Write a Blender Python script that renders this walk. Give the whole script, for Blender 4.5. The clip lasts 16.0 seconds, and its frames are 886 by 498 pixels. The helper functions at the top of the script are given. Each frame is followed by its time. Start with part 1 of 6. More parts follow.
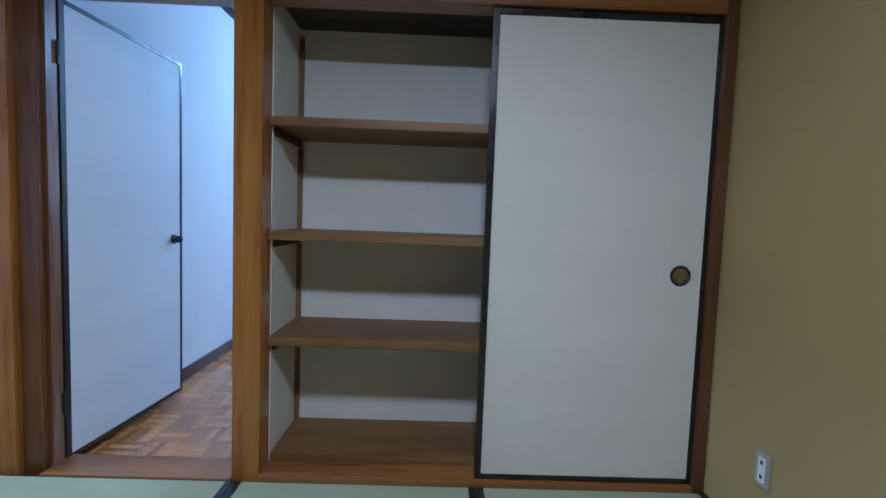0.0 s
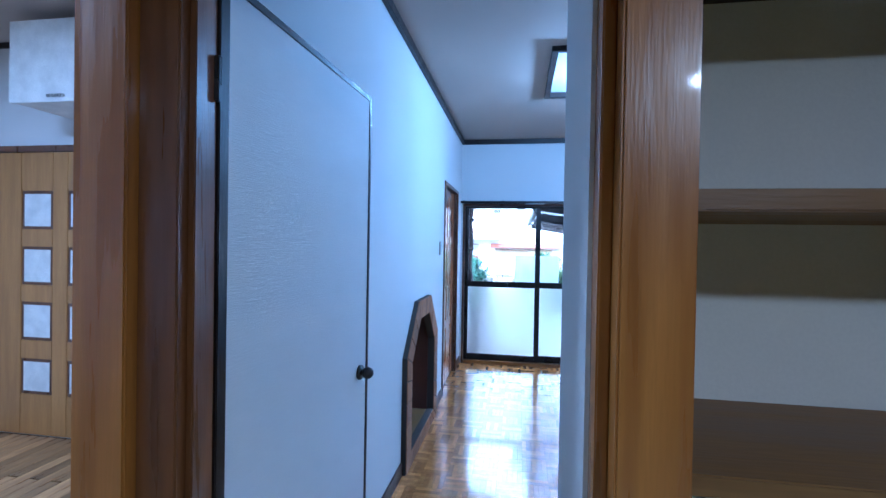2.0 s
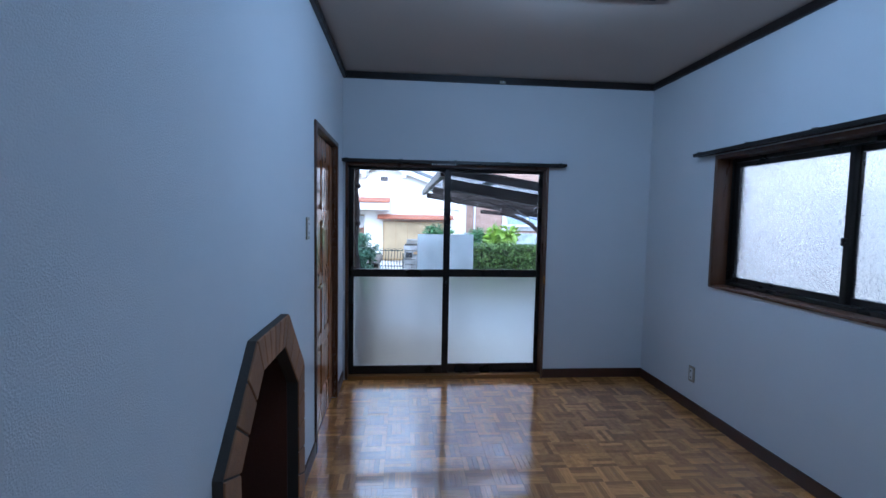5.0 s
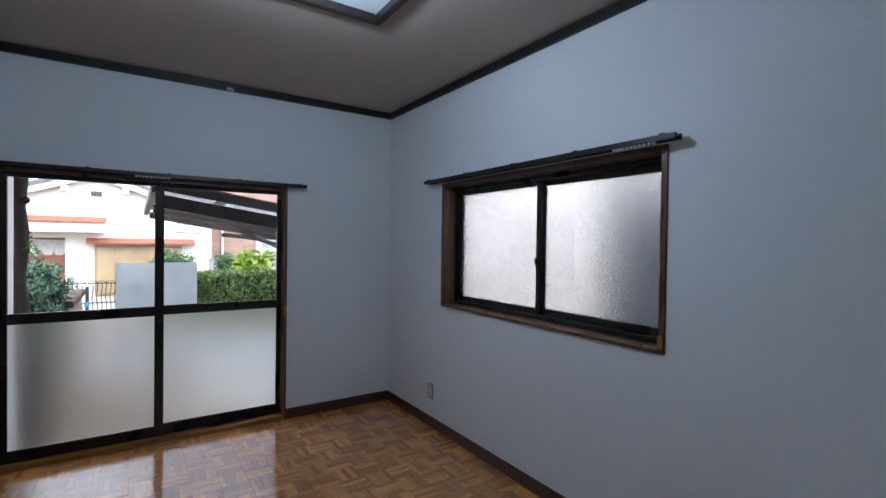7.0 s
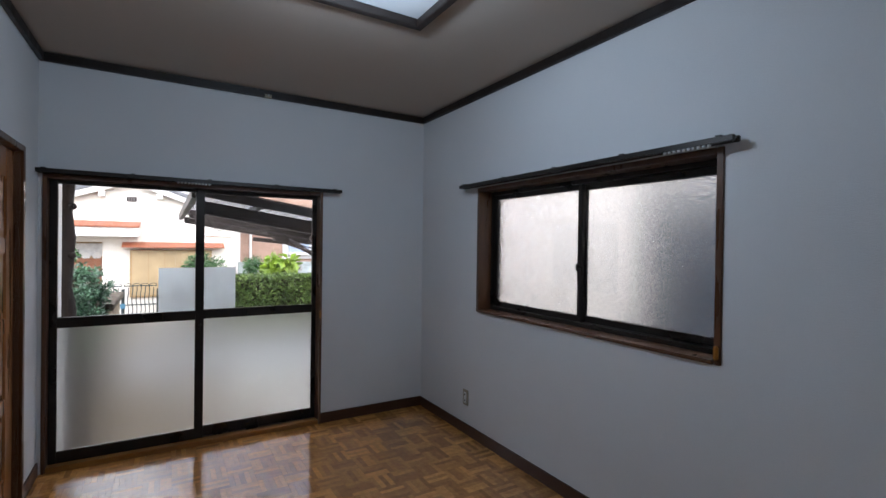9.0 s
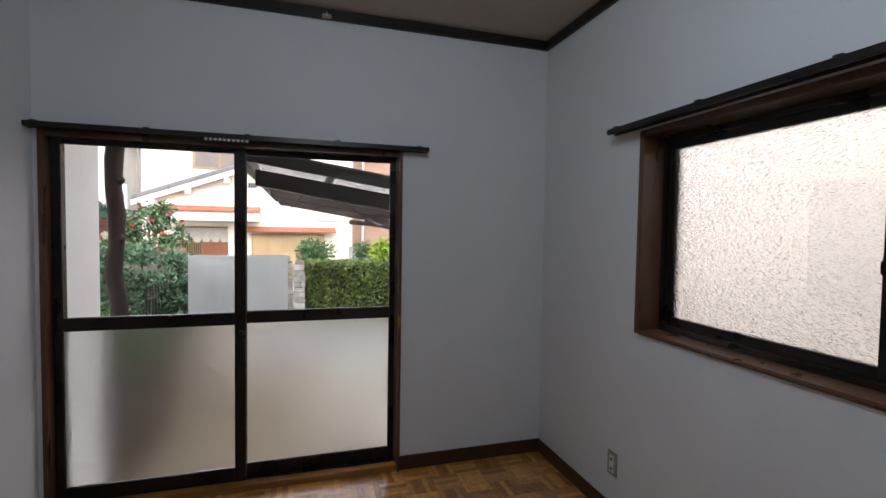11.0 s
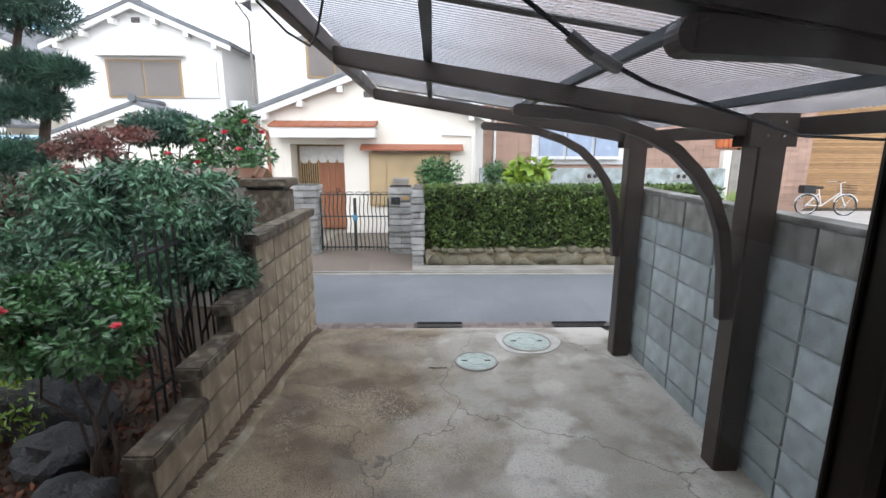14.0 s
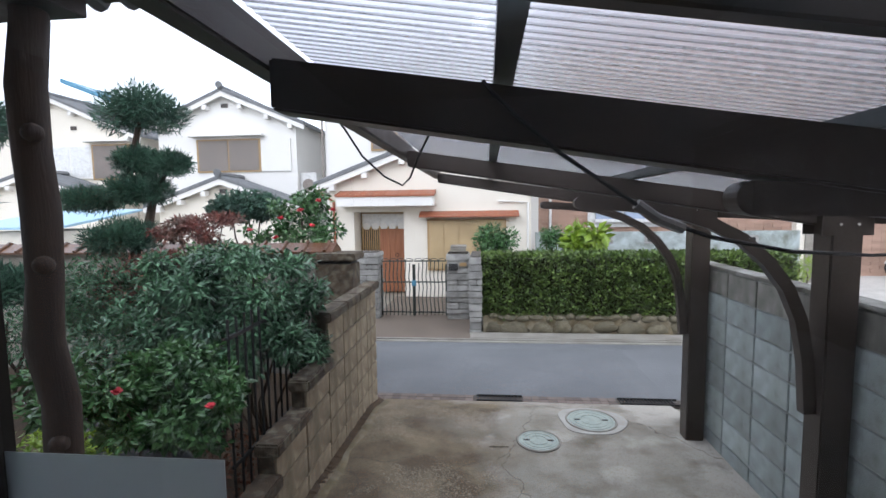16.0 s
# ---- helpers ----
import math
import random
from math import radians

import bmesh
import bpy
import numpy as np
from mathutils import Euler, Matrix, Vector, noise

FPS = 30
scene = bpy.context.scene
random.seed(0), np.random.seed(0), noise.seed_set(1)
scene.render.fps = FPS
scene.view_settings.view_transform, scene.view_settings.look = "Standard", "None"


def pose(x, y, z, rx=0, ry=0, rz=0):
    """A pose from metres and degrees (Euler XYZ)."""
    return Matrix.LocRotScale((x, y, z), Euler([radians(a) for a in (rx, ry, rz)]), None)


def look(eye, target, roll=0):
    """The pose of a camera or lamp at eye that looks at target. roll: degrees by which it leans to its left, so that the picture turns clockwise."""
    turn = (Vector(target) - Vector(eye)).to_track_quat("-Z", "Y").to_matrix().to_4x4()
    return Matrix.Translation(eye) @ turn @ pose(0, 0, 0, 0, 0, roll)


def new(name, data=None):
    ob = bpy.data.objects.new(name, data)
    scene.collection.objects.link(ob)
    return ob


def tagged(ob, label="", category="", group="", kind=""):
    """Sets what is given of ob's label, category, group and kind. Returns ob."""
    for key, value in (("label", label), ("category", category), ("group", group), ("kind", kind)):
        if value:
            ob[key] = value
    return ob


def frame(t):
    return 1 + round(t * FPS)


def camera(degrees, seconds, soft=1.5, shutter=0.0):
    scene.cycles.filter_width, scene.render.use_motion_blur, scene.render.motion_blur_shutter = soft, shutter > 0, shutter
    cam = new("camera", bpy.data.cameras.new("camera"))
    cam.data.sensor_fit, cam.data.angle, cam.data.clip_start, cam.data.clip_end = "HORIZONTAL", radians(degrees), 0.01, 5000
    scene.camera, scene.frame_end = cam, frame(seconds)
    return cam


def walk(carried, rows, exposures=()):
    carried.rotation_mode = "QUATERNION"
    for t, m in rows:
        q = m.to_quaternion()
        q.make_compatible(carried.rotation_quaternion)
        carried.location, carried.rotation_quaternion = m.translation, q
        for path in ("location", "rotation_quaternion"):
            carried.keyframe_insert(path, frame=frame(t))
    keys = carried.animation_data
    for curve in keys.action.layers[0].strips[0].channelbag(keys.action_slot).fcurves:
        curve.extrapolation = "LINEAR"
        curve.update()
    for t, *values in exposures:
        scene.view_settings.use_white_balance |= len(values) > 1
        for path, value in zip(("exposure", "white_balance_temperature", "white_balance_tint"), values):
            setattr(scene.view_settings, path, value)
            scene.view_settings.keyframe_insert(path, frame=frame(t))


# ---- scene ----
cam = camera(87.3, 16.0)
PATH = [
    (0, (0.031, 0.07, 1.128), (0.069, 2.065, 0.991), 2.1),
    (0.5, (-0.12, 0.33, 1.303), (-0.252, 2.323, 1.191), 2.3),
    (1, (-0.374, 0.588, 1.347), (-0.613, 2.574, 1.309), 1.6),
    (1.5, (-0.639, 0.899, 1.397), (-1.004, 2.865, 1.366), 1.0),
    (2, (-0.898, 1.153, 1.408), (-1.22, 3.126, 1.386), 1.0),
    (2.5, (-1.106, 1.432, 1.386), (-1.297, 3.423, 1.372), 1.1),
    (3, (-1.199, 1.633, 1.426), (-1.211, 3.633, 1.4), 1.1),
    (3.2, (-1.198, 1.717, 1.422), (-1.14, 3.716, 1.382), 0.7),
    (5.3, (-1.048, 2.71, 1.454), (-0.824, 4.692, 1.308), 1.2),
    (5.5, (-1.04, 2.766, 1.447), (-0.72, 4.736, 1.326), 1.3),
    (6, (-0.968, 2.843, 1.439), (-0.381, 4.753, 1.336), 1.3),
    (6.5, (-0.887, 2.808, 1.451), (-0.037, 4.617, 1.379), 1.2),
    (7, (-0.819, 2.778, 1.46), (0.284, 4.447, 1.433), 0.8),
    (7.5, (-0.826, 2.782, 1.465), (0.433, 4.336, 1.458), 0.6),
    (8, (-0.859, 2.811, 1.466), (0.396, 4.367, 1.49), 0.5),
    (8.5, (-0.896, 2.836, 1.472), (0.242, 4.48, 1.513), 0.7),
    (9, (-0.894, 2.862, 1.471), (0.131, 4.579, 1.457), 0.8),
    (9.5, (-0.788, 2.939, 1.475), (0.153, 4.704, 1.446), 0.2),
    (9.7, (-0.757, 3.018, 1.471), (0.14, 4.805, 1.43), 0.0),
    (11.8, (-0.115, 4.738, 1.435), (0.286, 6.694, 1.327), 0.9),
    (12, (-0.084, 4.942, 1.453), (0.276, 6.905, 1.323), 0.6),
    (12.2, (-0.076, 5.141, 1.445), (0.24, 7.108, 1.272), 0.4),
    (12.5, (-0.099, 5.424, 1.424), (0.156, 7.396, 1.211), 0.4),
    (12.7, (-0.105, 5.595, 1.425), (0.091, 7.573, 1.202), 0.4),
    (13, (-0.096, 5.869, 1.392), (0.014, 7.851, 1.148), 0.5),
    (13.5, (-0.136, 6.244, 1.36), (-0.138, 8.219, 1.048), 0.3),
    (14, (-0.134, 6.477, 1.317), (-0.091, 8.433, 0.9), 0.2),
    (14.5, (-0.139, 6.519, 1.294), (-0.066, 8.454, 0.792), 0.2),
    (15, (-0.138, 6.458, 1.396), (-0.069, 8.415, 0.985), 0.4),
    (15.5, (-0.148, 6.388, 1.489), (-0.08, 8.368, 1.21), 0.3),
    (16, (-0.198, 6.365, 1.507), (-0.386, 8.349, 1.336), -0.7),
]
EXPOSURES = [
    (0.0, 1.68, 4150, 8), (1.0, 1.73, 4130, 8), (1.5, 1.72, 4030, 8), (2.0, 1.42, 3880, 8), (3.0, 0.86, 3790, 8), (5.5, -0.06, 4880, 11),
    (7.0, 0.02, 5700, 14), (9.5, -0.08, 6150, 15), (12.0, -0.08, 6850, 17), (12.5, -0.38, 6500, 15), (13.0, -0.72, 6100, 11), (14.5, -0.68, 5920, 11), (15.0, -0.58, 5920, 11), (15.5, -0.76, 5850, 12), (16.0, -1.05, 5850, 12),
]
walk(cam, [(t, look(eye, target, roll)) for t, eye, target, roll in PATH], EXPOSURES)

# ---- world and light ----
world = bpy.data.worlds.new("sky")
scene.world = world
world.use_nodes = True
wn, wl = world.node_tree.nodes, world.node_tree.links
sky = wn.new("ShaderNodeTexSky")
sky.sky_type, sky.sun_disc = "NISHITA", False
sky.sun_elevation, sky.sun_rotation = radians(38), radians(150)
sky.dust_density, sky.air_density = 4.0, 1.0
overcast = wn.new("ShaderNodeMix")
overcast.data_type = "RGBA"
overcast.inputs[0].default_value = 0.75
overcast.inputs[7].default_value = (35.0, 35.8, 37.0, 1)
wl.new(sky.outputs[0], overcast.inputs[6])
wl.new(overcast.outputs[2], wn["Background"].inputs[0])
wn["Background"].inputs[1].default_value = 0.15

sun = new("sun", bpy.data.lights.new("sun", "SUN"))
sun.data.energy, sun.data.angle, sun.data.color = 1.4, radians(25), (1.0, 0.96, 0.9)
sun.matrix_world = look((-9, -14, 14), (0, 8, 0))

bulb_lamp = new("bulb_lamp", bpy.data.lights.new("bulb_lamp", "POINT"))
bulb_lamp.data.energy, bulb_lamp.data.shadow_soft_size, bulb_lamp.data.color = 23, 0.04, (0.64, 0.83, 1.0)
bulb_lamp.location = (-0.225, 4.57, 2.49)

tatami_lamp = new("tatami_lamp", bpy.data.lights.new("tatami_lamp", "AREA"))
tatami_lamp.data.shape, tatami_lamp.data.size = "DISK", 0.26
tatami_lamp.data.energy, tatami_lamp.data.color = 11, (1.0, 0.88, 0.70)
tatami_lamp.matrix_world = look((0.05, 0.15, 2.24), (0.05, 0.15, 0))

# unseen area light added to brighten the kitchen, without a fixture
kitchen_fill = new("kitchen_fill", bpy.data.lights.new("kitchen_fill", "AREA"))
kitchen_fill.data.size, kitchen_fill.data.energy, kitchen_fill.data.color = 0.6, 26, (0.92, 0.96, 1.0)
kitchen_fill.matrix_world = look((-3.4, 1.6, 2.68), (-3.4, 1.6, 0))


# ---- materials ----
def mixer(nt, fac, a, b, mode="MIX"):
    m = nt.nodes.new("ShaderNodeMix")
    m.data_type, m.blend_type = "RGBA", mode
    for sock, v in ((m.inputs[0], fac), (m.inputs[6], a), (m.inputs[7], b)):
        if isinstance(v, bpy.types.NodeSocket):
            nt.links.new(v, sock)
        elif isinstance(v, (int, float)):
            sock.default_value = v
        else:
            sock.default_value = (*v, 1)
    return m.outputs[2]


def noise_of(nt, scale, stretch=(1, 1, 1), detail=4.0, lo=0.35, hi=0.65, kind="Object", distort=0.0):
    co = nt.nodes.new("ShaderNodeTexCoord")
    mp = nt.nodes.new("ShaderNodeMapping")
    mp.inputs["Scale"].default_value = stretch
    nt.links.new(co.outputs[kind], mp.inputs[0])
    n = nt.nodes.new("ShaderNodeTexNoise")
    n.inputs["Scale"].default_value, n.inputs["Detail"].default_value = scale, detail
    n.inputs["Distortion"].default_value = distort
    nt.links.new(mp.outputs[0], n.inputs["Vector"])
    r = nt.nodes.new("ShaderNodeMapRange")
    r.inputs[1].default_value, r.inputs[2].default_value = lo, hi
    nt.links.new(n.outputs[0], r.inputs[0])
    return r.outputs[0]


def surf(name, col, rough=0.6, metal=0.0, dark=None, scale=3.0, fine=90.0, bump=0.15, stretch=(1, 1, 1), grain=0.25,
         vary=0.0, island=False, stain=None, coat=0.0, dist=0.002, skew=1.0, shine=0.5):
    """A solid surface: colour at two scales of noise, uneven gloss, fine relief; vary: change from piece to piece."""
    m = bpy.data.materials.new(name)
    m.use_nodes = True
    nt = m.node_tree
    b = nt.nodes["Principled BSDF"]
    dark = dark or tuple(c * 0.8 for c in col)
    big = noise_of(nt, scale, stretch)
    small = noise_of(nt, fine, stretch)
    c = mixer(nt, big, dark, col)
    mul = nt.nodes.new("ShaderNodeMath")
    mul.operation = "MULTIPLY"
    mul.inputs[1].default_value = grain
    nt.links.new(small, mul.inputs[0])
    c = mixer(nt, mul.outputs[0], c, tuple(x * 0.55 for x in col))
    if stain:
        c = mixer(nt, noise_of(nt, stain[1], stain[2], lo=0.47, hi=0.75, detail=9), c, stain[0])
    if vary:
        if island:
            rnd = nt.nodes.new("ShaderNodeNewGeometry").outputs["Random Per Island"]
        else:
            rnd = nt.nodes.new("ShaderNodeObjectInfo").outputs["Random"]
        hs = nt.nodes.new("ShaderNodeHueSaturation")
        mr = nt.nodes.new("ShaderNodeMapRange")
        mr.inputs[3].default_value, mr.inputs[4].default_value = 1 - vary, 1 + vary
        pw = nt.nodes.new("ShaderNodeMath")
        pw.operation = "POWER"
        pw.inputs[1].default_value = skew
        nt.links.new(rnd, pw.inputs[0])
        nt.links.new(pw.outputs[0], mr.inputs[0])
        nt.links.new(mr.outputs[0], hs.inputs["Value"])
        nt.links.new(c, hs.inputs["Color"])
        c = hs.outputs[0]
    nt.links.new(c, b.inputs["Base Color"])
    rr = nt.nodes.new("ShaderNodeMapRange")
    rr.inputs[3].default_value, rr.inputs[4].default_value = max(rough - 0.08, 0.02), min(rough + 0.08, 1)
    nt.links.new(big, rr.inputs[0])
    nt.links.new(rr.outputs[0], b.inputs["Roughness"])
    b.inputs["Metallic"].default_value = metal
    b.inputs["Coat Weight"].default_value = coat
    b.inputs["Specular IOR Level"].default_value = shine
    b.inputs["Coat Roughness"].default_value = 0.06
    if bump:
        bp = nt.nodes.new("ShaderNodeBump")
        bp.inputs["Strength"].default_value, bp.inputs["Distance"].default_value = bump, dist
        nt.links.new(small, bp.inputs["Height"])
        nt.links.new(bp.outputs[0], b.inputs["Normal"])
    return m


def glass(name, rough=0.0, tint=(1, 1, 1), bump=0.0, scale=60.0, ior=1.45, dist=0.003, cloud=0.0):
    m = bpy.data.materials.new(name)
    m.use_nodes = True
    nt = m.node_tree
    b = nt.nodes["Principled BSDF"]
    b.inputs["Base Color"].default_value = (*tint, 1)
    b.inputs["Transmission Weight"].default_value = 1
    b.inputs["Roughness"].default_value, b.inputs["IOR"].default_value = rough, ior
    if cloud:
        nt.links.new(mixer(nt, noise_of(nt, 5.0, (1, 1, 0.6), detail=6), tuple(c * cloud for c in tint), tint), b.inputs["Base Color"])
    if bump:
        bp = nt.nodes.new("ShaderNodeBump")
        bp.inputs["Strength"].default_value, bp.inputs["Distance"].default_value = bump, dist
        nt.links.new(noise_of(nt, scale, (1, 0.45, 1.6), detail=2), bp.inputs["Height"])
        nt.links.new(bp.outputs[0], b.inputs["Normal"])
    return m


def glow(name, col, power):
    m = bpy.data.materials.new(name)
    m.use_nodes = True
    b = m.node_tree.nodes["Principled BSDF"]
    b.inputs["Emission Color"].default_value, b.inputs["Emission Strength"].default_value = (*col, 1), power
    return m


M_PAPER = surf("white_wallpaper", (0.72, 0.723, 0.725), 0.85, scale=1.2, dark=(0.69, 0.692, 0.695), fine=260, bump=0.35, grain=0.06)
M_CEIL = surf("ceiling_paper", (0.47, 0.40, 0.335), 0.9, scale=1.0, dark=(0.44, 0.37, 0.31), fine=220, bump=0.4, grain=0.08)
M_OCHRE = surf("ochre_sand_wall", (0.41, 0.295, 0.108), 0.95, scale=1.5, dark=(0.355, 0.25, 0.09), fine=500, bump=0.5, grain=0.25)
M_POST = surf("honey_stained_wood", (0.42, 0.175, 0.022), 0.32, dark=(0.27, 0.10, 0.016), scale=5, fine=40, stretch=(6, 6, 0.35), grain=0.3, bump=0.08, coat=0.3)
M_LINTEL = surf("honey_stained_lintel", (0.31, 0.13, 0.025), 0.35, dark=(0.21, 0.083, 0.017), scale=5, fine=40, stretch=(0.35, 6, 6), grain=0.3, bump=0.08, coat=0.3)
M_SHELF = surf("shelf_plywood", (0.25, 0.135, 0.038), 0.5, dark=(0.165, 0.083, 0.024), scale=4, fine=30, stretch=(0.4, 5, 5), grain=0.35, bump=0.1)
M_DARK = surf("dark_brown_wood", (0.020, 0.012, 0.009), 0.4, dark=(0.013, 0.008, 0.006), scale=5, fine=50, stretch=(3, 3, 0.5), grain=0.3, bump=0.08, coat=0.0)
M_TRIM = surf("brown_window_wood", (0.13, 0.055, 0.022), 0.35, dark=(0.08, 0.032, 0.014), scale=4, fine=40, stretch=(4, 4, 0.5), grain=0.35, bump=0.1, coat=0.3)
M_JAMB = surf("brown_stained_jamb", (0.20, 0.078, 0.019), 0.34, dark=(0.12, 0.045, 0.012), scale=5, fine=40, stretch=(6, 6, 0.35), grain=0.3, bump=0.08, coat=0.3)
M_BASE = surf("brown_baseboard", (0.07, 0.026, 0.012), 0.4, dark=(0.05, 0.018, 0.008), scale=3, fine=40, stretch=(2, 2, 6), grain=0.3, bump=0.06)
M_BLACK = surf("black_lacquer", (0.02, 0.016, 0.014), 0.3, scale=6, fine=60, bump=0.05)
M_FUSUMA = surf("white_fusuma_paper", (0.69, 0.655, 0.585), 0.8, dark=(0.66, 0.625, 0.555), scale=2, fine=160, stretch=(1, 1, 3), bump=0.25, grain=0.1)
M_DOORP = surf("white_door_paper", (0.74, 0.75, 0.77), 0.5, dark=(0.70, 0.71, 0.735), scale=2, fine=230, stretch=(1, 0.06, 3), bump=0.2, grain=0.06, shine=0.3, dist=0.003)
M_CLOSET = surf("white_closet_board", (0.78, 0.75, 0.69), 0.7, dark=(0.74, 0.715, 0.655), scale=3, fine=120, bump=0.1, grain=0.08)
M_ALU = surf("bronze_aluminium", (0.030, 0.024, 0.020), 0.33, 0.5, scale=5, fine=120, bump=0.04)
M_ALU2 = surf("worn_bronze_aluminium", (0.22, 0.21, 0.20), 0.35, 0.8, scale=5, fine=120, bump=0.04)
M_BRASS = surf("aged_brass", (0.42, 0.34, 0.2), 0.35, 0.9, scale=20, fine=120, bump=0.05)
M_CHROME = surf("steel", (0.6, 0.6, 0.6), 0.25, 1.0, scale=20, fine=120, bump=0.03)
M_PLATE = surf("ivory_plastic", (0.40, 0.355, 0.27), 0.4, scale=10, fine=120, bump=0.03)
M_WHITE = surf("white_plastic", (0.78, 0.78, 0.76), 0.4, scale=10, fine=120, bump=0.03)
M_DOORW = surf("orange_door_wood", (0.40, 0.165, 0.055), 0.3, dark=(0.27, 0.10, 0.032), scale=4, fine=35, stretch=(5, 5, 0.4), grain=0.35, bump=0.08, coat=0.4)
M_DOORK = surf("tan_door_wood", (0.40, 0.21, 0.06), 0.4, dark=(0.31, 0.155, 0.042), scale=4, fine=35, stretch=(5, 5, 0.4), grain=0.25, bump=0.08)
M_TATAMI = surf("tatami_rush", (0.42, 0.42, 0.24), 0.75, dark=(0.37, 0.37, 0.2), scale=2, fine=220, stretch=(1, 8, 1), bump=0.5, grain=0.35)
M_PARQ = surf("parquet_oak", (0.63, 0.285, 0.072), 0.17, dark=(0.45, 0.19, 0.046), scale=14, fine=60, stretch=(0.6, 6, 1), grain=0.5, bump=0.02, vary=0.40, coat=0.55, skew=1.5)
M_PARQJ = surf("parquet_oak_field", (0.63, 0.285, 0.072), 0.17, dark=(0.45, 0.19, 0.046), scale=14, fine=60, stretch=(2, 2, 1), grain=0.5, bump=0.02, vary=0.40, island=True, coat=0.55, skew=1.5)
M_JOINT = surf("dark_floor_joint", (0.05, 0.022, 0.01), 0.6)
M_KPLANK = surf("striped_plank_floor", (0.46, 0.28, 0.12), 0.35, dark=(0.23, 0.115, 0.042), scale=5, fine=30, stretch=(7, 0.5, 1), grain=0.5, bump=0.05, vary=0.5)
M_BRICK = surf("fireplace_brick", (0.36, 0.175, 0.078), 0.7, dark=(0.25, 0.115, 0.05), scale=12, fine=120, bump=0.3, vary=0.22)
M_MORTAR = surf("brown_mortar", (0.085, 0.072, 0.06), 0.9, fine=200, bump=0.4)
M_NICHE = surf("dark_red_niche", (0.13, 0.05, 0.03), 0.7, fine=120, bump=0.2)
M_GLASS = glass("clear_glass", ior=1.25)
M_FROST = glass("frosted_glass", 0.30, (0.94, 0.96, 0.96))
M_PEBBLE = glass("pebbled_glass", 0.17, (0.94, 0.96, 0.98), bump=0.7, scale=120)
M_FILM = glass("milky_film", 0.6, (0.74, 0.83, 0.91), cloud=0.78)
M_FILM2 = glass("thin_milky_film", 0.2, (0.99, 0.99, 0.99))
M_BULB = glow("lit_bulb", (0.80, 0.92, 1.0), 40.0)
M_LAMP = glow("lit_lampshade", (1.0, 0.92, 0.78), 1.0)


# ---- builders ----
def bm_box(bm, x0, x1, y0, y1, z0, z1, bevel=0.0):
    r = bmesh.ops.create_cube(bm, size=1, matrix=Matrix.LocRotScale(((x0 + x1) / 2, (y0 + y1) / 2, (z0 + z1) / 2), None, (abs(x1 - x0), abs(y1 - y0), abs(z1 - z0))))
    if bevel:
        es = list({e for v in r["verts"] for e in v.link_edges})
        bmesh.ops.bevel(bm, geom=es, offset=bevel, segments=2, affect="EDGES")
    return bm


def bm_cyl(bm, m, r, h, seg=16, r2=None, bevel=0.0):
    """A cylinder along local z from 0 to h, at the pose m."""
    g = bmesh.ops.create_cone(bm, cap_ends=True, segments=seg, radius1=r, radius2=r if r2 is None else r2, depth=h, matrix=m @ Matrix.Translation((0, 0, h / 2)))
    return bm


def bm_tube(bm, pts, r, seg=8, r_end=None, flat=1.0):
    """A round tube along points."""
    pts = [Vector(p) for p in pts]
    rings, q, last = [], None, None
    for i, p in enumerate(pts):
        d = (pts[min(i + 1, len(pts) - 1)] - pts[max(i - 1, 0)]).normalized()
        q = d.to_track_quat("Z", "Y") if q is None else last.rotation_difference(d) @ q
        last = d
        rr = r if r_end is None else r + (r_end - r) * i / (len(pts) - 1)
        rings.append([bm.verts.new(p + q @ Vector((rr * math.cos(2 * math.pi * k / seg), flat * rr * math.sin(2 * math.pi * k / seg), 0))) for k in range(seg)])
    for a, b in zip(rings, rings[1:]):
        for k in range(seg):
            bm.faces.new((a[k], a[(k + 1) % seg], b[(k + 1) % seg], b[k]))
    bm.faces.new(rings[0][::-1])
    bm.faces.new(rings[-1])
    return bm


def bm_prism(bm, poly, axis, a, b):
    """A polygon in the plane across an axis, pulled from a to b along it. poly: pairs in the order of the other two axes."""
    def at(p, v):
        return {"x": (v, p[0], p[1]), "y": (p[0], v, p[1]), "z": (p[0], p[1], v)}[axis]
    lo = [bm.verts.new(at(p, a)) for p in poly]
    hi = [bm.verts.new(at(p, b)) for p in poly]
    bm.faces.new(lo)
    bm.faces.new(hi[::-1])
    for i in range(len(poly)):
        j = (i + 1) % len(poly)
        bm.faces.new((lo[j], lo[i], hi[i], hi[j]))
    bmesh.ops.recalc_face_normals(bm, faces=bm.faces)
    return bm


def mesh_of(name, bm, material):
    me = bpy.data.meshes.new(name)
    bm.to_mesh(me)
    bm.free()
    me.materials.append(material)
    return me


def thing(name, loc, label, category, group="", kind=""):
    ob = new(name)
    ob.empty_display_size = 0.1
    ob.location = loc
    return tagged(ob, label, category, group, kind)


def under(ob, parent):
    ob.parent = parent
    if parent.type == "EMPTY":
        ob.matrix_parent_inverse = parent.matrix_basis.inverted()
    return ob


def part(name, bm, material, parent=None, label="", smooth=False):
    me = mesh_of(name, bm, material)
    if smooth:
        me.shade_smooth()
    ob = new(name, me)
    if parent:
        under(ob, parent)
    return tagged(ob, label)


def box(name, x0, x1, y0, y1, z0, z1, material, parent=None, label="", bevel=0.003):
    return part(name, bm_box(bmesh.new(), x0, x1, y0, y1, z0, z1, bevel), material, parent, label)


def slab(name, boxes, material, label, category="wall"):
    """A piece of the setting out of several boxes butted together."""
    bm = bmesh.new()
    for b in boxes:
        bm_box(bm, *b)
    return tagged(part(name, bm, material), label, category, kind="structure")


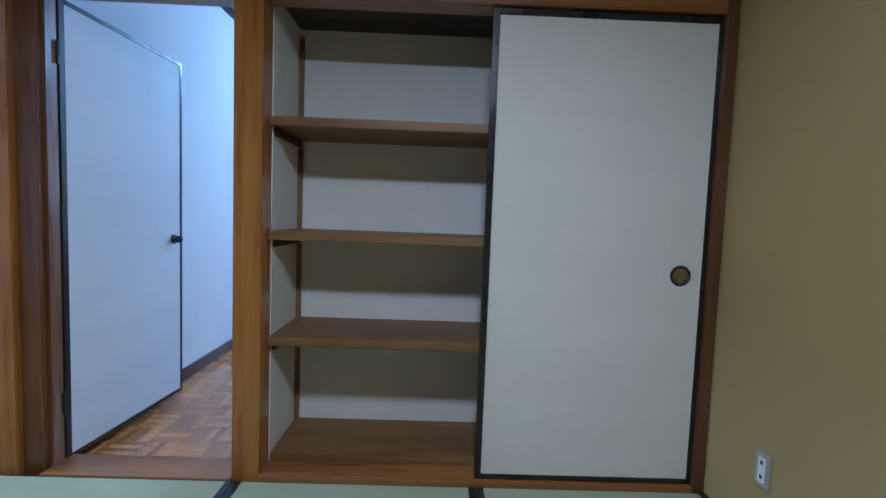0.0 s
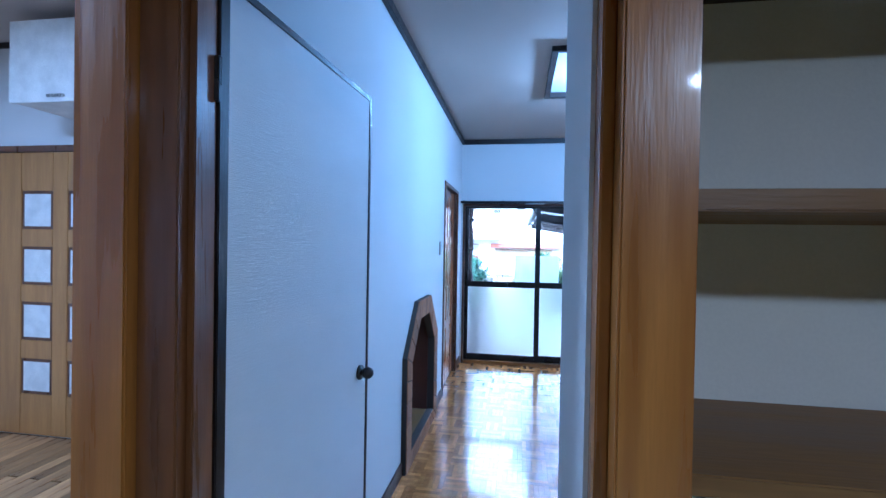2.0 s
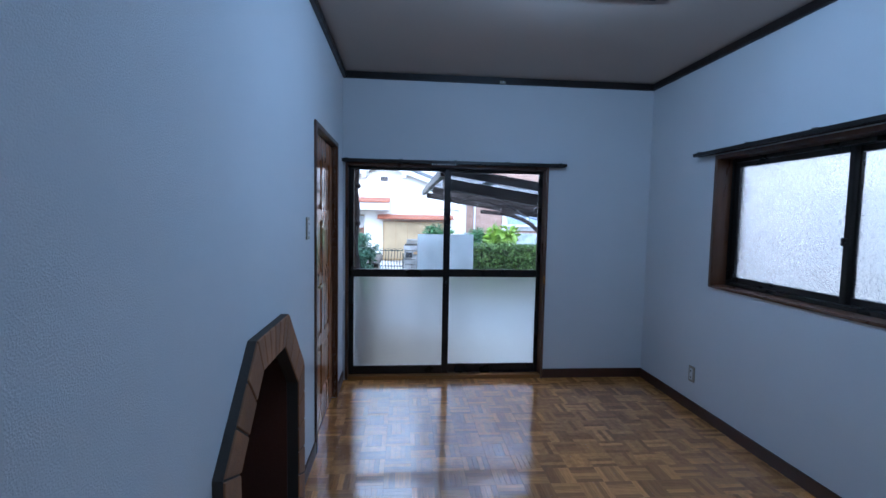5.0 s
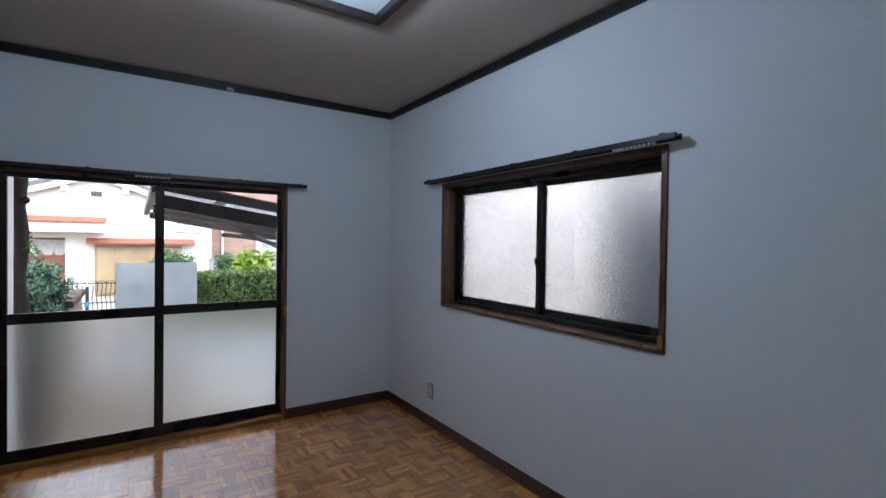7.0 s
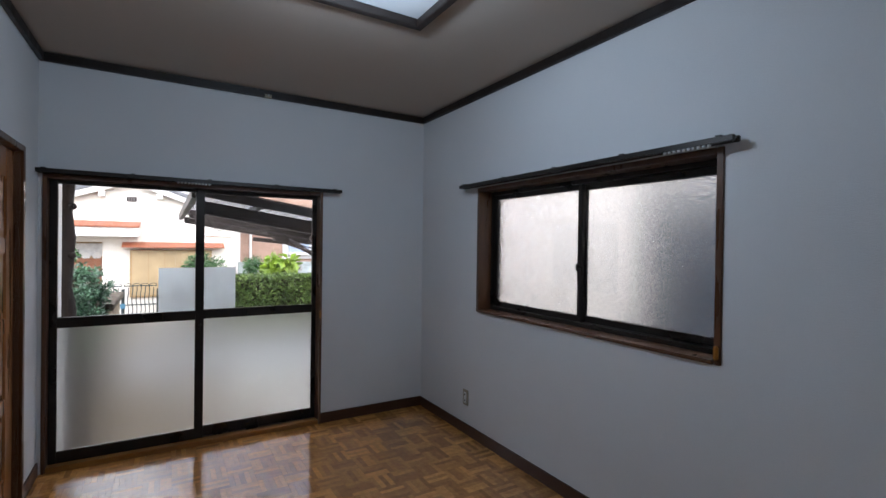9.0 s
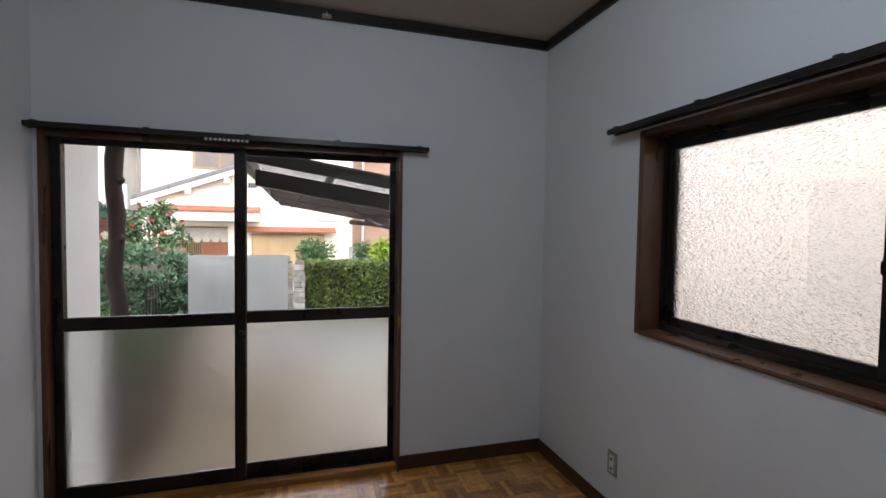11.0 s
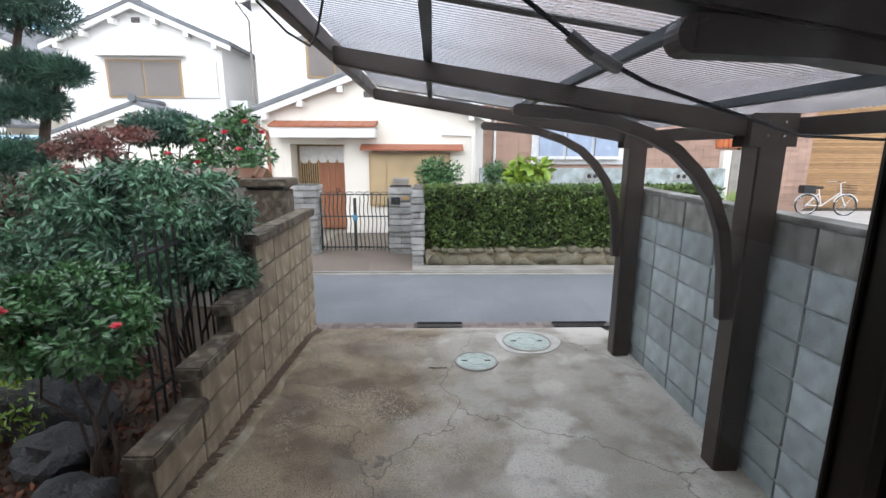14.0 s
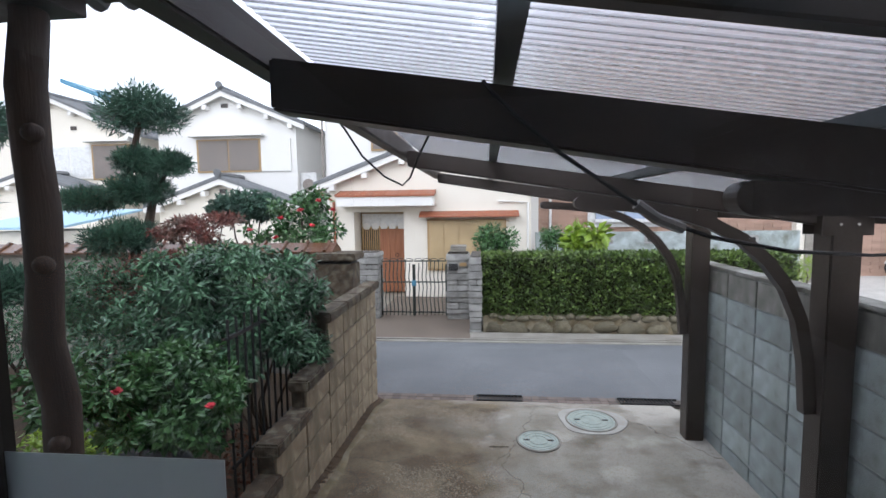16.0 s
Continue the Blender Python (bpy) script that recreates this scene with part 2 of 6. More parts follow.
def piece(name, me, parent, loc, rot=None, scale=None):
    ob = new(name, me)
    ob.matrix_basis = Matrix.LocRotScale(loc, rot, scale)
    return under(ob, parent)

# ---- the rooms ----
XL, XR, YN, YS, H = -1.58, 1.14, 6.64, 2.45, 2.643
W = 0.16
# north wall, with the opening of the sliding window
slab("wall_north", [(XL - 0.12, -1.56, YN, YN + W, 0, H), (0.204, XR + W, YN, YN + W, 0, H), (-1.56, 0.204, YN, YN + W, 1.90, H), (-1.56, 0.204, YN, YN + W, -0.05, 0.0)], M_PAPER, "white papered wall round the sliding window")
# east wall, with the opening of the side window
slab("wall_east", [(XR, XR + 0.2, YS - 0.1, 3.97, 0, H), (XR, XR + 0.2, 5.73, YN, 0, H), (XR, XR + 0.2, 3.97, 5.73, 0, 0.99), (XR, XR + 0.2, 3.97, 5.73, 1.885, H)], M_PAPER, "white papered wall round the frosted side window")
# west wall, with the brick niche and the panelled door
bm = bmesh.new()
for b in ((1.98, 3.93, 0, H), (3.93, 4.87, 1.0, H), (4.87, 5.40, 0, H), (5.40, 6.24, 1.96, H), (6.24, YN, 0, H)):
    bm_box(bm, XL - 0.12, XL, *b)
bm_prism(bm, [(3.93, 0.74), (3.93, 1.0), (4.18, 1.0)], "x", XL - 0.12, XL)
bm_prism(bm, [(4.87, 0.74), (4.62, 1.0), (4.87, 1.0)], "x", XL - 0.12, XL)
tagged(part("wall_west", bm, M_PAPER), "white papered wall with a brick niche", "wall", kind="structure")
slab("wall_south", [(-0.78, XR, 2.375, YS, 0, H), (-0.78, -0.661, 1.99, 2.374, 0, H)], M_PAPER, "white papered partition behind the closet")
slab("wall_over_door", [(XL - 0.19, XR + W, 1.90, 1.975, 2.07, H + 0.1)], M_PAPER, "white papered wall over the doorway")
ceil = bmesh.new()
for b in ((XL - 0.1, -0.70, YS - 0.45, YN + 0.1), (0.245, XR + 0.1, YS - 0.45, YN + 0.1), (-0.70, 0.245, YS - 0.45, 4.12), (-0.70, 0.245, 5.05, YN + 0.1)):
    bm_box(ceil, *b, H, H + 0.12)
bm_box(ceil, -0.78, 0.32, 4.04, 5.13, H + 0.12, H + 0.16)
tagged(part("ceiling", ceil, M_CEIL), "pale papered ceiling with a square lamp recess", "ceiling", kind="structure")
slab("ceiling_recess", [(-0.697, 0.242, 4.123, 5.047, H + 0.012, H + 0.03)], M_PAPER, "white board inside the lamp recess", "ceiling")
slab("subfloor", [(-1.75, XR + W, 1.99, YN, -0.12, -0.012)], M_JOINT, "dark floor bed under the parquet", "floor")
# dark cornice
cor = tagged(new("cornice", mesh_of("cornice", bm_box(bmesh.new(), XL, XR, YN - 0.028, YN, H - 0.058, H - 0.003, 0.005), M_DARK)), "dark brown wooden cornice under the ceiling", "trim", kind="structure")
for nm, a in (("cornice_east", (XR - 0.028, XR, YS, YN - 0.029)), ("cornice_west", (XL, XL + 0.028, 1.99, YN - 0.029)), ("cornice_south", (-0.75, XR - 0.029, YS, YS + 0.028))):
    tagged(box(nm, *a, H - 0.058, H - 0.003, M_DARK, bevel=0.005), "dark brown wooden cornice under the ceiling", "trim", kind="structure")
for nm, a in (("baseboard_north", (0.206, XR, YN - 0.012, YN)), ("baseboard_east", (XR - 0.012, XR, YS, YN - 0.013)), ("baseboard_west", (XL, XL + 0.012, 2.0, 3.87)), ("baseboard_west_mid", (XL, XL + 0.012, 4.93, 5.36)), ("baseboard_west_end", (XL, XL + 0.012, 6.28, YN - 0.013)), ("baseboard_south", (-0.768, XR - 0.013, YS, YS + 0.012)), ("baseboard_closet", (-0.792, -0.78, 2.0, YS + 0.012))):
    tagged(box(nm, *a, 0.0, 0.083, M_BASE, bevel=0.003), "brown wooden baseboard along the floor", "trim", kind="structure")
# hook on the cornice
hk = thing("cornice_hook", (-0.23, YN - 0.03, H - 0.05), "small pale metal hook fixed on the dark cornice", "hook")
box("plate", -0.255, -0.205, YN - 0.036, YN - 0.028, H - 0.062, H - 0.035, M_PLATE, hk)
part("hook", bm_tube(bmesh.new(), [(-0.23, YN - 0.036, H - 0.045), (-0.23, YN - 0.055, H - 0.05), (-0.23, YN - 0.055, H - 0.035)], 0.005), M_CHROME, hk)

# lamp recess and bulb
fr = thing("lamp_recess_frame", (-0.227, 4.585, H), "dark wooden frame round the square ceiling recess", "ceiling frame")
for a in ((-0.717, -0.675, 4.103, 5.067), (0.222, 0.264, 4.103, 5.067), (-0.675, 0.222, 4.103, 4.145), (-0.675, 0.222, 5.025, 5.067)):
    box("frame_bar", *a, H - 0.031, H + 0.011, M_DARK, fr, bevel=0.004)
lb = thing("ceiling_bulb", (-0.225, 4.57, H + 0.1), "bare round bulb glowing cold white in its socket", "lamp")
part("ceiling_rose", bm_cyl(bmesh.new(), pose(-0.225, 4.57, H - 0.015), 0.045, 0.026, 24), M_WHITE, lb)
part("socket", bm_cyl(bmesh.new(), pose(-0.225, 4.57, H - 0.125), 0.022, 0.11, 20), M_WHITE, lb)
bm = bmesh.new()
bmesh.ops.create_uvsphere(bm, u_segments=20, v_segments=12, radius=0.048, matrix=pose(-0.225, 4.57, H - 0.155))
g = part("bulb", bm, M_BULB, lb, "glowing bulb", smooth=True)
g.visible_shadow = False

# ---- the sliding window ----
win = thing("window_1", (-0.66, YN + 0.08, 0.0), "bronze aluminium sliding window, clear above and frosted below", "window", kind="structure")
for nm, a in (("jamb", (0.186, 0.2025, YN - 0.032, YN + 0.10, 0.0, 1.895)), ("jamb", (-1.558, -1.535, YN - 0.012, YN + 0.10, 0.0, 1.895))):
    box(nm, *a, M_TRIM, win, "reddish-brown wooden jamb", bevel=0.004)
box("head", -1.534, 0.185, YN - 0.012, YN + 0.10, 1.862, 1.895, M_TRIM, win, "reddish-brown wooden head", bevel=0.004)
box("threshold", -1.534, 0.185, YN - 0.016, YN + 0.044, 0.0, 0.036, M_LINTEL, win, "honey-brown wooden threshold", bevel=0.004)
box("track", -1.534, 0.185, YN + 0.045, YN + 0.17, 0.0, 0.03, M_ALU, win, bevel=0.004)
box("outer_frame", 0.189, 0.203, YN + 0.101, YN + 0.172, -0.02, 1.895, M_ALU, win, bevel=0.003)
for k in (0.118, 0.142, 0.164):
    box("guide_rib", 0.185, 0.1888, YN + k, YN + k + 0.005, 0.032, 1.849, M_ALU, win, bevel=0.001)
box("outer_frame", -1.558, -1.52, YN + 0.101, YN + 0.175, -0.02, 1.895, M_ALU, win, bevel=0.004)
box("outer_frame", -1.519, 0.185, YN + 0.101, YN + 0.172, 1.85, 1.895, M_ALU, win, bevel=0.004)


def sash(x0, x1, y, film, edge=0.042):
    """One sliding leaf: four frame bars, a middle rail, a clear pane above and a frosted one below."""
    leaf = part("sash", bm_box(bmesh.new(), x0, x0 + 0.042, y, y + 0.03, 0.031, 1.858, 0.003), M_ALU, win)
    box("stile", x1 - edge, x1, y, y + 0.03, 0.031, 1.858, M_ALU, leaf)
    box("top_rail", x0 + 0.042, x1 - edge, y + 0.001, y + 0.029, 1.836, 1.858, M_ALU, leaf)
    box("bottom_rail", x0 + 0.042, x1 - edge, y + 0.001, y + 0.029, 0.031, 0.106, M_ALU, leaf)
    box("middle_rail", x0 + 0.042, x1 - edge, y - 0.002, y + 0.031, 0.905, 0.972, M_ALU, leaf)
    a = box("clear_pane", x0 + 0.036, x1 - edge + 0.006, y + 0.012, y + 0.016, 0.966, 1.840, M_GLASS, leaf, bevel=0)
    b = box("frosted_pane", x0 + 0.036, x1 - edge + 0.006, y + 0.012, y + 0.016, 0.100, 0.91, M_FROST, leaf, "frosted pane", bevel=0)
    c = box("film", *film, y + 0.0165, y + 0.0175, 0.973, 1.286, M_FILM, leaf, "milky adhesive film", bevel=0)
    d = box("film", *film, y + 0.0165, y + 0.0175, 0.108, 0.904, M_FILM2, leaf, "milky adhesive film", bevel=0)
    for o in (a, b, c, d):
        o.visible_shadow = False
    return leaf


left_leaf = sash(-1.533, -0.650, YN + 0.05, (-0.936, -0.708), 0.057)
right_leaf = sash(-0.690, 0.184, YN + 0.086, (-0.648, -0.432), 0.034)
bm = bm_cyl(bmesh.new(), pose(-0.672, YN + 0.051, 0.86, 90), 0.014, 0.02, 14)
bm_box(bm, -0.684, -0.66, YN + 0.024, YN + 0.034, 0.82, 0.865, 0.004)
part("crescent_lock", bm, M_ALU, left_leaf, "dark crescent lock")


def curtain_rail(p0, p1, out, label):
    """A double curtain rail between two points, standing out from the wall along out."""
    p0, p1, out = Vector(p0), Vector(p1), Vector(out)
    r = thing("curtain_rail", (p0 + p1) / 2, label, "curtain rail")
    for k in (0.035, 0.075):
        bm = bmesh.new()
        a, b = p0 + out * k, p1 + out * k
        d = (b - a)
        ax = abs(d.x) > abs(d.y)
        h = 0.009
        lo = (min(a.x, b.x) - (0 if ax else h), max(a.x, b.x) + (0 if ax else h), min(a.y, b.y) - (h if ax else 0), max(a.y, b.y) + (h if ax else 0), a.z - 0.013, a.z + 0.013)
        bm_box(bm, *lo, 0.003)
        part("rail", bm, M_ALU, r)
    n = 5
    for i in range(n):
        q = p0 + (p1 - p0) * (0.03 + 0.94 * i / (n - 1))
        e = q + out * 0.085
        w = Vector((abs(out.y), abs(out.x), 0)) * 0.012
        box("bracket", min(q.x, e.x) - w.x, max(q.x, e.x) + w.x, min(q.y, e.y) - w.y, max(q.y, e.y) + w.y, q.z + 0.0135, q.z + 0.018, M_ALU, r, bevel=0)
    for i in range(10):
        q = p0 + (p1 - p0) * ((0.40 if abs(out.y) > 0 else 0.05) + 0.011 * i) + out * 0.075
        bm = bmesh.new()
        bmesh.ops.create_icosphere(bm, subdivisions=1, radius=0.009, matrix=Matrix.Translation(q - Vector((0, 0, 0.018))))
        part("runner", bm, M_WHITE, r, "white plastic runner")
    return r


curtain_rail((-1.60, YN, 1.902), (0.345, YN, 1.902), (0, -1, 0), "dark bronze double curtain rail over the sliding window")
curtain_rail((XR, 3.87, 1.925), (XR, 5.90, 1.925), (-1, 0, 0), "dark bronze double curtain rail over the side window")
th = thing("tieback_hook", (0.225, YN - 0.02, 0.9), "worn wooden curtain tieback peg on the jamb", "hook")
box("peg", 0.183, 0.201, YN - 0.035, YN - 0.0125, 0.86, 0.935, M_POST, th, bevel=0.006)

# ---- the side window ----
w2 = thing("window_2", (XR + 0.1, 4.85, 1.4), "wide sliding side window with pebbled frosted glass", "window", kind="structure")
for a in ((3.945, 3.975, 0.976, 1.91), (5.725, 5.755, 0.976, 1.91)):
    box("reveal", XR - 0.01, XR + 0.19, *a, M_TRIM, w2, "dark brown reveal", bevel=0.003)
box("sill", XR - 0.018, XR + 0.19, 3.976, 5.724, 0.976, 0.9935, M_TRIM, w2, "brown wooden sill", bevel=0.004)
box("head", XR - 0.01, XR + 0.19, 3.976, 5.724, 1.882, 1.91, M_TRIM, w2, "brown wooden head", bevel=0.003)
for a in ((3.977, 4.0, 0.994, 1.881), (5.70, 5.723, 0.994, 1.881), (4.0, 5.70, 0.994, 1.02), (4.0, 5.70, 1.855, 1.881)):
    box("outer_frame", XR + 0.10, XR + 0.185, *a, M_ALU, w2)
for y0, y1, x, f in ((4.83, 5.70, XR + 0.112, (4.87, 5.08)), (4.0, 4.87, XR + 0.148, (4.61, 4.83))):
    leaf = box("sash", x, x + 0.028, y0, y0 + 0.036, 1.021, 1.854, M_ALU, w2)
    box("stile", x, x + 0.028, y1 - 0.036, y1, 1.021, 1.854, M_ALU, leaf)
    box("bottom_rail", x + 0.001, x + 0.027, y0 + 0.036, y1 - 0.036, 1.021, 1.06, M_ALU, leaf)
    box("top_rail", x + 0.001, x + 0.027, y0 + 0.036, y1 - 0.036, 1.82, 1.854, M_ALU, leaf)
    p = box("pebbled_pane", x + 0.012, x + 0.016, y0 + 0.03, y1 - 0.03, 1.055, 1.825, M_PEBBLE, leaf, bevel=0)
    q = box("film", x + 0.0105, x + 0.0115, f[0], f[1], 1.21, 1.62, M_FILM2, leaf, "milky adhesive film", bevel=0)
    p.visible_shadow = q.visible_shadow = False
bm = bm_cyl(bmesh.new(), pose(XR + 0.112, 4.848, 1.36, 0, -90), 0.012, 0.018, 12)
bm_box(bm, XR + 0.086, XR + 0.096, 4.838, 4.858, 1.33, 1.375, 0.004)
part("crescent_lock", bm, M_ALU, w2, "dark crescent lock")
th = thing("tieback_hook", (XR - 0.012, 3.96, 1.02), "worn wooden curtain tieback peg under the rail", "hook")
box("peg", XR - 0.03, XR - 0.0105, 3.948, 3.968, 1.0, 1.06, M_POST, th, bevel=0.005)

# ---- sockets and switches ----
def wall_plate(name, p, out, w, h, label, category):
    t = thing(name, p, label, category)
    x, y, z = p
    if out == "x":
        s = -1 if x > 0 else 1
        a = sorted((x, x + s * 0.008))
        box("plate", *a, y - w / 2, y + w / 2, z - h / 2, z + h / 2, M_PLATE, t, bevel=0.002)
        b = sorted((x + s * 0.0085, x + s * 0.011))
        box("insert", *b, y - w * 0.24, y + w * 0.24, z - h * 0.36, z + h * 0.36, M_WHITE, t, bevel=0.001)
        for k in (-0.2, 0.2):
            c = sorted((x + s * 0.0112, x + s * 0.0125))
            box("slot", *c, y - w * 0.08, y + w * 0.08, z + k * h - 0.006, z + k * h + 0.006, M_BLACK, t, bevel=0)
    return t


wall_plate("wall_socket", (XR, 5.885, 0.285), "x", 0.07, 0.12, "ivory plastic wall socket above the baseboard", "socket")
wall_plate("light_switch", (XL, 5.16, 1.37), "x", 0.07, 0.12, "ivory plastic light switch beside the panelled door", "switch")
wall_plate("wall_socket", (1.16, 1.55, 0.325), "x", 0.07, 0.12, "ivory plastic socket on the ochre wall", "socket")

# ---- the panelled door in the west wall ----
dr = thing("door_1", (XL, 5.77, 0.0), "closed orange-brown wooden door with eight panels", "door", kind="structure")
for a in ((5.362, 5.40, 0, 1.99), (6.24, 6.278, 0, 1.99)):
    box("door_frame", XL - 0.12, XL + 0.014, *a, M_TRIM, dr, "dark brown frame", bevel=0.003)
box("door_frame", XL - 0.12, XL + 0.014, 5.40, 6.24, 1.956, 1.99, M_TRIM, dr, "dark brown frame", bevel=0.003)
DX0, DX1, DY0, DY1 = XL - 0.065, XL - 0.028, 5.404, 6.236
box("leaf", DX0, DX1 - 0.012, DY0, DY1, 0.012, 1.952, M_DOORW, dr, bevel=0)
cols = [DY0, DY0 + 0.13, DY0 + 0.375, DY0 + 0.457, DY0 + 0.702, DY1]
rows = [0.012, 0.22, 0.56, 0.64, 0.98, 1.06, 1.40, 1.48, 1.80, 1.952]
for i in (0, 2, 4):
    box("stile", DX1 - 0.0118, DX1, cols[i], cols[i + 1], 0.012, 1.952, M_DOORW, dr, bevel=0.004)
for j in range(0, 9, 2):
    for i in (1, 3):
        box("rail", DX1 - 0.0118, DX1 - 0.0006, cols[i] + 0.0005, cols[i + 1] - 0.0005, rows[j], rows[j + 1], M_DOORW, dr, bevel=0.004)
for j in (1, 3, 5, 7):
    for i in (1, 3):
        box("panel", DX1 - 0.0116, DX1 - 0.004, cols[i] + 0.03, cols[i + 1] - 0.03, rows[j] + 0.03, rows[j + 1] - 0.03, M_DOORW, dr, bevel=0.0035)
bm = bm_box(bmesh.new(), DX1, DX1 + 0.008, DY0 + 0.05, DY0 + 0.09, 0.90, 1.05, 0.003)
bm_cyl(bm, pose(DX1 + 0.008, DY0 + 0.07, 1.0, 0, 90), 0.009, 0.035, 12)
bm_box(bm, DX1 + 0.036, DX1 + 0.05, DY0 + 0.062, DY0 + 0.18, 0.99, 1.01, 0.005)
part("door_handle", bm, M_BRASS, dr, "aged brass lever handle")

# ---- the brick niche ----
def arch(y, z):
    c = 4.40
    return [(c - y, 0.0), (c - y, z[0]), (c - z[1], z[2]), (c + z[1], z[2]), (c + y, z[0]), (c + y, 0.0)]


fp = thing("fireplace_niche", (XL, 4.45, 0.0), "pointed brick-rimmed fireplace niche in the white wall", "fireplace")
outer = arch(0.52, (0.71, 0.215, 1.02))
inner = [(4.01, 0.09), (4.01, 0.655), (4.25, 0.895), (4.55, 0.895), (4.79, 0.655), (4.79, 0.09)]
bm = bmesh.new()
o2 = [Vector((XL + 0.03, *p)) for p in outer]
i2 = [Vector((XL + 0.03, *p)) for p in inner]
n = len(outer)
fo, fi = [bm.verts.new(v) for v in o2], [bm.verts.new(v) for v in i2]
bo, bi = [bm.verts.new(v - Vector((0.05, 0, 0))) for v in o2], [bm.verts.new(v - Vector((0.05, 0, 0))) for v in i2]
for i in range(n):
    j = (i + 1) % n
    bm.faces.new((fo[i], fo[j], fi[j], fi[i]))
    bm.faces.new((bo[j], bo[i], bi[i], bi[j]))
    bm.faces.new((fo[j], fo[i], bo[i], bo[j]))
    bm.faces.new((fi[i], fi[j], bi[j], bi[i]))
bmesh.ops.recalc_face_normals(bm, faces=bm.faces)
part("mortar_bed", bm, M_MORTAR, fp, "brown mortar rim")
bm = bmesh.new()
bm_box(bm, XL - 0.50, XL - 0.46, 3.90, 4.90, -0.01, 1.05)
part("back_lining", bm, M_NICHE, fp, "dark red-brown lining")
for a in ((3.935, 4.012, -0.01, 0.98), (4.788, 4.865, -0.01, 0.98), (4.0125, 4.7875, 0.89, 0.98)):
    box("lining", XL - 0.4595, XL - 0.021, *a, M_NICHE, fp, "dark red-brown lining", bevel=0)
box("hearth", XL - 0.46, XL - 0.0215, 4.012, 4.788, -0.01, 0.085, M_SHELF, fp, "brown hearth board", bevel=0)


def rim_bricks(pa, pb, qa, qb, count):
    """Bricks between the outer edge pa-pb and the inner edge qa-qb."""
    for k in range(count):
        a0, a1 = (k + 0.025) / count, (k + 0.975) / count
        quad = [Vector(pa).lerp(Vector(pb), a0), Vector(pa).lerp(Vector(pb), a1), Vector(qa).lerp(Vector(qb), a1), Vector(qa).lerp(Vector(qb), a0)]
        c = sum(quad, Vector((0, 0))) / 4
        quad = [c + (q - c) * 0.985 for q in quad]
        bm = bm_prism(bmesh.new(), [tuple(q) for q in quad], "x", XL + 0.026, XL + 0.036)
        bmesh.ops.bevel(bm, geom=list(bm.edges), offset=0.0025, segments=1, affect="EDGES")
        part("brick", bm, M_BRICK, fp)


rim_bricks(outer[0], outer[1], inner[0], inner[1], 5)
rim_bricks(outer[1], outer[2], inner[1], inner[2], 3)
rim_bricks(outer[2], outer[3], inner[2], inner[3], 6)
rim_bricks(outer[3], outer[4], inner[3], inner[4], 3)
rim_bricks(outer[4], outer[5], inner[4], inner[5], 5)
rim_bricks(outer[0], outer[5], inner[0], inner[5], 9)

# ---- doorway between the rooms and its door ----
dw = thing("doorway_frame", (-1.1, 1.93, 0), "honey-stained wooden posts and lintel of the doorway", "door frame", kind="structure")
box("post", -0.75, -0.64, 1.88, 1.988, 0.0, 2.07, M_POST, dw, bevel=0.004)
box("corner_post", -1.705, -1.592, 1.88, 1.975, 0.0, 2.07, M_POST, dw, bevel=0.004)
box("jamb", -1.5915, -1.508, 1.905, 1.985, 0.0, 1.925, M_JAMB, dw, bevel=0.003)
box("jamb_stop", -1.5078, -1.493, 1.93, 1.99, 0.0, 1.925, M_JAMB, dw, "dark door stop", bevel=0.002)
box("jamb", -0.772, -0.7505, 1.93, 2.03, 0.0, 1.925, M_POST, dw, bevel=0.003)
box("lintel", -1.5915, -0.7505, 1.885, 1.985, 1.925, 2.0, M_LINTEL, dw, bevel=0.004)
box("lintel", -0.6395, 1.11, 1.865, 1.985, 1.935, 2.0, M_LINTEL, dw, bevel=0.004)
box("picture_rail", -1.645, 1.159, 1.868, 1.9, 2.001, 2.07, M_LINTEL, dw, bevel=0.004)
# darker wood than the other posts: the shadow on it is in its colour
box("post", 1.11, 1.159, 1.865, 1.985, 0.0, 2.0, M_TRIM, dw, bevel=0.004)
box("sill", -1.5, -0.7505, 1.865, 2.03, -0.02, 0.056, M_LINTEL, dw, bevel=0.003)
box("sill", -0.6395, 1.11, 1.862, 1.985, -0.02, 0.075, M_LINTEL, dw, bevel=0.004)

dq = Matrix.Translation((-1.490, 1.992, 0.0)) @ Matrix.Rotation(-math.atan2(0.044, 0.80), 4, "Z")


def on_door(name, x0, x1, y0, y1, z0, z1, material, label="", bevel=0.002):
    bm = bm_box(bmesh.new(), x0, x1, y0, y1, z0, z1, bevel)
    bm.transform(dq)
    return part(name, bm, material, swing, label)


swing = thing("door_2", (-1.47, 2.0, 0.0), "white papered hinged door standing open, dark edged", "door", kind="structure")
on_door("leaf", -0.024, -0.001, 0.006, 0.812, 0.05, 1.928, M_DOORP)
for a in ((0.0, 0.030, 0.042, 1.944), (0.800, 0.818, 0.042, 1.944)):
    on_door("edge", -0.028, 0.002, a[0], a[1], a[2], a[3], M_DARK, "dark brown edge strip")
on_door("edge", -0.028, 0.002, 0.0302, 0.7998, 0.042, 0.062, M_DARK, "dark brown edge strip")
on_door("edge", -0.028, 0.002, 0.0302, 0.7998, 1.924, 1.944, M_DARK, "dark brown edge strip")
for z in (0.25, 1.68):
    on_door("hinge", -0.012, 0.008, -0.012, 0.0, z, z + 0.09, M_BLACK, "dark steel hinge")
bm = bm_cyl(bmesh.new(), pose(0.002, 0.735, 0.948, 0, 90), 0.026, 0.008, 24)
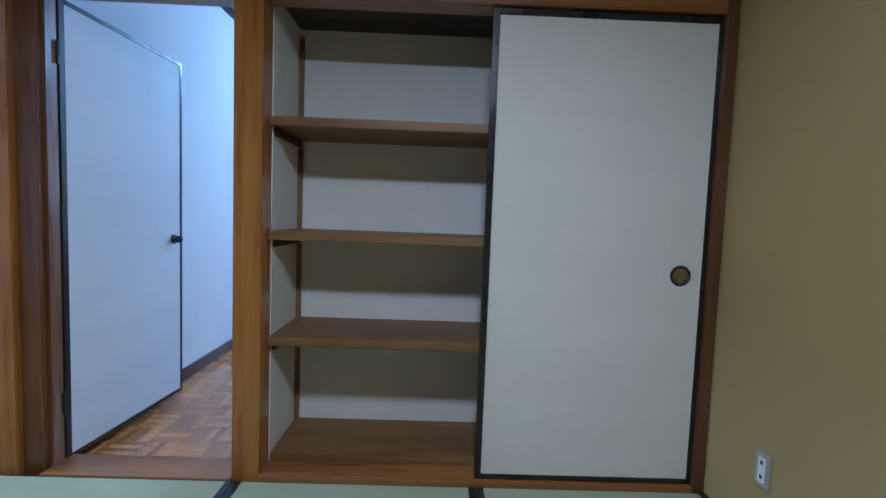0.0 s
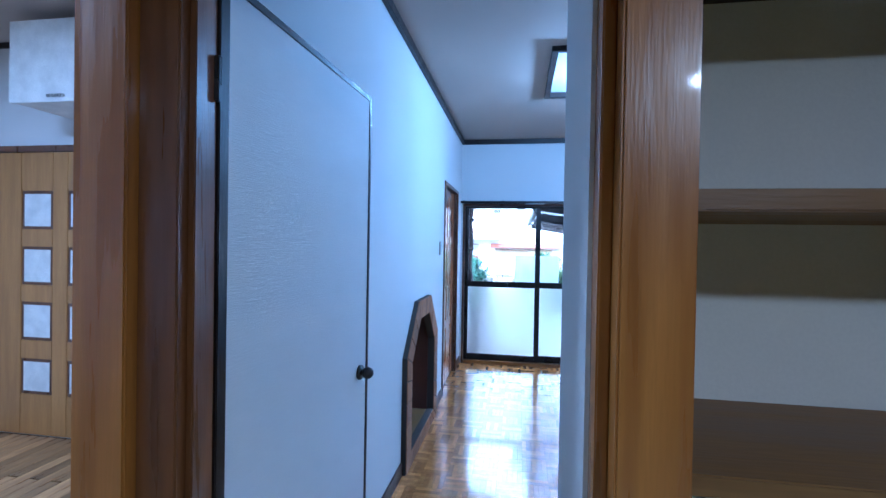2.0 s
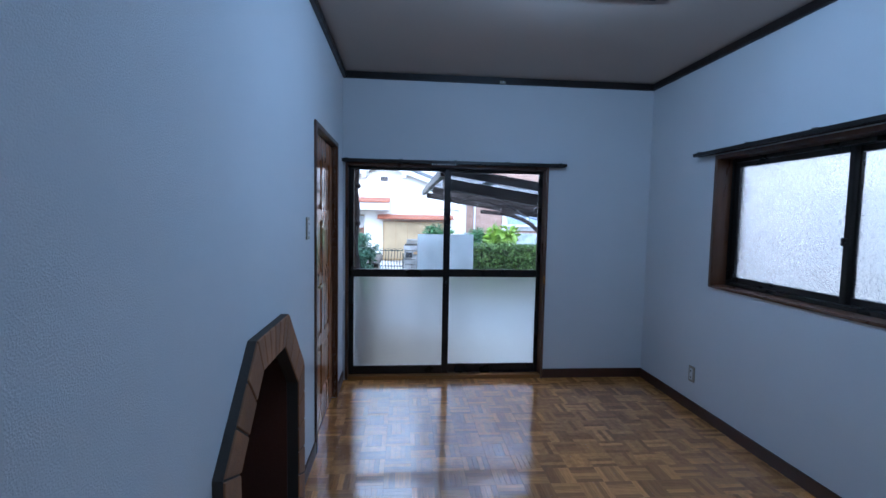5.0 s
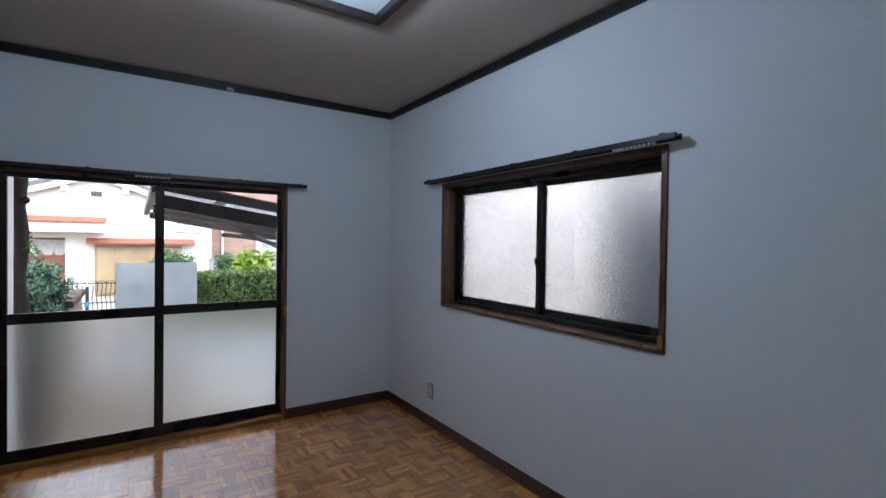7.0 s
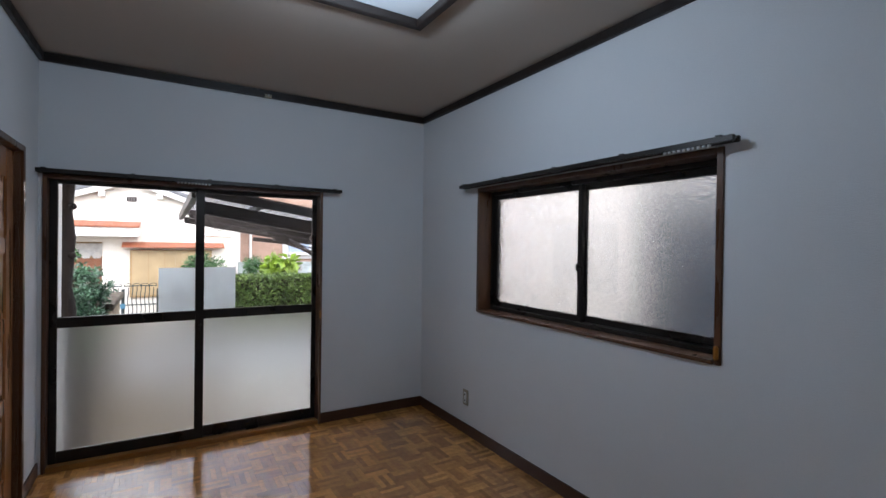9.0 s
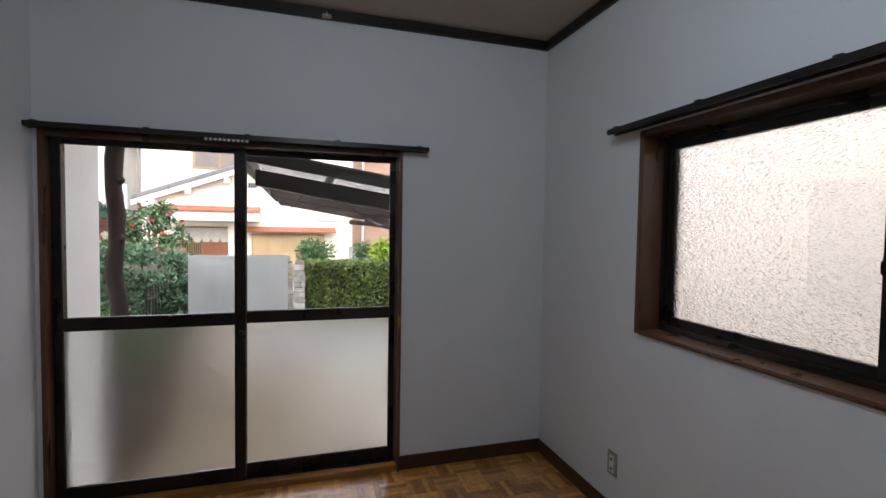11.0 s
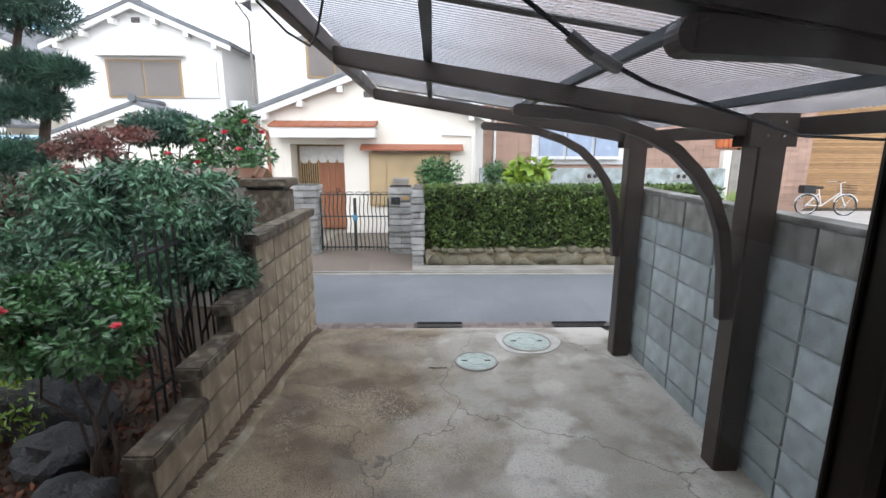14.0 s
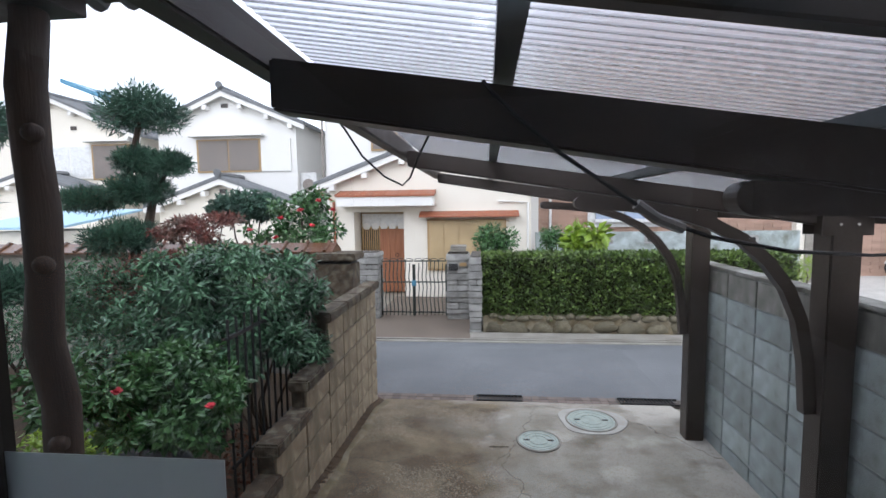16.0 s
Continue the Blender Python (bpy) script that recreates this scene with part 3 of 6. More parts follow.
bm_cyl(bm, pose(0.010, 0.735, 0.948, 0, 90), 0.011, 0.02, 16)
bmesh.ops.create_uvsphere(bm, u_segments=18, v_segments=10, radius=0.021, matrix=pose(0.034, 0.735, 0.948))
bm.transform(dq)
part("knob", bm, M_BLACK, swing, "round black knob", smooth=True)

# ---- closet ----
slab("closet_back", [(-0.66, 1.20, 2.352, 2.372, 0.0, 2.06)], M_CLOSET, "white board at the back of the closet")
slab("closet_side", [(-0.66, -0.638, 1.99, 2.351, 0.0, 2.06)], M_CLOSET, "white board at the side of the closet")
slab("closet_top", [(-0.637, 1.2, 1.99, 2.351, 1.99, 2.02)], M_DARK, "dark board on top of the closet", "ceiling")
slab("closet_end", [(1.12, 1.2, 1.99, 2.351, 0.0, 1.99)], M_CLOSET, "white board at the end of the closet")
box_bottom = thing("closet_floor", (0.2, 2.1, 0.09), "brown plywood floor board of the closet", "shelf")
box("board", -0.6375, 1.118, 1.987, 2.351, 0.02, 0.10, M_SHELF, box_bottom)
for z in (0.595, 1.03, 1.485):
    sh = thing("closet_shelf", (-0.1, 2.1, z), "brown plywood closet shelf on wooden cleats", "shelf", group="closet shelves")
    box("board", -0.6375, 0.36, 1.945, 2.351, z - 0.018, z + 0.018, M_SHELF, sh, bevel=0.003)
    box("cleat", -0.6375, -0.62, 2.0, 2.346, z - 0.05, z - 0.0185, M_DARK, sh, "dark wooden cleat", bevel=0.002)
ch = thing("closet_divider", (0.33, 2.1, 0), "brown upright board between closet halves", "divider")
box("board", 0.42, 0.44, 1.99, 2.350, 0.101, 1.989, M_SHELF, ch)
for k, z in enumerate((0.11, 0.614, 1.049, 1.504)):
    top = (0.576, 1.011, 1.466, 1.988)[k]
    b = thing("corner_batten", (-0.58, 2.26, z), "thin brown batten in the closet corner", "batten", group="closet battens")
    box("strip", -0.6375, -0.616, 2.332, 2.3505, z - 0.005, top - 0.036, M_SHELF, b, bevel=0.002)

fs = thing("fusuma_door", (0.67, 1.88, 0.055), "off-white fusuma sliding door with black lacquer edge", "sliding door")
box("panel", 0.252, 1.093, 1.885, 1.903, 0.096, 1.902, M_FUSUMA, fs, bevel=0)
for a in ((0.225, 0.250, 0.0765, 1.925), (1.095, 1.109, 0.0765, 1.925)):
    box("edge", a[0], a[1], 1.878, 1.906, a[2], a[3], M_BLACK, fs, "black lacquered edge", bevel=0.003)
box("edge", 0.2505, 1.0945, 1.878, 1.906, 0.0765, 0.095, M_BLACK, fs, "black lacquered edge", bevel=0.003)
box("edge", 0.2505, 1.0945, 1.878, 1.906, 1.904, 1.925, M_BLACK, fs, "black lacquered edge", bevel=0.003)
bm = bmesh.new()
ring = [(0.036 * math.cos(a), 0.036 * math.sin(a)) for a in (2 * math.pi * k / 28 for k in range(28))]
bm_tube(bm, [(1.01 + p[0], 1.884, 0.93 + p[1]) for p in ring] + [(1.01 + ring[0][0], 1.884, 0.93 + ring[0][1])], 0.006, 8)
pull = part("pull_ring", bm, M_BLACK, fs, "round dark pull", smooth=True)
part("pull_cup", bm_cyl(bmesh.new(), pose(1.01, 1.8848, 0.93, 90), 0.034, 0.002, 28), M_BRASS, pull, "aged brass cup")

# ---- tatami room ----
slab("wall_tatami_east", [(1.16, 1.30, -2.6, 1.985, 0, 2.4)], M_OCHRE, "ochre sand-plastered wall")
slab("wall_tatami_south", [(-1.85, 1.30, -2.7, -2.6, 0, 2.4)], M_OCHRE, "ochre sand-plastered wall")
slab("wall_tatami_west", [(-1.77, -1.69, -2.6, 0.45, 0, 2.4), (-1.77, -1.69, 0.45, 1.88, 2.0, 2.4)], M_OCHRE, "ochre sand-plastered wall beside the kitchen opening")
slab("wall_tatami_north", [(-1.69, 1.16, 1.87, 1.899, 2.075, 2.4)], M_OCHRE, "ochre sand-plastered wall over the lintel")
slab("ceiling_tatami", [(-1.85, 1.30, -2.7, 1.90, 2.4, 2.45)], M_SHELF, "brown boarded ceiling", "ceiling")
kl = thing("kitchen_lintel", (-1.73, 1.2, 1.95), "honey-stained lintel over the kitchen opening", "lintel", kind="structure")
box("beam", -1.785, -1.675, 0.40, 1.879, 1.945, 2.0, M_POST, kl, bevel=0.004)
slab("tatami_bed", [(-1.85, 1.30, -2.7, 1.86, -0.10, 0.005)], M_JOINT, "dark floor bed under the mats", "floor")


def tatami(x0, x1, y0, y1, border):
    t = thing("tatami_mat", ((x0 + x1) / 2, (y0 + y1) / 2, 0), "pale green rush tatami mat with dark cloth border", "tatami", group="tatami mats")
    box("rush", x0 + 0.002, x1 - 0.002, y0 + 0.002, y1 - 0.002, 0.005, 0.052, M_TATAMI, t, bevel=0.004)
    for s in border:
        a = (x0 + 0.002, x0 + 0.03) if s == "w" else (x1 - 0.03, x1 - 0.002)
        box("border", *a, y0 + 0.002, y1 - 0.002, 0.052, 0.0545, M_BLACK, t, "dark cloth border", bevel=0)


for x0, x1 in ((-1.76, -0.73), (-0.73, 0.23), (0.23, 1.16)):
    for y0, y1 in ((0.0, 1.862), (-1.8, 0.0)):
        tatami(x0, x1, y0, y1, "we")
tl = thing("tatami_ceiling_lamp", (0.05, 0.15, 2.4), "round lit ceiling lamp above the mats", "lamp")
part("shade", bm_cyl(bmesh.new(), pose(0.05, 0.15, 2.26), 0.24, 0.09, 32), M_LAMP, tl, "glowing shade")
part("base", bm_cyl(bmesh.new(), pose(0.05, 0.15, 2.351), 0.12, 0.049, 32), M_WHITE, tl)

# ---- kitchen beyond the corner post ----
slab("wall_kitchen_north", [(-4.75, -1.71, 3.93, 4.03, 0, 2.78)], M_PAPER, "white papered kitchen wall")
slab("wall_kitchen_west", [(-4.85, -4.68, -2.7, 4.03, 0, 2.78)], M_PAPER, "white papered kitchen wall")
slab("wall_kitchen_south", [(-4.75, -1.86, -2.8, -2.7, 0, 2.78)], M_PAPER, "white papered kitchen wall")
slab("ceiling_kitchen", [(-4.85, -1.70, -2.8, 4.03, 2.78, 2.84)], M_CEIL, "pale kitchen ceiling", "ceiling")
slab("floor_kitchen_bed", [(-4.85, -1.77, -2.8, 4.0, -0.1, -0.012)], M_JOINT, "dark floor bed of the kitchen", "floor")
slab("cornice_kitchen", [(-4.68, -4.655, -2.7, 3.93, 2.42, 2.47), (-4.655, -1.75, 3.905, 3.93, 2.745, 2.778)], M_DARK, "dark cornice of the kitchen", "trim")
kd = thing("door_3", (-4.2, 3.93, 0), "tan wooden kitchen door with small frosted panes", "door", kind="structure")
box("head", -4.675, -3.62, 3.895, 3.929, 2.0, 2.045, M_TRIM, kd, "dark brown door head")
kl2 = box("leaf", -4.655, -3.65, 3.918, 3.9295, 0.015, 1.998, M_DOORK, kd, bevel=0.002)
kx = [-4.655, -4.36, -4.10, -3.98, -3.72, -3.65]
kz = [0.015, 0.30, 0.55, 0.68, 0.95, 1.07, 1.34, 1.46, 1.73, 1.998]
for i in (0, 2, 4):
    box("stile", kx[i], kx[i + 1], 3.904, 3.9178, 0.015, 1.998, M_DOORK, kd)
for j in range(0, 9, 2):
    for i in (1, 3):
        box("rail", kx[i] + 0.0005, kx[i + 1] - 0.0005, 3.905, 3.9178, kz[j], kz[j + 1], M_DOORK, kd)
for j in (1, 3, 5, 7):
    for i in (1, 3):
        fx = box("pane_frame", kx[i] + 0.001, kx[i + 1] - 0.001, 3.910, 3.9176, kz[j] + 0.001, kz[j + 1] - 0.001, M_TRIM, kd, "brown pane frame")
        box("pane", kx[i] + 0.022, kx[i + 1] - 0.022, 3.9085, 3.9098, kz[j] + 0.022, kz[j + 1] - 0.022, M_WHITE, fx, "pale frosted pane", bevel=0)
for i in range(4):
    x = -3.95 + i * 0.47
    kc = thing("wall_cabinet", (x + 0.23, 3.7, 2.23), "white kitchen wall cabinet with a slim handle", "cabinet", group="kitchen wall cabinets")
    box("body", x, x + 0.466, 3.52, 3.929, 2.22, 2.70, M_WHITE, kc)
    dd = box("door", x + 0.002, x + 0.464, 3.50, 3.5195, 2.21, 2.70, M_WHITE, kc)
    box("handle", x + 0.28, x + 0.40, 3.485, 3.4998, 2.235, 2.252, M_CHROME, dd, "steel handle")

# ---- floors of separate pieces ----
kf = thing("kitchen_floor", (-3.2, 2.5, 0), "striped brown plank floor of the kitchen", "floor", kind="structure")
plank = mesh_of("plank", bm_box(bmesh.new(), -0.037, 0.037, -0.6, 0.6, -0.012, 0.0, 0.0015), M_KPLANK)
for j in range(37):
    for i in range(5):
        yc = 3.32 - i * 1.2 - (0.5 if j % 2 else 0.0)
        piece("plank", plank, kf, (-4.63 + j * 0.075, yc, 0.0))
    if j % 2:
        piece("plank", plank, kf, (-4.63 + j * 0.075, 3.675, 0.0), None, (1, 0.41, 1))
fl = thing("parquet_floor", (-0.2, 4.5, 0), "glossy orange-brown basket-weave parquet floor", "floor", kind="structure")
SQ, N = 0.152, 5
bm = bmesh.new()
bm_box(bm, -SQ / 2 + 0.0002, SQ / 2 - 0.0002, -SQ / N / 2 + 0.0002, SQ / N / 2 - 0.0002, -0.012, 0.0, 0.0)
top = [e for e in bm.edges if all(v.co.z > -0.001 for v in e.verts)]
bmesh.ops.bevel(bm, geom=top, offset=0.0003, segments=1, affect="EDGES")
strip = mesh_of("parquet_strip", bm, M_PARQ)
sv = [v.co.copy() for v in strip.vertices]
sf = [tuple(p.vertices) for p in strip.polygons]
rnd = random.Random(4)
verts, faces = [], []
for i in range(19):
    for j in range(31):
        cx, cy = XL + SQ * (i + 0.5) - 0.03, YN - SQ * (j + 0.5) + 0.02
        if cy < YS and cx > -0.70 or cy < 2.02:
            continue
        for k in range(N):
            off = (k - (N - 1) / 2) * SQ / N
            dz = rnd.uniform(-0.0002, 0.0)
            turn = (i + j) % 2
            loc = (cx + off, cy, dz) if turn else (cx, cy + off, dz)
            if 4.6 < cy < 5.2 and i < 15:
                piece("parquet_strip", strip, fl, loc, Euler((0, 0, math.pi / 2)) if turn else None)
            else:
                base = len(verts)
                for v in sv:
                    verts.append((loc[0] - v.y, loc[1] + v.x, loc[2] + v.z) if turn else (loc[0] + v.x, loc[1] + v.y, loc[2] + v.z))
                faces += [tuple(base + q for q in f) for f in sf]
me = bpy.data.meshes.new("parquet_field")
me.from_pydata(verts, [], faces)
me.materials.append(M_PARQJ)
tagged(under(new("parquet_field", me), fl), kind="stuff")

# ---- outdoor materials ----
M_CONC = surf("driveway_concrete", (0.46, 0.425, 0.36), 0.9, dark=(0.31, 0.285, 0.235), scale=1.6, fine=120, bump=0.9, grain=0.55, stain=((0.17, 0.15, 0.115), 3.4, (1, 1, 1)), dist=0.004)
nt = M_CONC.node_tree
pb_ = nt.nodes["Principled BSDF"]
old = pb_.inputs["Base Color"].links[0].from_socket
co = nt.nodes.new("ShaderNodeTexCoord")
xyz = nt.nodes.new("ShaderNodeSeparateXYZ")
nt.links.new(co.outputs["Object"], xyz.inputs[0])
ad = nt.nodes.new("ShaderNodeMath")
ad.operation = "MULTIPLY_ADD"
nt.links.new(noise_of(nt, 1.6, detail=8, lo=0.3, hi=0.7), ad.inputs[0])
ad.inputs[1].default_value = -0.9
nt.links.new(xyz.outputs[0], ad.inputs[2])
mr = nt.nodes.new("ShaderNodeMapRange")
mr.inputs[1].default_value, mr.inputs[2].default_value, mr.inputs[3].default_value, mr.inputs[4].default_value = -1.0, -0.1, 1.0, 0.0
nt.links.new(ad.outputs[0], mr.inputs[0])
old = mixer(nt, noise_of(nt, 1.9, detail=12, lo=0.52, hi=0.60), old, (0.45, 0.42, 0.365))
old = mixer(nt, noise_of(nt, 75, detail=10, lo=0.54, hi=0.75), old, (0.19, 0.165, 0.125))
pebble = mixer(nt, noise_of(nt, 2.6, detail=12, lo=0.38, hi=0.62), (0.120, 0.088, 0.054), (0.27, 0.215, 0.14))
pebble = mixer(nt, noise_of(nt, 120, detail=10, lo=0.45, hi=0.68), pebble, (0.075, 0.06, 0.042))
grit = nt.nodes.new("ShaderNodeTexVoronoi")
grit.inputs["Scale"].default_value = 115
nt.links.new(co.outputs["Object"], grit.inputs["Vector"])
gs = nt.nodes.new("ShaderNodeSeparateColor")
nt.links.new(grit.outputs["Color"], gs.inputs[0])
gm = nt.nodes.new("ShaderNodeMath")
gm.operation = "MULTIPLY"
nt.links.new(gs.outputs[0], gm.inputs[0])
nt.links.new(noise_of(nt, 2.0, detail=8, lo=0.35, hi=0.6), gm.inputs[1])
gr = nt.nodes.new("ShaderNodeMapRange")
gr.inputs[1].default_value, gr.inputs[2].default_value, gr.inputs[4].default_value = 0.60, 0.75, 0.5
nt.links.new(gm.outputs[0], gr.inputs[0])
pebble = mixer(nt, gr.outputs[0], pebble, (0.40, 0.345, 0.26))
paved = mixer(nt, mr.outputs[0], old, pebble)
vo = nt.nodes.new("ShaderNodeTexVoronoi")
vo.feature = "DISTANCE_TO_EDGE"
vo.inputs["Scale"].default_value = 0.55
wob = nt.nodes.new("ShaderNodeTexNoise")
wob.inputs["Scale"].default_value, wob.inputs["Detail"].default_value = 3.0, 6.0
va = nt.nodes.new("ShaderNodeVectorMath")
va.operation = "MULTIPLY_ADD"
va.inputs[1].default_value = (0.5, 0.5, 0.5)
nt.links.new(co.outputs["Object"], wob.inputs["Vector"])
nt.links.new(wob.outputs["Color"], va.inputs[0])
nt.links.new(co.outputs["Object"], va.inputs[2])
nt.links.new(va.outputs[0], vo.inputs["Vector"])
cr = nt.nodes.new("ShaderNodeMapRange")
cr.inputs[1].default_value, cr.inputs[2].default_value, cr.inputs[3].default_value, cr.inputs[4].default_value = 0.0, 0.005, 0.8, 0.0
nt.links.new(vo.outputs["Distance"], cr.inputs[0])
nt.links.new(mixer(nt, cr.outputs[0], paved, (0.07, 0.06, 0.045)), pb_.inputs["Base Color"])
M_FILL = surf("olive_cement", (0.27, 0.225, 0.14), 0.9, dark=(0.13, 0.10, 0.055), scale=4, fine=130, bump=0.8, grain=0.45, stain=((0.36, 0.33, 0.26), 5.0, (1, 1, 1)), dist=0.004)
M_ASPH = surf("asphalt", (0.20, 0.207, 0.213), 0.9, dark=(0.14, 0.146, 0.152), scale=1.2, fine=60, bump=0.8, grain=0.75, dist=0.006)
M_SOIL = surf("garden_soil", (0.11, 0.075, 0.045), 0.95, dark=(0.06, 0.04, 0.025), scale=3, fine=90, bump=0.8, grain=0.4, dist=0.01)
M_GROUND = surf("pale_ground", (0.30, 0.27, 0.22), 0.95, dark=(0.2, 0.18, 0.14), scale=1, fine=60, bump=0.4)
M_KERB = surf("kerb_concrete", (0.33, 0.31, 0.27), 0.9, dark=(0.22, 0.20, 0.17), scale=3, fine=120, bump=0.4)
M_BLOCK = surf("grey_block", (0.47, 0.53, 0.535), 0.9, dark=(0.27, 0.30, 0.285), scale=4.5, fine=150, bump=0.8, grain=0.4, vary=0.2, stain=((0.13, 0.14, 0.10), 2.6, (1, 1.3, 0.9)), dist=0.004)
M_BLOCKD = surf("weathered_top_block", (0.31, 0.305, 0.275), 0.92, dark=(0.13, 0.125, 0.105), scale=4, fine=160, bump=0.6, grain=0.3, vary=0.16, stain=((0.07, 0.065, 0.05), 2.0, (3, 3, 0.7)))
M_JOINTG = surf("grey_wall_mortar", (0.36, 0.375, 0.355), 0.92, dark=(0.13, 0.135, 0.12), scale=7, fine=150, bump=0.5)
M_BLOCKT = surf("tan_block", (0.42, 0.345, 0.235), 0.9, dark=(0.185, 0.14, 0.09), scale=5, fine=140, bump=0.7, grain=0.4, vary=0.16, stain=((0.09, 0.068, 0.04), 3.6, (1.6, 1.6, 0.6)), dist=0.004)
M_CAPS = surf("mossy_dark_cap", (0.105, 0.075, 0.048), 0.92, dark=(0.032, 0.025, 0.018), scale=9, fine=110, bump=0.9, grain=0.55, vary=0.2, dist=0.006, stain=((0.20, 0.18, 0.13), 14, (1, 1, 1)))
M_STONE = surf("split_grey_stone", (0.42, 0.41, 0.385), 0.85, dark=(0.24, 0.235, 0.22), scale=6, fine=90, bump=0.8, grain=0.35, vary=0.2, dist=0.008)
M_ROCK = surf("round_mossy_stone", (0.20, 0.175, 0.115), 0.85, dark=(0.08, 0.072, 0.048), scale=6, fine=60, bump=0.6, grain=0.3, vary=0.25)
M_BOULD = surf("dark_garden_rock", (0.065, 0.065, 0.065), 0.75, dark=(0.03, 0.03, 0.03), scale=5, fine=60, bump=0.7, grain=0.35, dist=0.01)
M_BARK = surf("bark", (0.10, 0.065, 0.045), 0.9, dark=(0.055, 0.035, 0.025), scale=6, fine=40, stretch=(3, 3, 0.8), bump=0.8, grain=0.4, dist=0.008)
M_LOG = surf("weathered_log", (0.048, 0.030, 0.021), 0.8, dark=(0.024, 0.015, 0.011), scale=5, fine=40, stretch=(4, 4, 0.5), bump=0.5, grain=0.4)
M_HEDGE = surf("hedge_leaf", (0.135, 0.20, 0.045), 0.45, dark=(0.045, 0.08, 0.02), scale=5, bump=0, vary=0.65, island=True)
M_LEAF = surf("camellia_leaf", (0.10, 0.21, 0.07), 0.27, dark=(0.042, 0.098, 0.037), scale=5, bump=0, vary=0.5, island=True)
M_NAND = surf("nandina_leaf", (0.105, 0.215, 0.112), 0.32, dark=(0.045, 0.10, 0.055), scale=4, bump=0, vary=0.6, island=True)
M_REDL = surf("red_nandina_leaf", (0.23, 0.07, 0.055), 0.5, dark=(0.09, 0.055, 0.035), scale=4, bump=0, vary=0.5, island=True)
M_PINE = surf("pine_needle", (0.06, 0.135, 0.085), 0.5, dark=(0.03, 0.078, 0.05), scale=4, bump=0, vary=0.45, island=True)
M_LIME = surf("lime_leaf", (0.25, 0.36, 0.03), 0.4, dark=(0.15, 0.25, 0.03), scale=4, bump=0, vary=0.35, island=True)
# near-black colour that paints the shade behind the hedge leaves
M_CORE = surf("hedge_inner_shade", (0.025, 0.026, 0.012), 0.95, scale=8, fine=60, bump=0.5)
M_PETAL = surf("red_petal", (0.55, 0.02, 0.04), 0.5, scale=20, bump=0, vary=0.25)
M_LITTER = surf("fallen_leaf", (0.20, 0.075, 0.04), 0.8, dark=(0.10, 0.045, 0.025), scale=6, bump=0, vary=0.6, island=True)
M_STUC = surf("cream_stucco", (0.80, 0.755, 0.66), 0.9, dark=(0.74, 0.69, 0.60), scale=0.6, fine=60, bump=0.4, grain=0.06)
M_STUW = surf("white_stucco", (0.80, 0.785, 0.75), 0.9, dark=(0.75, 0.735, 0.70), scale=0.6, fine=60, bump=0.4, grain=0.06)
M_TILE = surf("grey_roof_tile", (0.19, 0.195, 0.20), 0.6, dark=(0.12, 0.125, 0.13), scale=4, fine=40, bump=0.3)
M_COPPER = surf("rust_red_canopy", (0.36, 0.125, 0.06), 0.5, dark=(0.26, 0.085, 0.042), scale=4, fine=40, bump=0.2)
M_EDOOR = surf("red_brown_entry_door", (0.36, 0.15, 0.075), 0.45, dark=(0.27, 0.105, 0.05), scale=4, fine=30, stretch=(5, 5, 0.4), bump=0.1)
M_SHUT = surf("tan_shutter", (0.50, 0.37, 0.20), 0.5, scale=2, fine=40, bump=0.1)
M_GSHUT = surf("grey_brown_shutter", (0.25, 0.215, 0.19), 0.5, scale=2, fine=40, bump=0.1)
M_OAKF = surf("ochre_window_frame", (0.45, 0.30, 0.14), 0.5, scale=4, fine=40, bump=0.1)
M_SIDING = surf("tan_brick_siding", (0.43, 0.285, 0.215), 0.8, dark=(0.36, 0.235, 0.175), scale=2, fine=40, bump=0.3, vary=0.12, island=True)
M_CPORT = surf("bronze_carport_metal", (0.060, 0.048, 0.040), 0.42, 0.35, dark=(0.045, 0.036, 0.03), scale=3, fine=80, bump=0.06)
M_GATE = surf("green_black_iron", (0.06, 0.075, 0.07), 0.5, 0.4, scale=8, fine=80, bump=0.1)
M_IRON = surf("black_iron", (0.018, 0.018, 0.018), 0.6, 0.0, scale=8, fine=80, bump=0.1)
M_LID = surf("pale_green_cover", (0.42, 0.47, 0.42), 0.7, dark=(0.30, 0.34, 0.30), scale=12, fine=120, bump=0.4)
M_GUTT = surf("red_brown_gutter_tile", (0.185, 0.145, 0.125), 0.85, scale=8, fine=120, bump=0.4, vary=0.3)
M_BLUE = surf("blue_roof_sheet", (0.10, 0.28, 0.42), 0.4, scale=3, fine=60, bump=0.1)
M_SKYB = surf("pale_blue_roof_sheet", (0.36, 0.56, 0.70), 0.45, scale=3, fine=60, bump=0.1)
M_PALEB = surf("pale_blue_glazing", (0.36, 0.43, 0.55), 0.2, scale=3, fine=60, bump=0.05)
M_PURL = surf("slate_purlin_metal", (0.075, 0.085, 0.09), 0.4, 0.35, scale=3, fine=80, bump=0.06)
M_RUBBER = surf("black_rubber", (0.02, 0.02, 0.02), 0.7, fine=80, bump=0.1)
M_POLY = glass("ribbed_polycarbonate", 0.55, (0.63, 0.63, 0.665), ior=1.12)


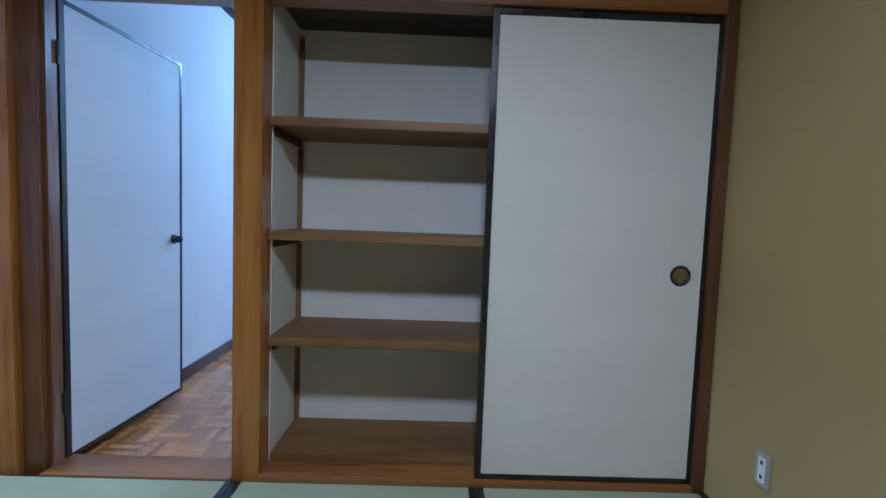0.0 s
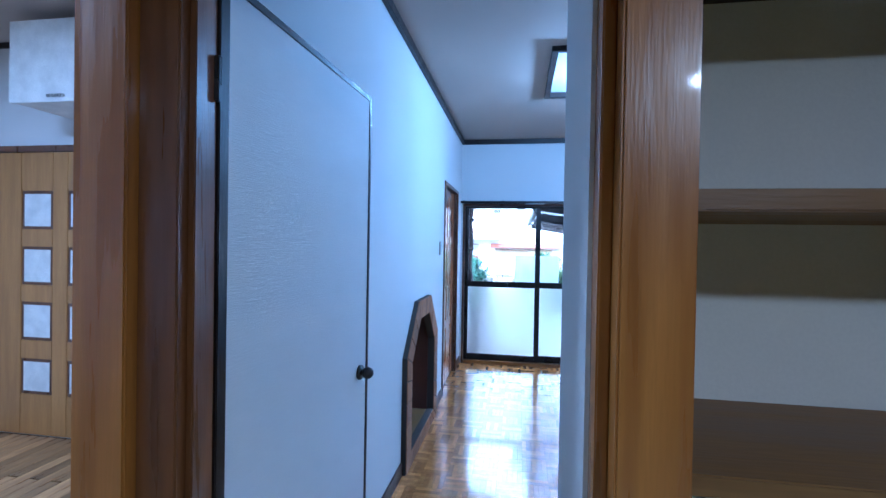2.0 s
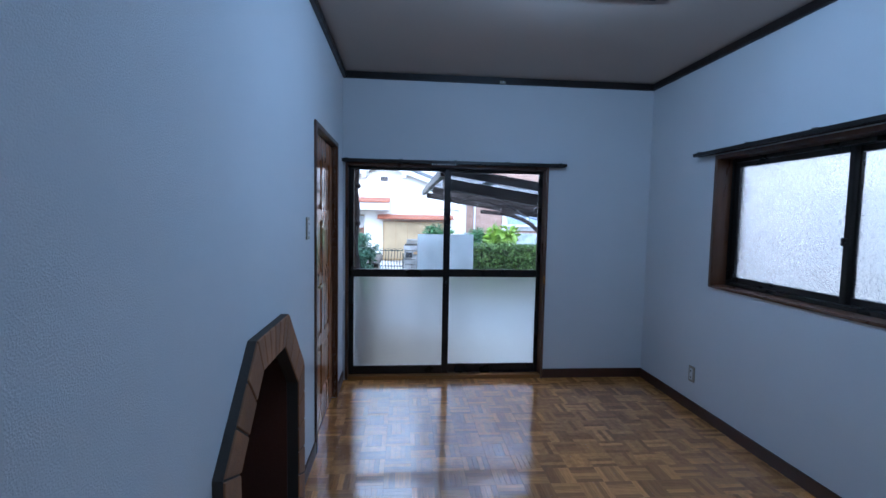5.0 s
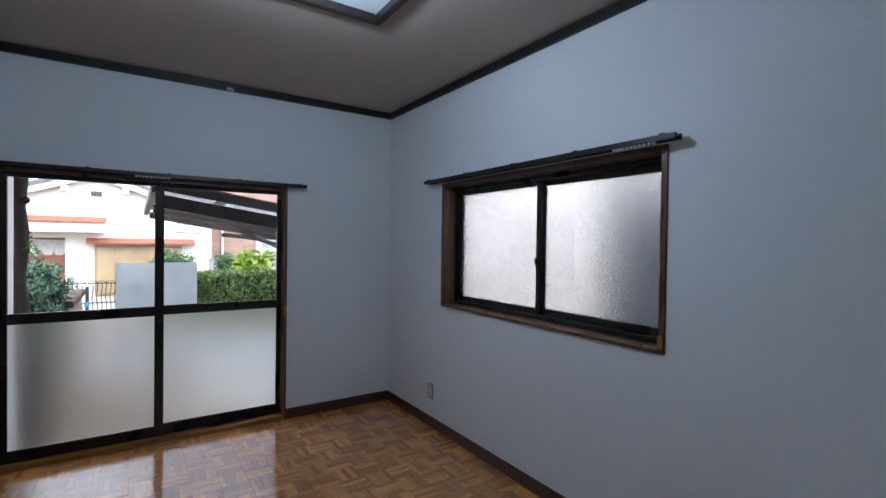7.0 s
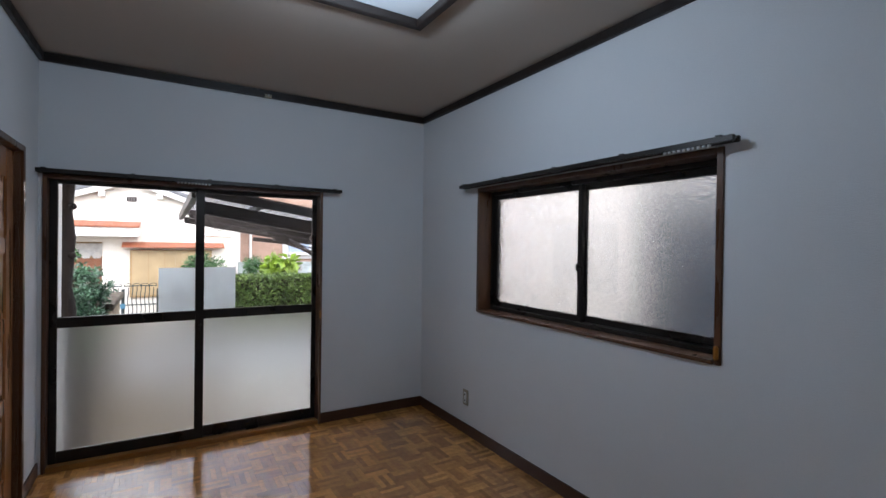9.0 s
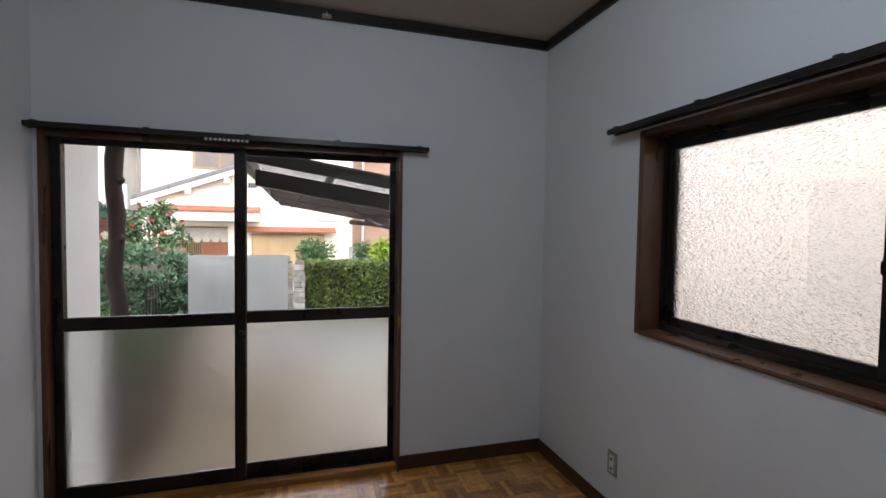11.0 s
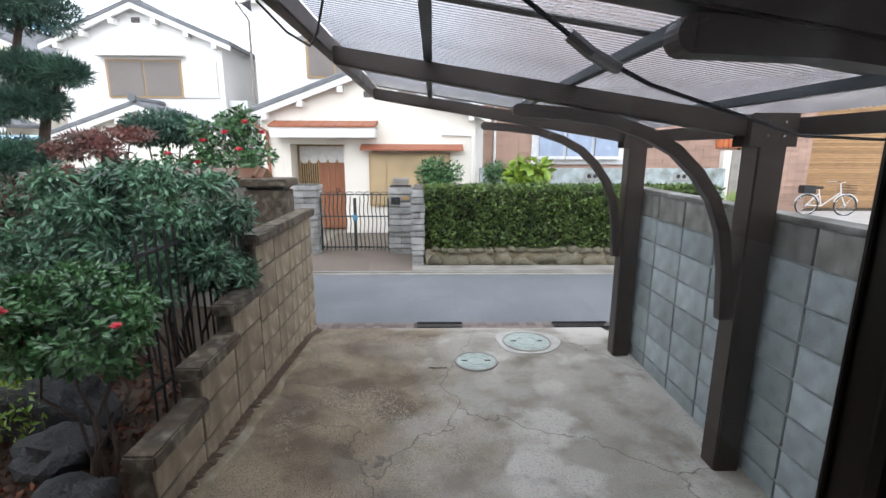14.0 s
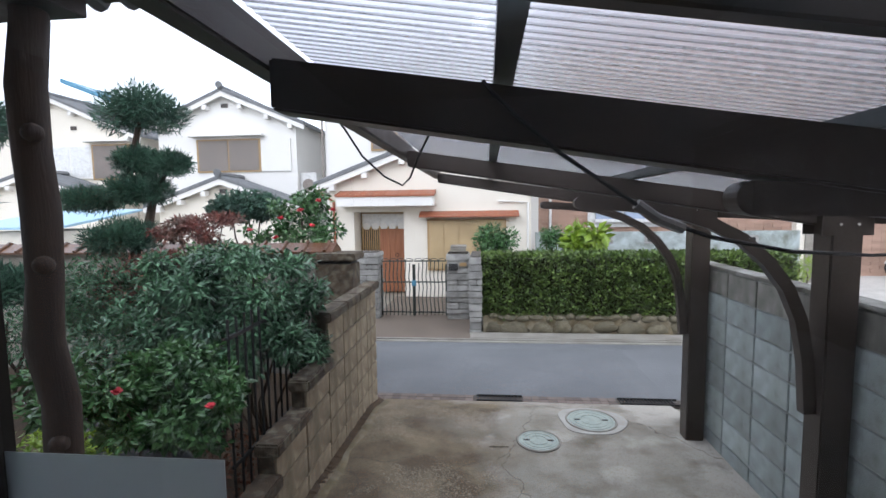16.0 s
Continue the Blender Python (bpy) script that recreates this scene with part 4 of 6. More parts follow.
def leaves(name, material, parent, clumps, count, size, seed, shell=0.55, slim=0.45, droop=0.3, label="", tufts=0):
    """Many small folded leaves round the clumps (centre, radii), thicker towards their outside."""
    rng = np.random.default_rng(seed)
    if tufts:
        clumps = [(tuple(np.array(c) + np.array(r) * u * rng.uniform(0.45, 0.95)), tuple(np.array(r) * rng.uniform(0.22, 0.42))) for c, r in clumps for u in (lambda g: g / np.linalg.norm(g, axis=1)[:, None])(rng.normal(size=(tufts, 3)))]
    cl = [(np.array(c), np.array(r)) for c, r in clumps]
    wts = np.array([np.prod(r) ** (2 / 3) for _, r in cl])
    pick = rng.choice(len(cl), count, p=wts / wts.sum())
    d = rng.normal(size=(count, 3))
    d /= np.linalg.norm(d, axis=1)[:, None]
    rad = shell + (1.08 - shell) * rng.random(count) ** 0.7
    c = np.array([x for x, _ in cl])[pick]
    r = np.array([x for _, x in cl])[pick]
    p = c + d * r * rad[:, None]
    return leaf_mesh(name, material, parent, p, d, size, rng, slim, droop, label)


def leaf_mesh(name, material, parent, p, d, size, rng, slim=0.45, droop=0.3, label=""):
    n = len(p)
    a = d + rng.normal(scale=0.7, size=(n, 3))
    a[:, 2] -= droop
    a /= np.linalg.norm(a, axis=1)[:, None]
    s = np.cross(a, rng.normal(size=(n, 3)))
    s /= np.linalg.norm(s, axis=1)[:, None]
    up = np.cross(s, a)
    ln = size * rng.uniform(0.6, 1.25, (n, 1))
    mid = p + a * ln * 0.45
    v = np.stack([p, mid + s * ln * slim * 0.5 + up * ln * 0.08, p + a * ln, mid - s * ln * slim * 0.5 + up * ln * 0.08], 1).reshape(-1, 3)
    k = np.arange(n) * 4
    f = np.concatenate([np.stack([k, k + 1, k + 2], 1), np.stack([k, k + 2, k + 3], 1)])
    me = bpy.data.meshes.new(name)
    me.from_pydata(v.tolist(), [], f.tolist())
    me.materials.append(material)
    return tagged(under(new(name, me), parent), label)


def stems(name, parent, base, tips, r, seed, material=None):
    """Branches from a base to the tips, bent on their way."""
    rg = random.Random(seed)
    for tip in tips:
        b, e = Vector(base) + Vector((rg.uniform(-0.08, 0.08), rg.uniform(-0.08, 0.08), 0)), Vector(tip)
        pts = [b.lerp(e, k / 5) + Vector((rg.uniform(-0.05, 0.05), rg.uniform(-0.05, 0.05), 0)) * (0 if k in (0,) else 1) for k in range(6)]
        part(name, bm_tube(bmesh.new(), pts, r, 6, r * 0.4), material or M_BARK, parent)


def flower(parent, p, s, seed):
    rg = random.Random(seed)
    bm = bmesh.new()
    for k in range(7):
        a = 2 * math.pi * k / 7 + rg.random()
        m = Matrix.Translation(p) @ Euler((rg.uniform(0.2, 1.2), 0, a)).to_matrix().to_4x4() @ Matrix.Translation((0, s * 0.5, 0))
        bmesh.ops.create_icosphere(bm, subdivisions=1, radius=1, matrix=m @ Matrix.Diagonal((s * 0.45, s * 0.55, s * 0.12, 1)))
    part("flower", bm, M_PETAL, parent, "red flower")


# ---- ground, road, driveway ----
GZ = -0.82
slab("ground", [(-900, 900, 6.86, 1500, -2.0, GZ)], M_GROUND, "pale ground that reaches the horizon", "ground")
slab("ground_under_house", [(-900, 900, -600, 6.86, -2.0, -1.0)], M_GROUND, "pale ground that reaches the horizon", "ground")


def sheet(name, x0, x1, y0, y1, nx, ny, height, material, label, category):
    bm = bmesh.new()
    vs = [[bm.verts.new((x0 + (x1 - x0) * i / nx, y0 + (y1 - y0) * j / ny, height(x0 + (x1 - x0) * i / nx, y0 + (y1 - y0) * j / ny))) for i in range(nx + 1)] for j in range(ny + 1)]
    for j in range(ny):
        for i in range(nx):
            bm.faces.new((vs[j][i], vs[j][i + 1], vs[j + 1][i + 1], vs[j + 1][i]))
    return tagged(part(name, bm, material, smooth=True), label, category, kind="structure")


def drive_z(x, y):
    lift = 0.20 * min(max((11.5 - y) / 3.2, 0), 1) * min(max((-x - 0.5) / 1.0, 0), 1)
    return -0.685 + lift - 0.10 * min(max((y - 11.2) / 0.55, 0), 1) + 0.006 * noise.noise((x * 1.5, y * 1.5, 0))


sheet("driveway", -1.55, 1.90, 6.86, 11.76, 50, 70, drive_z, M_CONC, "stained concrete driveway sloping to the road", "driveway")
sheet("road", -60, 60, 11.96, 14.36, 60, 12, lambda x, y: -0.795 + 0.004 * noise.noise((x, y * 2, 0)), M_ASPH, "worn grey asphalt road", "road")
slab("kerb", [(-60, 60, 14.36, 14.42, -0.85, -0.772), (-60, -2.6, 14.44, 14.8, -0.85, -0.765), (-0.5, 60, 14.44, 14.8, -0.85, -0.765)], M_KERB, "pale concrete kerb along the road", "kerb")
slab("road_line", [(-60, 60, 14.24, 14.33, -0.80, -0.785)], M_KERB, "worn pale line along the kerb", "road line")
slab("gate_apron", [(-2.6, -0.5, 14.44, 18.4, -0.85, -0.79)], surf("brown_apron", (0.17, 0.135, 0.105), 0.9, fine=160, bump=0.5), "brown concrete apron before the gate", "pavement")
sheet("garden_soil", -9.0, -1.60, 6.86, 12.0, 60, 50, lambda x, y: -0.56 + 0.10 * noise.noise((x * 0.8, y * 0.8, 3)), M_SOIL, "dark garden soil with fallen leaves", "ground")
gt = thing("gutter_strip", (0, 11.86, -0.79), "red-brown tiled gutter strip at the road edge", "gutter", kind="structure")
gm = mesh_of("tile", bm_box(bmesh.new(), -0.047, 0.047, -0.045, 0.045, -0.03, 0.0, 0.003), M_GUTT)
box("bed", -1.6, 2.1, 11.762, 11.958, -0.9, -0.797, M_MORTAR, gt, bevel=0)
for i in range(36):
    for j in range(2):
        x = -1.52 + i * 0.1
        if -0.34 < x < 0.24 or x > 1.33:
            continue
        piece("tile", gm, gt, (x, 11.812 + j * 0.097, -0.789))
for x0, x1 in ((-0.33, 0.22), (1.35, 2.03)):
    dg = thing("drain_grate", ((x0 + x1) / 2, 11.85, -0.79), "dark rusty drain grate at the road edge", "drain", group="drain grates")
    box("frame", x0, x1, 11.772, 11.79, -0.796, -0.772, M_IRON, dg)
    box("frame", x0, x1, 11.925, 11.943, -0.796, -0.772, M_IRON, dg)
    for k in range(int((x1 - x0) / 0.04)):
        box("bar", x0 + 0.01 + k * 0.04, x0 + 0.022 + k * 0.04, 11.791, 11.924, -0.796, -0.776, M_IRON, dg, bevel=0)


M_COLLAR = surf("pale_collar_concrete", (0.47, 0.45, 0.41), 0.9, dark=(0.36, 0.34, 0.30), scale=6, fine=140, bump=0.5, grain=0.35)


def manhole(x, y, r, label):
    z = drive_z(x, y)
    m = thing("manhole_cover", (x, y, z), label, "manhole cover", group="manhole covers")
    bm = bmesh.new()
    ring = [(x + (r + 0.012) * math.cos(a), y + (r + 0.012) * math.sin(a), z + 0.006) for a in (2 * math.pi * k / 40 for k in range(41))]
    bm_tube(bm, ring, 0.012, 6)
    part("rim", bm, M_KERB, m)
    if r > 0.2:
        bm = bmesh.new()
        top = [bm.verts.new((x + (r + 0.10 + 0.035 * math.sin(3 * a + 1)) * math.cos(a), y + (r + 0.09 + 0.03 * math.cos(2 * a)) * math.sin(a), z + 0.007)) for a in (2 * math.pi * k / 36 for k in range(36))]
        low = [bm.verts.new((v.co.x + (v.co.x - x) * 0.03, v.co.y + (v.co.y - y) * 0.03, z - 0.03)) for v in top]
        bm.faces.new(top)
        for k in range(36):
            bm.faces.new((top[k], low[k], low[(k + 1) % 36], top[(k + 1) % 36]))
        part("collar", bm, M_COLLAR, m, "pale concrete collar")
    lid = part("lid", bm_cyl(bmesh.new(), pose(x, y, z - 0.02), r, 0.032, 40), M_LID, m)
    for q in (0.45, 0.72, 0.9):
        part("rib", bm_tube(bmesh.new(), [(x + r * q * math.cos(a), y + r * q * math.sin(a), z + 0.012) for a in (2 * math.pi * k / 32 for k in range(33))], 0.006, 5), M_LID, lid)
    for sx in (-0.6, 0.6):
        box("slot", x + sx * r - 0.03, x + sx * r + 0.03, y - 0.009, y + 0.009, z + 0.0125, z + 0.018, M_IRON, lid, "dark key slot", bevel=0)


manhole(0.28, 10.63, 0.185, "round pale green metal manhole cover in concrete")
manhole(0.86, 11.09, 0.235, "large round pale green manhole cover in a concrete ring")
sq = thing("inspection_lid", (-0.1, 10.62, -0.68), "square grey concrete inspection lid in the driveway", "manhole cover")
box("lid", -0.19, 0.0, 10.49, 10.75, -0.70, -0.672, M_CONC, sq, bevel=0.008)

# ---- block walls ----
PIT, LEN = 0.2133, 0.427
blk = mesh_of("block", bm_box(bmesh.new(), -0.05, 0.0, -LEN / 2 + 0.007, LEN / 2 - 0.007, -PIT / 2 + 0.007, PIT / 2 - 0.007, 0.004), M_BLOCK)
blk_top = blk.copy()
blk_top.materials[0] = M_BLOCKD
ew = thing("block_wall_east", (1.92, 9.1, GZ), "grey concrete block wall with dark weather stains", "block wall", kind="structure")
box("joint_core", 1.862, 2.0, 6.90, 11.28, -0.9, 0.935, M_JOINTG, ew, bevel=0)
for j in range(-1, 9):
    y = 6.874 + LEN * j + 0.427
    for i in range(8):
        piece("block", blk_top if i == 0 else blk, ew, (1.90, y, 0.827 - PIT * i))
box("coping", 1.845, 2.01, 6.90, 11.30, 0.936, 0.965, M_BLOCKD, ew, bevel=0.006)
LT = 0.4
blt = mesh_of("block", bm_box(bmesh.new(), -0.05, 0.0, -LT / 2 + 0.008, LT / 2 - 0.008, -PIT / 2 + 0.009, PIT / 2 - 0.009, 0.004), M_BLOCKT)
bend = mesh_of("end_block", bm_box(bmesh.new(), -0.046, 0.046, -0.02, 0.0, -PIT / 2 + 0.006, PIT / 2 - 0.006, 0.004), M_CAPS)
ww = thing("block_wall_west", (-1.56, 10.0, GZ), "stepped tan block wall with dark mossy caps", "block wall", kind="structure")
steps = [(10.0, 11.64, 0.60), (9.50, 10.0, 0.225), (9.0, 9.50, 0.015), (8.50, 9.0, -0.19)]
for y0, y1, zt in steps:
    box("joint_core", -1.602, -1.514, y0, y1, -0.95, zt, M_MORTAR, ww, bevel=0)
    n = max(1, round((y1 - y0) / LT))
    sc = (y1 - y0) / n / LT
    for k in range(n):
        yc = y0 + (k + 0.5) * (y1 - y0) / n
        for i in range(7):
            zc = zt - PIT * (i + 0.5)
            if zc > -0.85:
                piece("block", blt, ww, (-1.50, yc, zc), None, (1, sc, 1))
        ov = 0.06 if k == 0 else 0
        box("cap", -1.612, -1.450, y0 + k * (y1 - y0) / n - ov + 0.002, y0 + (k + 1) * (y1 - y0) / n - 0.002, zt, zt + 0.085, M_CAPS, ww, bevel=0.012)
    for i in range(2):
        piece("end_block", bend, ww, (-1.555, y0 - 0.001, zt - PIT * (i + 0.5)))

bm = bmesh.new()
prev = None
rg = random.Random(21)
for k in range(41):
    y = 8.35 + k * 0.083
    z0 = drive_z(-1.4, y)
    w = 0.08 + 0.05 * noise.noise((0, y * 2.2, 5)) + rg.uniform(-0.008, 0.008)
    w += 0.03
    row = [bm.verts.new(v) for v in ((-1.47 + w * 0.3, y, z0 - 0.01), (-1.47 + w * 0.4, y, z0 + 0.016), (-1.47 + w, y, drive_z(-1.47 + w, y) - 0.003))]
    if prev:
        for a in (0, 1):
            bm.faces.new((prev[a], prev[a + 1], row[a + 1], row[a]))
    prev = row
tagged(part("cement_fillet", bm, M_FILL, smooth=True), "olive-stained cement edge along the foot of the wall", "kerb", kind="structure")
bm = bmesh.new()
prev = None
for k in range(121):
    y = 8.05 + k * 0.0305
    z0 = drive_z(-1.4, y)
    row = [bm.verts.new(v) for v in ((-1.512, y, z0 + 0.030 + rg.uniform(-0.012, 0.016)), (-1.475 + rg.uniform(-0.01, 0.01), y, z0 + 0.016 + rg.uniform(-0.008, 0.012)), (-1.42 + 0.03 * noise.noise((3, y * 3, 1)), y, z0 - 0.006))]
    if prev:
        for a in (0, 1):
            bm.faces.new((prev[a], prev[a + 1], row[a + 1], row[a]))
    prev = row
tagged(part("soil_strip", bm, M_SOIL, smooth=False), "dark soil and litter gathered along the wall foot", "soil", kind="structure")
# ---- garden ----
ft = thing("garden_fence", (-1.78, 9.9, -0.5), "black iron bar fence behind the stepped wall", "fence")
for z in (-0.1, 0.72):
    box("rail", -1.79, -1.77, 9.0, 10.7, z, z + 0.025, M_IRON, ft)
for k in range(18):
    y = 9.02 + k * 0.098
    part("bar", bm_cyl(bmesh.new(), pose(-1.78, y, -0.62), 0.009, 1.47, 8), M_IRON, ft)
gp = thing("garden_gate_pillar", (-2.04, 11.95, GZ), "dark stone gate pillar with a flat cap", "pillar")
box("shaft", -2.27, -1.81, 11.78, 12.12, -0.85, 0.86, M_CAPS, gp, bevel=0.01)
box("neck", -2.25, -1.83, 11.80, 12.10, 0.861, 0.90, M_BOULD, gp, bevel=0.01)
box("cap", -2.32, -1.76, 11.73, 12.17, 0.901, 0.99, M_CAPS, gp, bevel=0.015)
gw = thing("garden_front_wall", (-5.0, 12.25, GZ), "brown plastered garden wall with a tiled coping", "wall", kind="structure")
box("wall", -9.0, -2.33, 12.05, 12.17, -0.9, 0.98, M_KERB, gw, bevel=0)
bm = bm_prism(bmesh.new(), [(11.93, 1.0), (12.11, 1.10), (12.29, 1.0), (12.29, 0.975), (11.93, 0.975)], "x", -9.0, -2.1)
part("coping", bm, M_TRIM, gw, "brown coping")
for k in range(24):
    part("tile", bm_tube(bmesh.new(), [(-2.2 - k * 0.28, 11.92, 1.008), (-2.2 - k * 0.28, 12.11, 1.112), (-2.2 - k * 0.28, 12.30, 1.008)], 0.022, 6), M_TRIM, gw)


def boulder(p, r, seed):
    rg = random.Random(seed)
    b = thing("garden_rock", p, "dark rough garden rock in the soil", "rock", group="garden rocks")
    bm = bmesh.new()
    bmesh.ops.create_icosphere(bm, subdivisions=3, radius=1)
    for v in bm.verts:
        n = noise.noise(v.co * 1.3 + Vector((seed * 7.1, 0, 0)))
        v.co = Vector(p) + Vector((v.co.x * r[0], v.co.y * r[1], v.co.z * r[2])) * (1 + 0.45 * n + 0.12 * noise.noise(v.co * 4))
    part("stone", bm, M_BOULD, b)


for k, (p, r) in enumerate((((-2.75, 9.45, -0.42), (0.42, 0.26, 0.24)), ((-2.35, 9.0, -0.47), (0.27, 0.2, 0.17)), ((-2.0, 8.62, -0.5), (0.2, 0.16, 0.13)), ((-2.9, 8.75, -0.5), (0.22, 0.18, 0.14)), ((-3.4, 9.9, -0.4), (0.35, 0.3, 0.28)), ((-2.25, 8.35, -0.5), (0.14, 0.13, 0.1)))):
    boulder(p, r, k + 1)

cb = thing("camellia_bush", (-1.95, 8.75, -0.55), "low camellia bush with glossy leaves and red flowers", "bush")
stems("stem", cb, (-1.95, 8.8, -0.55), [(-2.3, 8.8, 0.4), (-1.75, 8.85, 0.4), (-1.95, 8.95, 0.5), (-2.15, 8.95, 0.45), (-1.85, 8.9, 0.3)], 0.013, 1)
leaves("foliage", M_LEAF, cb, [((-2.1, 8.9, 0.50), (0.42, 0.34, 0.2)), ((-1.76, 8.85, 0.44), (0.22, 0.24, 0.17)), ((-2.5, 8.8, 0.47), (0.36, 0.3, 0.2)), ((-2.1, 8.8, 0.34), (0.32, 0.26, 0.13)), ((-2.2, 9.1, 0.52), (0.32, 0.3, 0.14)), ((-2.0, 8.8, 0.24), (0.38, 0.27, 0.17))], 9500, 0.056, 11, shell=0.1, slim=0.5, tufts=12)
for k, p in enumerate(((-1.66, 8.62, 0.47), (-2.1, 8.52, 0.58), (-2.45, 8.5, 0.50))):
    flower(cb, p, 0.035, k)
nd = thing("nandina_bush", (-2.1, 9.9, -0.55), "tall nandina bush with fine drooping green leaves", "bush")
stems("cane", nd, (-2.05, 9.8, -0.55), [(-2.4, 9.8, 1.0), (-1.75, 9.7, 0.95), (-2.1, 9.9, 1.1), (-2.6, 9.9, 0.8), (-1.65, 9.9, 0.7), (-2.0, 9.5, 0.8), (-1.9, 9.7, 0.4)], 0.014, 2)
leaves("foliage", M_NAND, nd, [((-2.1, 9.8, 0.98), (0.5, 0.4, 0.28)), ((-1.72, 9.7, 0.78), (0.34, 0.34, 0.32)), ((-2.5, 9.85, 0.82), (0.42, 0.4, 0.38)), ((-1.95, 9.55, 0.5), (0.38, 0.3, 0.32)), ((-2.3, 9.6, 0.45), (0.42, 0.3, 0.35)), ((-1.7, 9.9, 0.4), (0.22, 0.3, 0.3)), ((-2.75, 9.6, 0.55), (0.35, 0.3, 0.3)), ((-2.2, 9.7, 1.12), (0.36, 0.3, 0.16)), ((-2.72, 9.9, 1.05), (0.34, 0.3, 0.2))], 17500, 0.064, 12, shell=0.0, slim=0.36, droop=0.5, tufts=11)
rn = thing("red_nandina", (-2.6, 10.2, -0.55), "nandina shrub with dull red autumn leaves", "bush")
stems("cane", rn, (-2.55, 10.2, -0.55), [(-3.2, 10.6, 1.36), (-2.75, 10.6, 1.4), (-3.0, 10.6, 1.36), (-2.95, 10.0, 1.1)], 0.014, 3)
leaves("foliage", M_REDL, rn, [((-3.22, 10.6, 1.40), (0.3, 0.3, 0.09)), ((-2.87, 10.6, 1.42), (0.28, 0.28, 0.08)), ((-3.05, 10.55, 1.29), (0.34, 0.28, 0.09)), ((-2.62, 10.6, 1.43), (0.14, 0.15, 0.05)), ((-2.95, 10.0, 1.12), (0.2, 0.2, 0.12))], 4200, 0.05, 13, shell=0.0, slim=0.32, droop=0.4, tufts=9)
ct = thing("camellia_tree", (-2.75, 12.6, GZ), "camellia tree with glossy leaves and red blooms", "tree")
stems("trunk", ct, (-2.75, 12.6, GZ), [(-2.7, 12.6, 1.4), (-3.0, 12.6, 1.2), (-2.5, 12.6, 1.3)], 0.035, 4)
leaves("crown", M_LEAF, ct, [((-2.7, 12.55, 1.42), (0.42, 0.35, 0.32)), ((-2.4, 12.5, 1.28), (0.3, 0.3, 0.3)), ((-3.1, 12.5, 1.2), (0.4, 0.32, 0.22)), ((-2.6, 12.5, 1.68), (0.28, 0.25, 0.18))], 1900, 0.085, 14, shell=0.1, slim=0.5, tufts=10)
for k, p in enumerate(((-2.43, 12.15, 1.30), (-2.35, 12.2, 1.62), (-2.85, 12.15, 1.40), (-2.6, 12.2, 1.5), (-3.3, 12.2, 1.25), (-2.2, 12.3, 1.5), (-2.95, 12.2, 1.15))):
    flower(ct, p, 0.055, k + 9)


def pine(base, pads, seed, label):
    t = thing("cloud_pine", base, label, "tree")
    b = Vector(base)
    top = Vector(pads[0][0])
    pts = [b.lerp(top, k / 7) + Vector((0.14 * math.sin(k * 1.7), 0.08 * math.cos(k * 1.3), 0)) * (1 if 0 < k < 7 else 0) for k in range(8)]
    part("trunk", bm_tube(bmesh.new(), pts, 0.085, 9, 0.03), M_BARK, t)
    for c, r in pads[1:]:
        i = min(range(8), key=lambda q: abs(pts[q].z - c[2] + 0.15))
        part("limb", bm_tube(bmesh.new(), [pts[i], pts[i].lerp(Vector(c), 0.5) + Vector((0, 0, -0.06)), Vector(c)], 0.035, 7, 0.015), M_BARK, t)
    for k, (c, r) in enumerate(pads):
        rg = random.Random(seed + k)
        cl = [((c[0] + r[0] * 0.55 * math.cos(a), c[1] + r[1] * 0.5 * math.sin(a), c[2] + rg.uniform(-0.2, 0.15) * r[2]), (r[0] * 0.5, r[1] * 0.5, r[2] * rg.uniform(0.6, 0.8))) for a in (2 * math.pi * q / 6 for q in range(6))] + [((c[0], c[1], c[2] + r[2] * 0.3), (r[0] * 0.6, r[1] * 0.6, r[2] * 0.75))]
        leaves("needle_pad", M_PINE, t, cl, int(11000 * r[0] + 800), 0.085, seed + k, shell=0.15, slim=0.13, droop=-0.5)


pine((-4.45, 11.5, -0.6), [((-4.16, 11.5, 2.68), (0.50, 0.44, 0.28)), ((-4.22, 11.5, 2.10), (0.27, 0.27, 0.15)), ((-3.88, 11.5, 2.05), (0.25, 0.25, 0.15)), ((-4.22, 11.45, 1.76), (0.36, 0.33, 0.2)), ((-4.90, 11.5, 1.66), (0.36, 0.3, 0.14)), ((-4.35, 11.3, 1.22), (0.42, 0.35, 0.2))], 31, "cloud-pruned pine with rounded needle pads")
pine((-4.9, 9.9, -0.6), [((-4.6, 9.9, 2.3), (0.5, 0.42, 0.2)), ((-4.9, 9.8, 1.6), (0.55, 0.42, 0.2)), ((-4.4, 9.8, 0.9), (0.5, 0.4, 0.18))], 51, "old pine with layered needle pads")
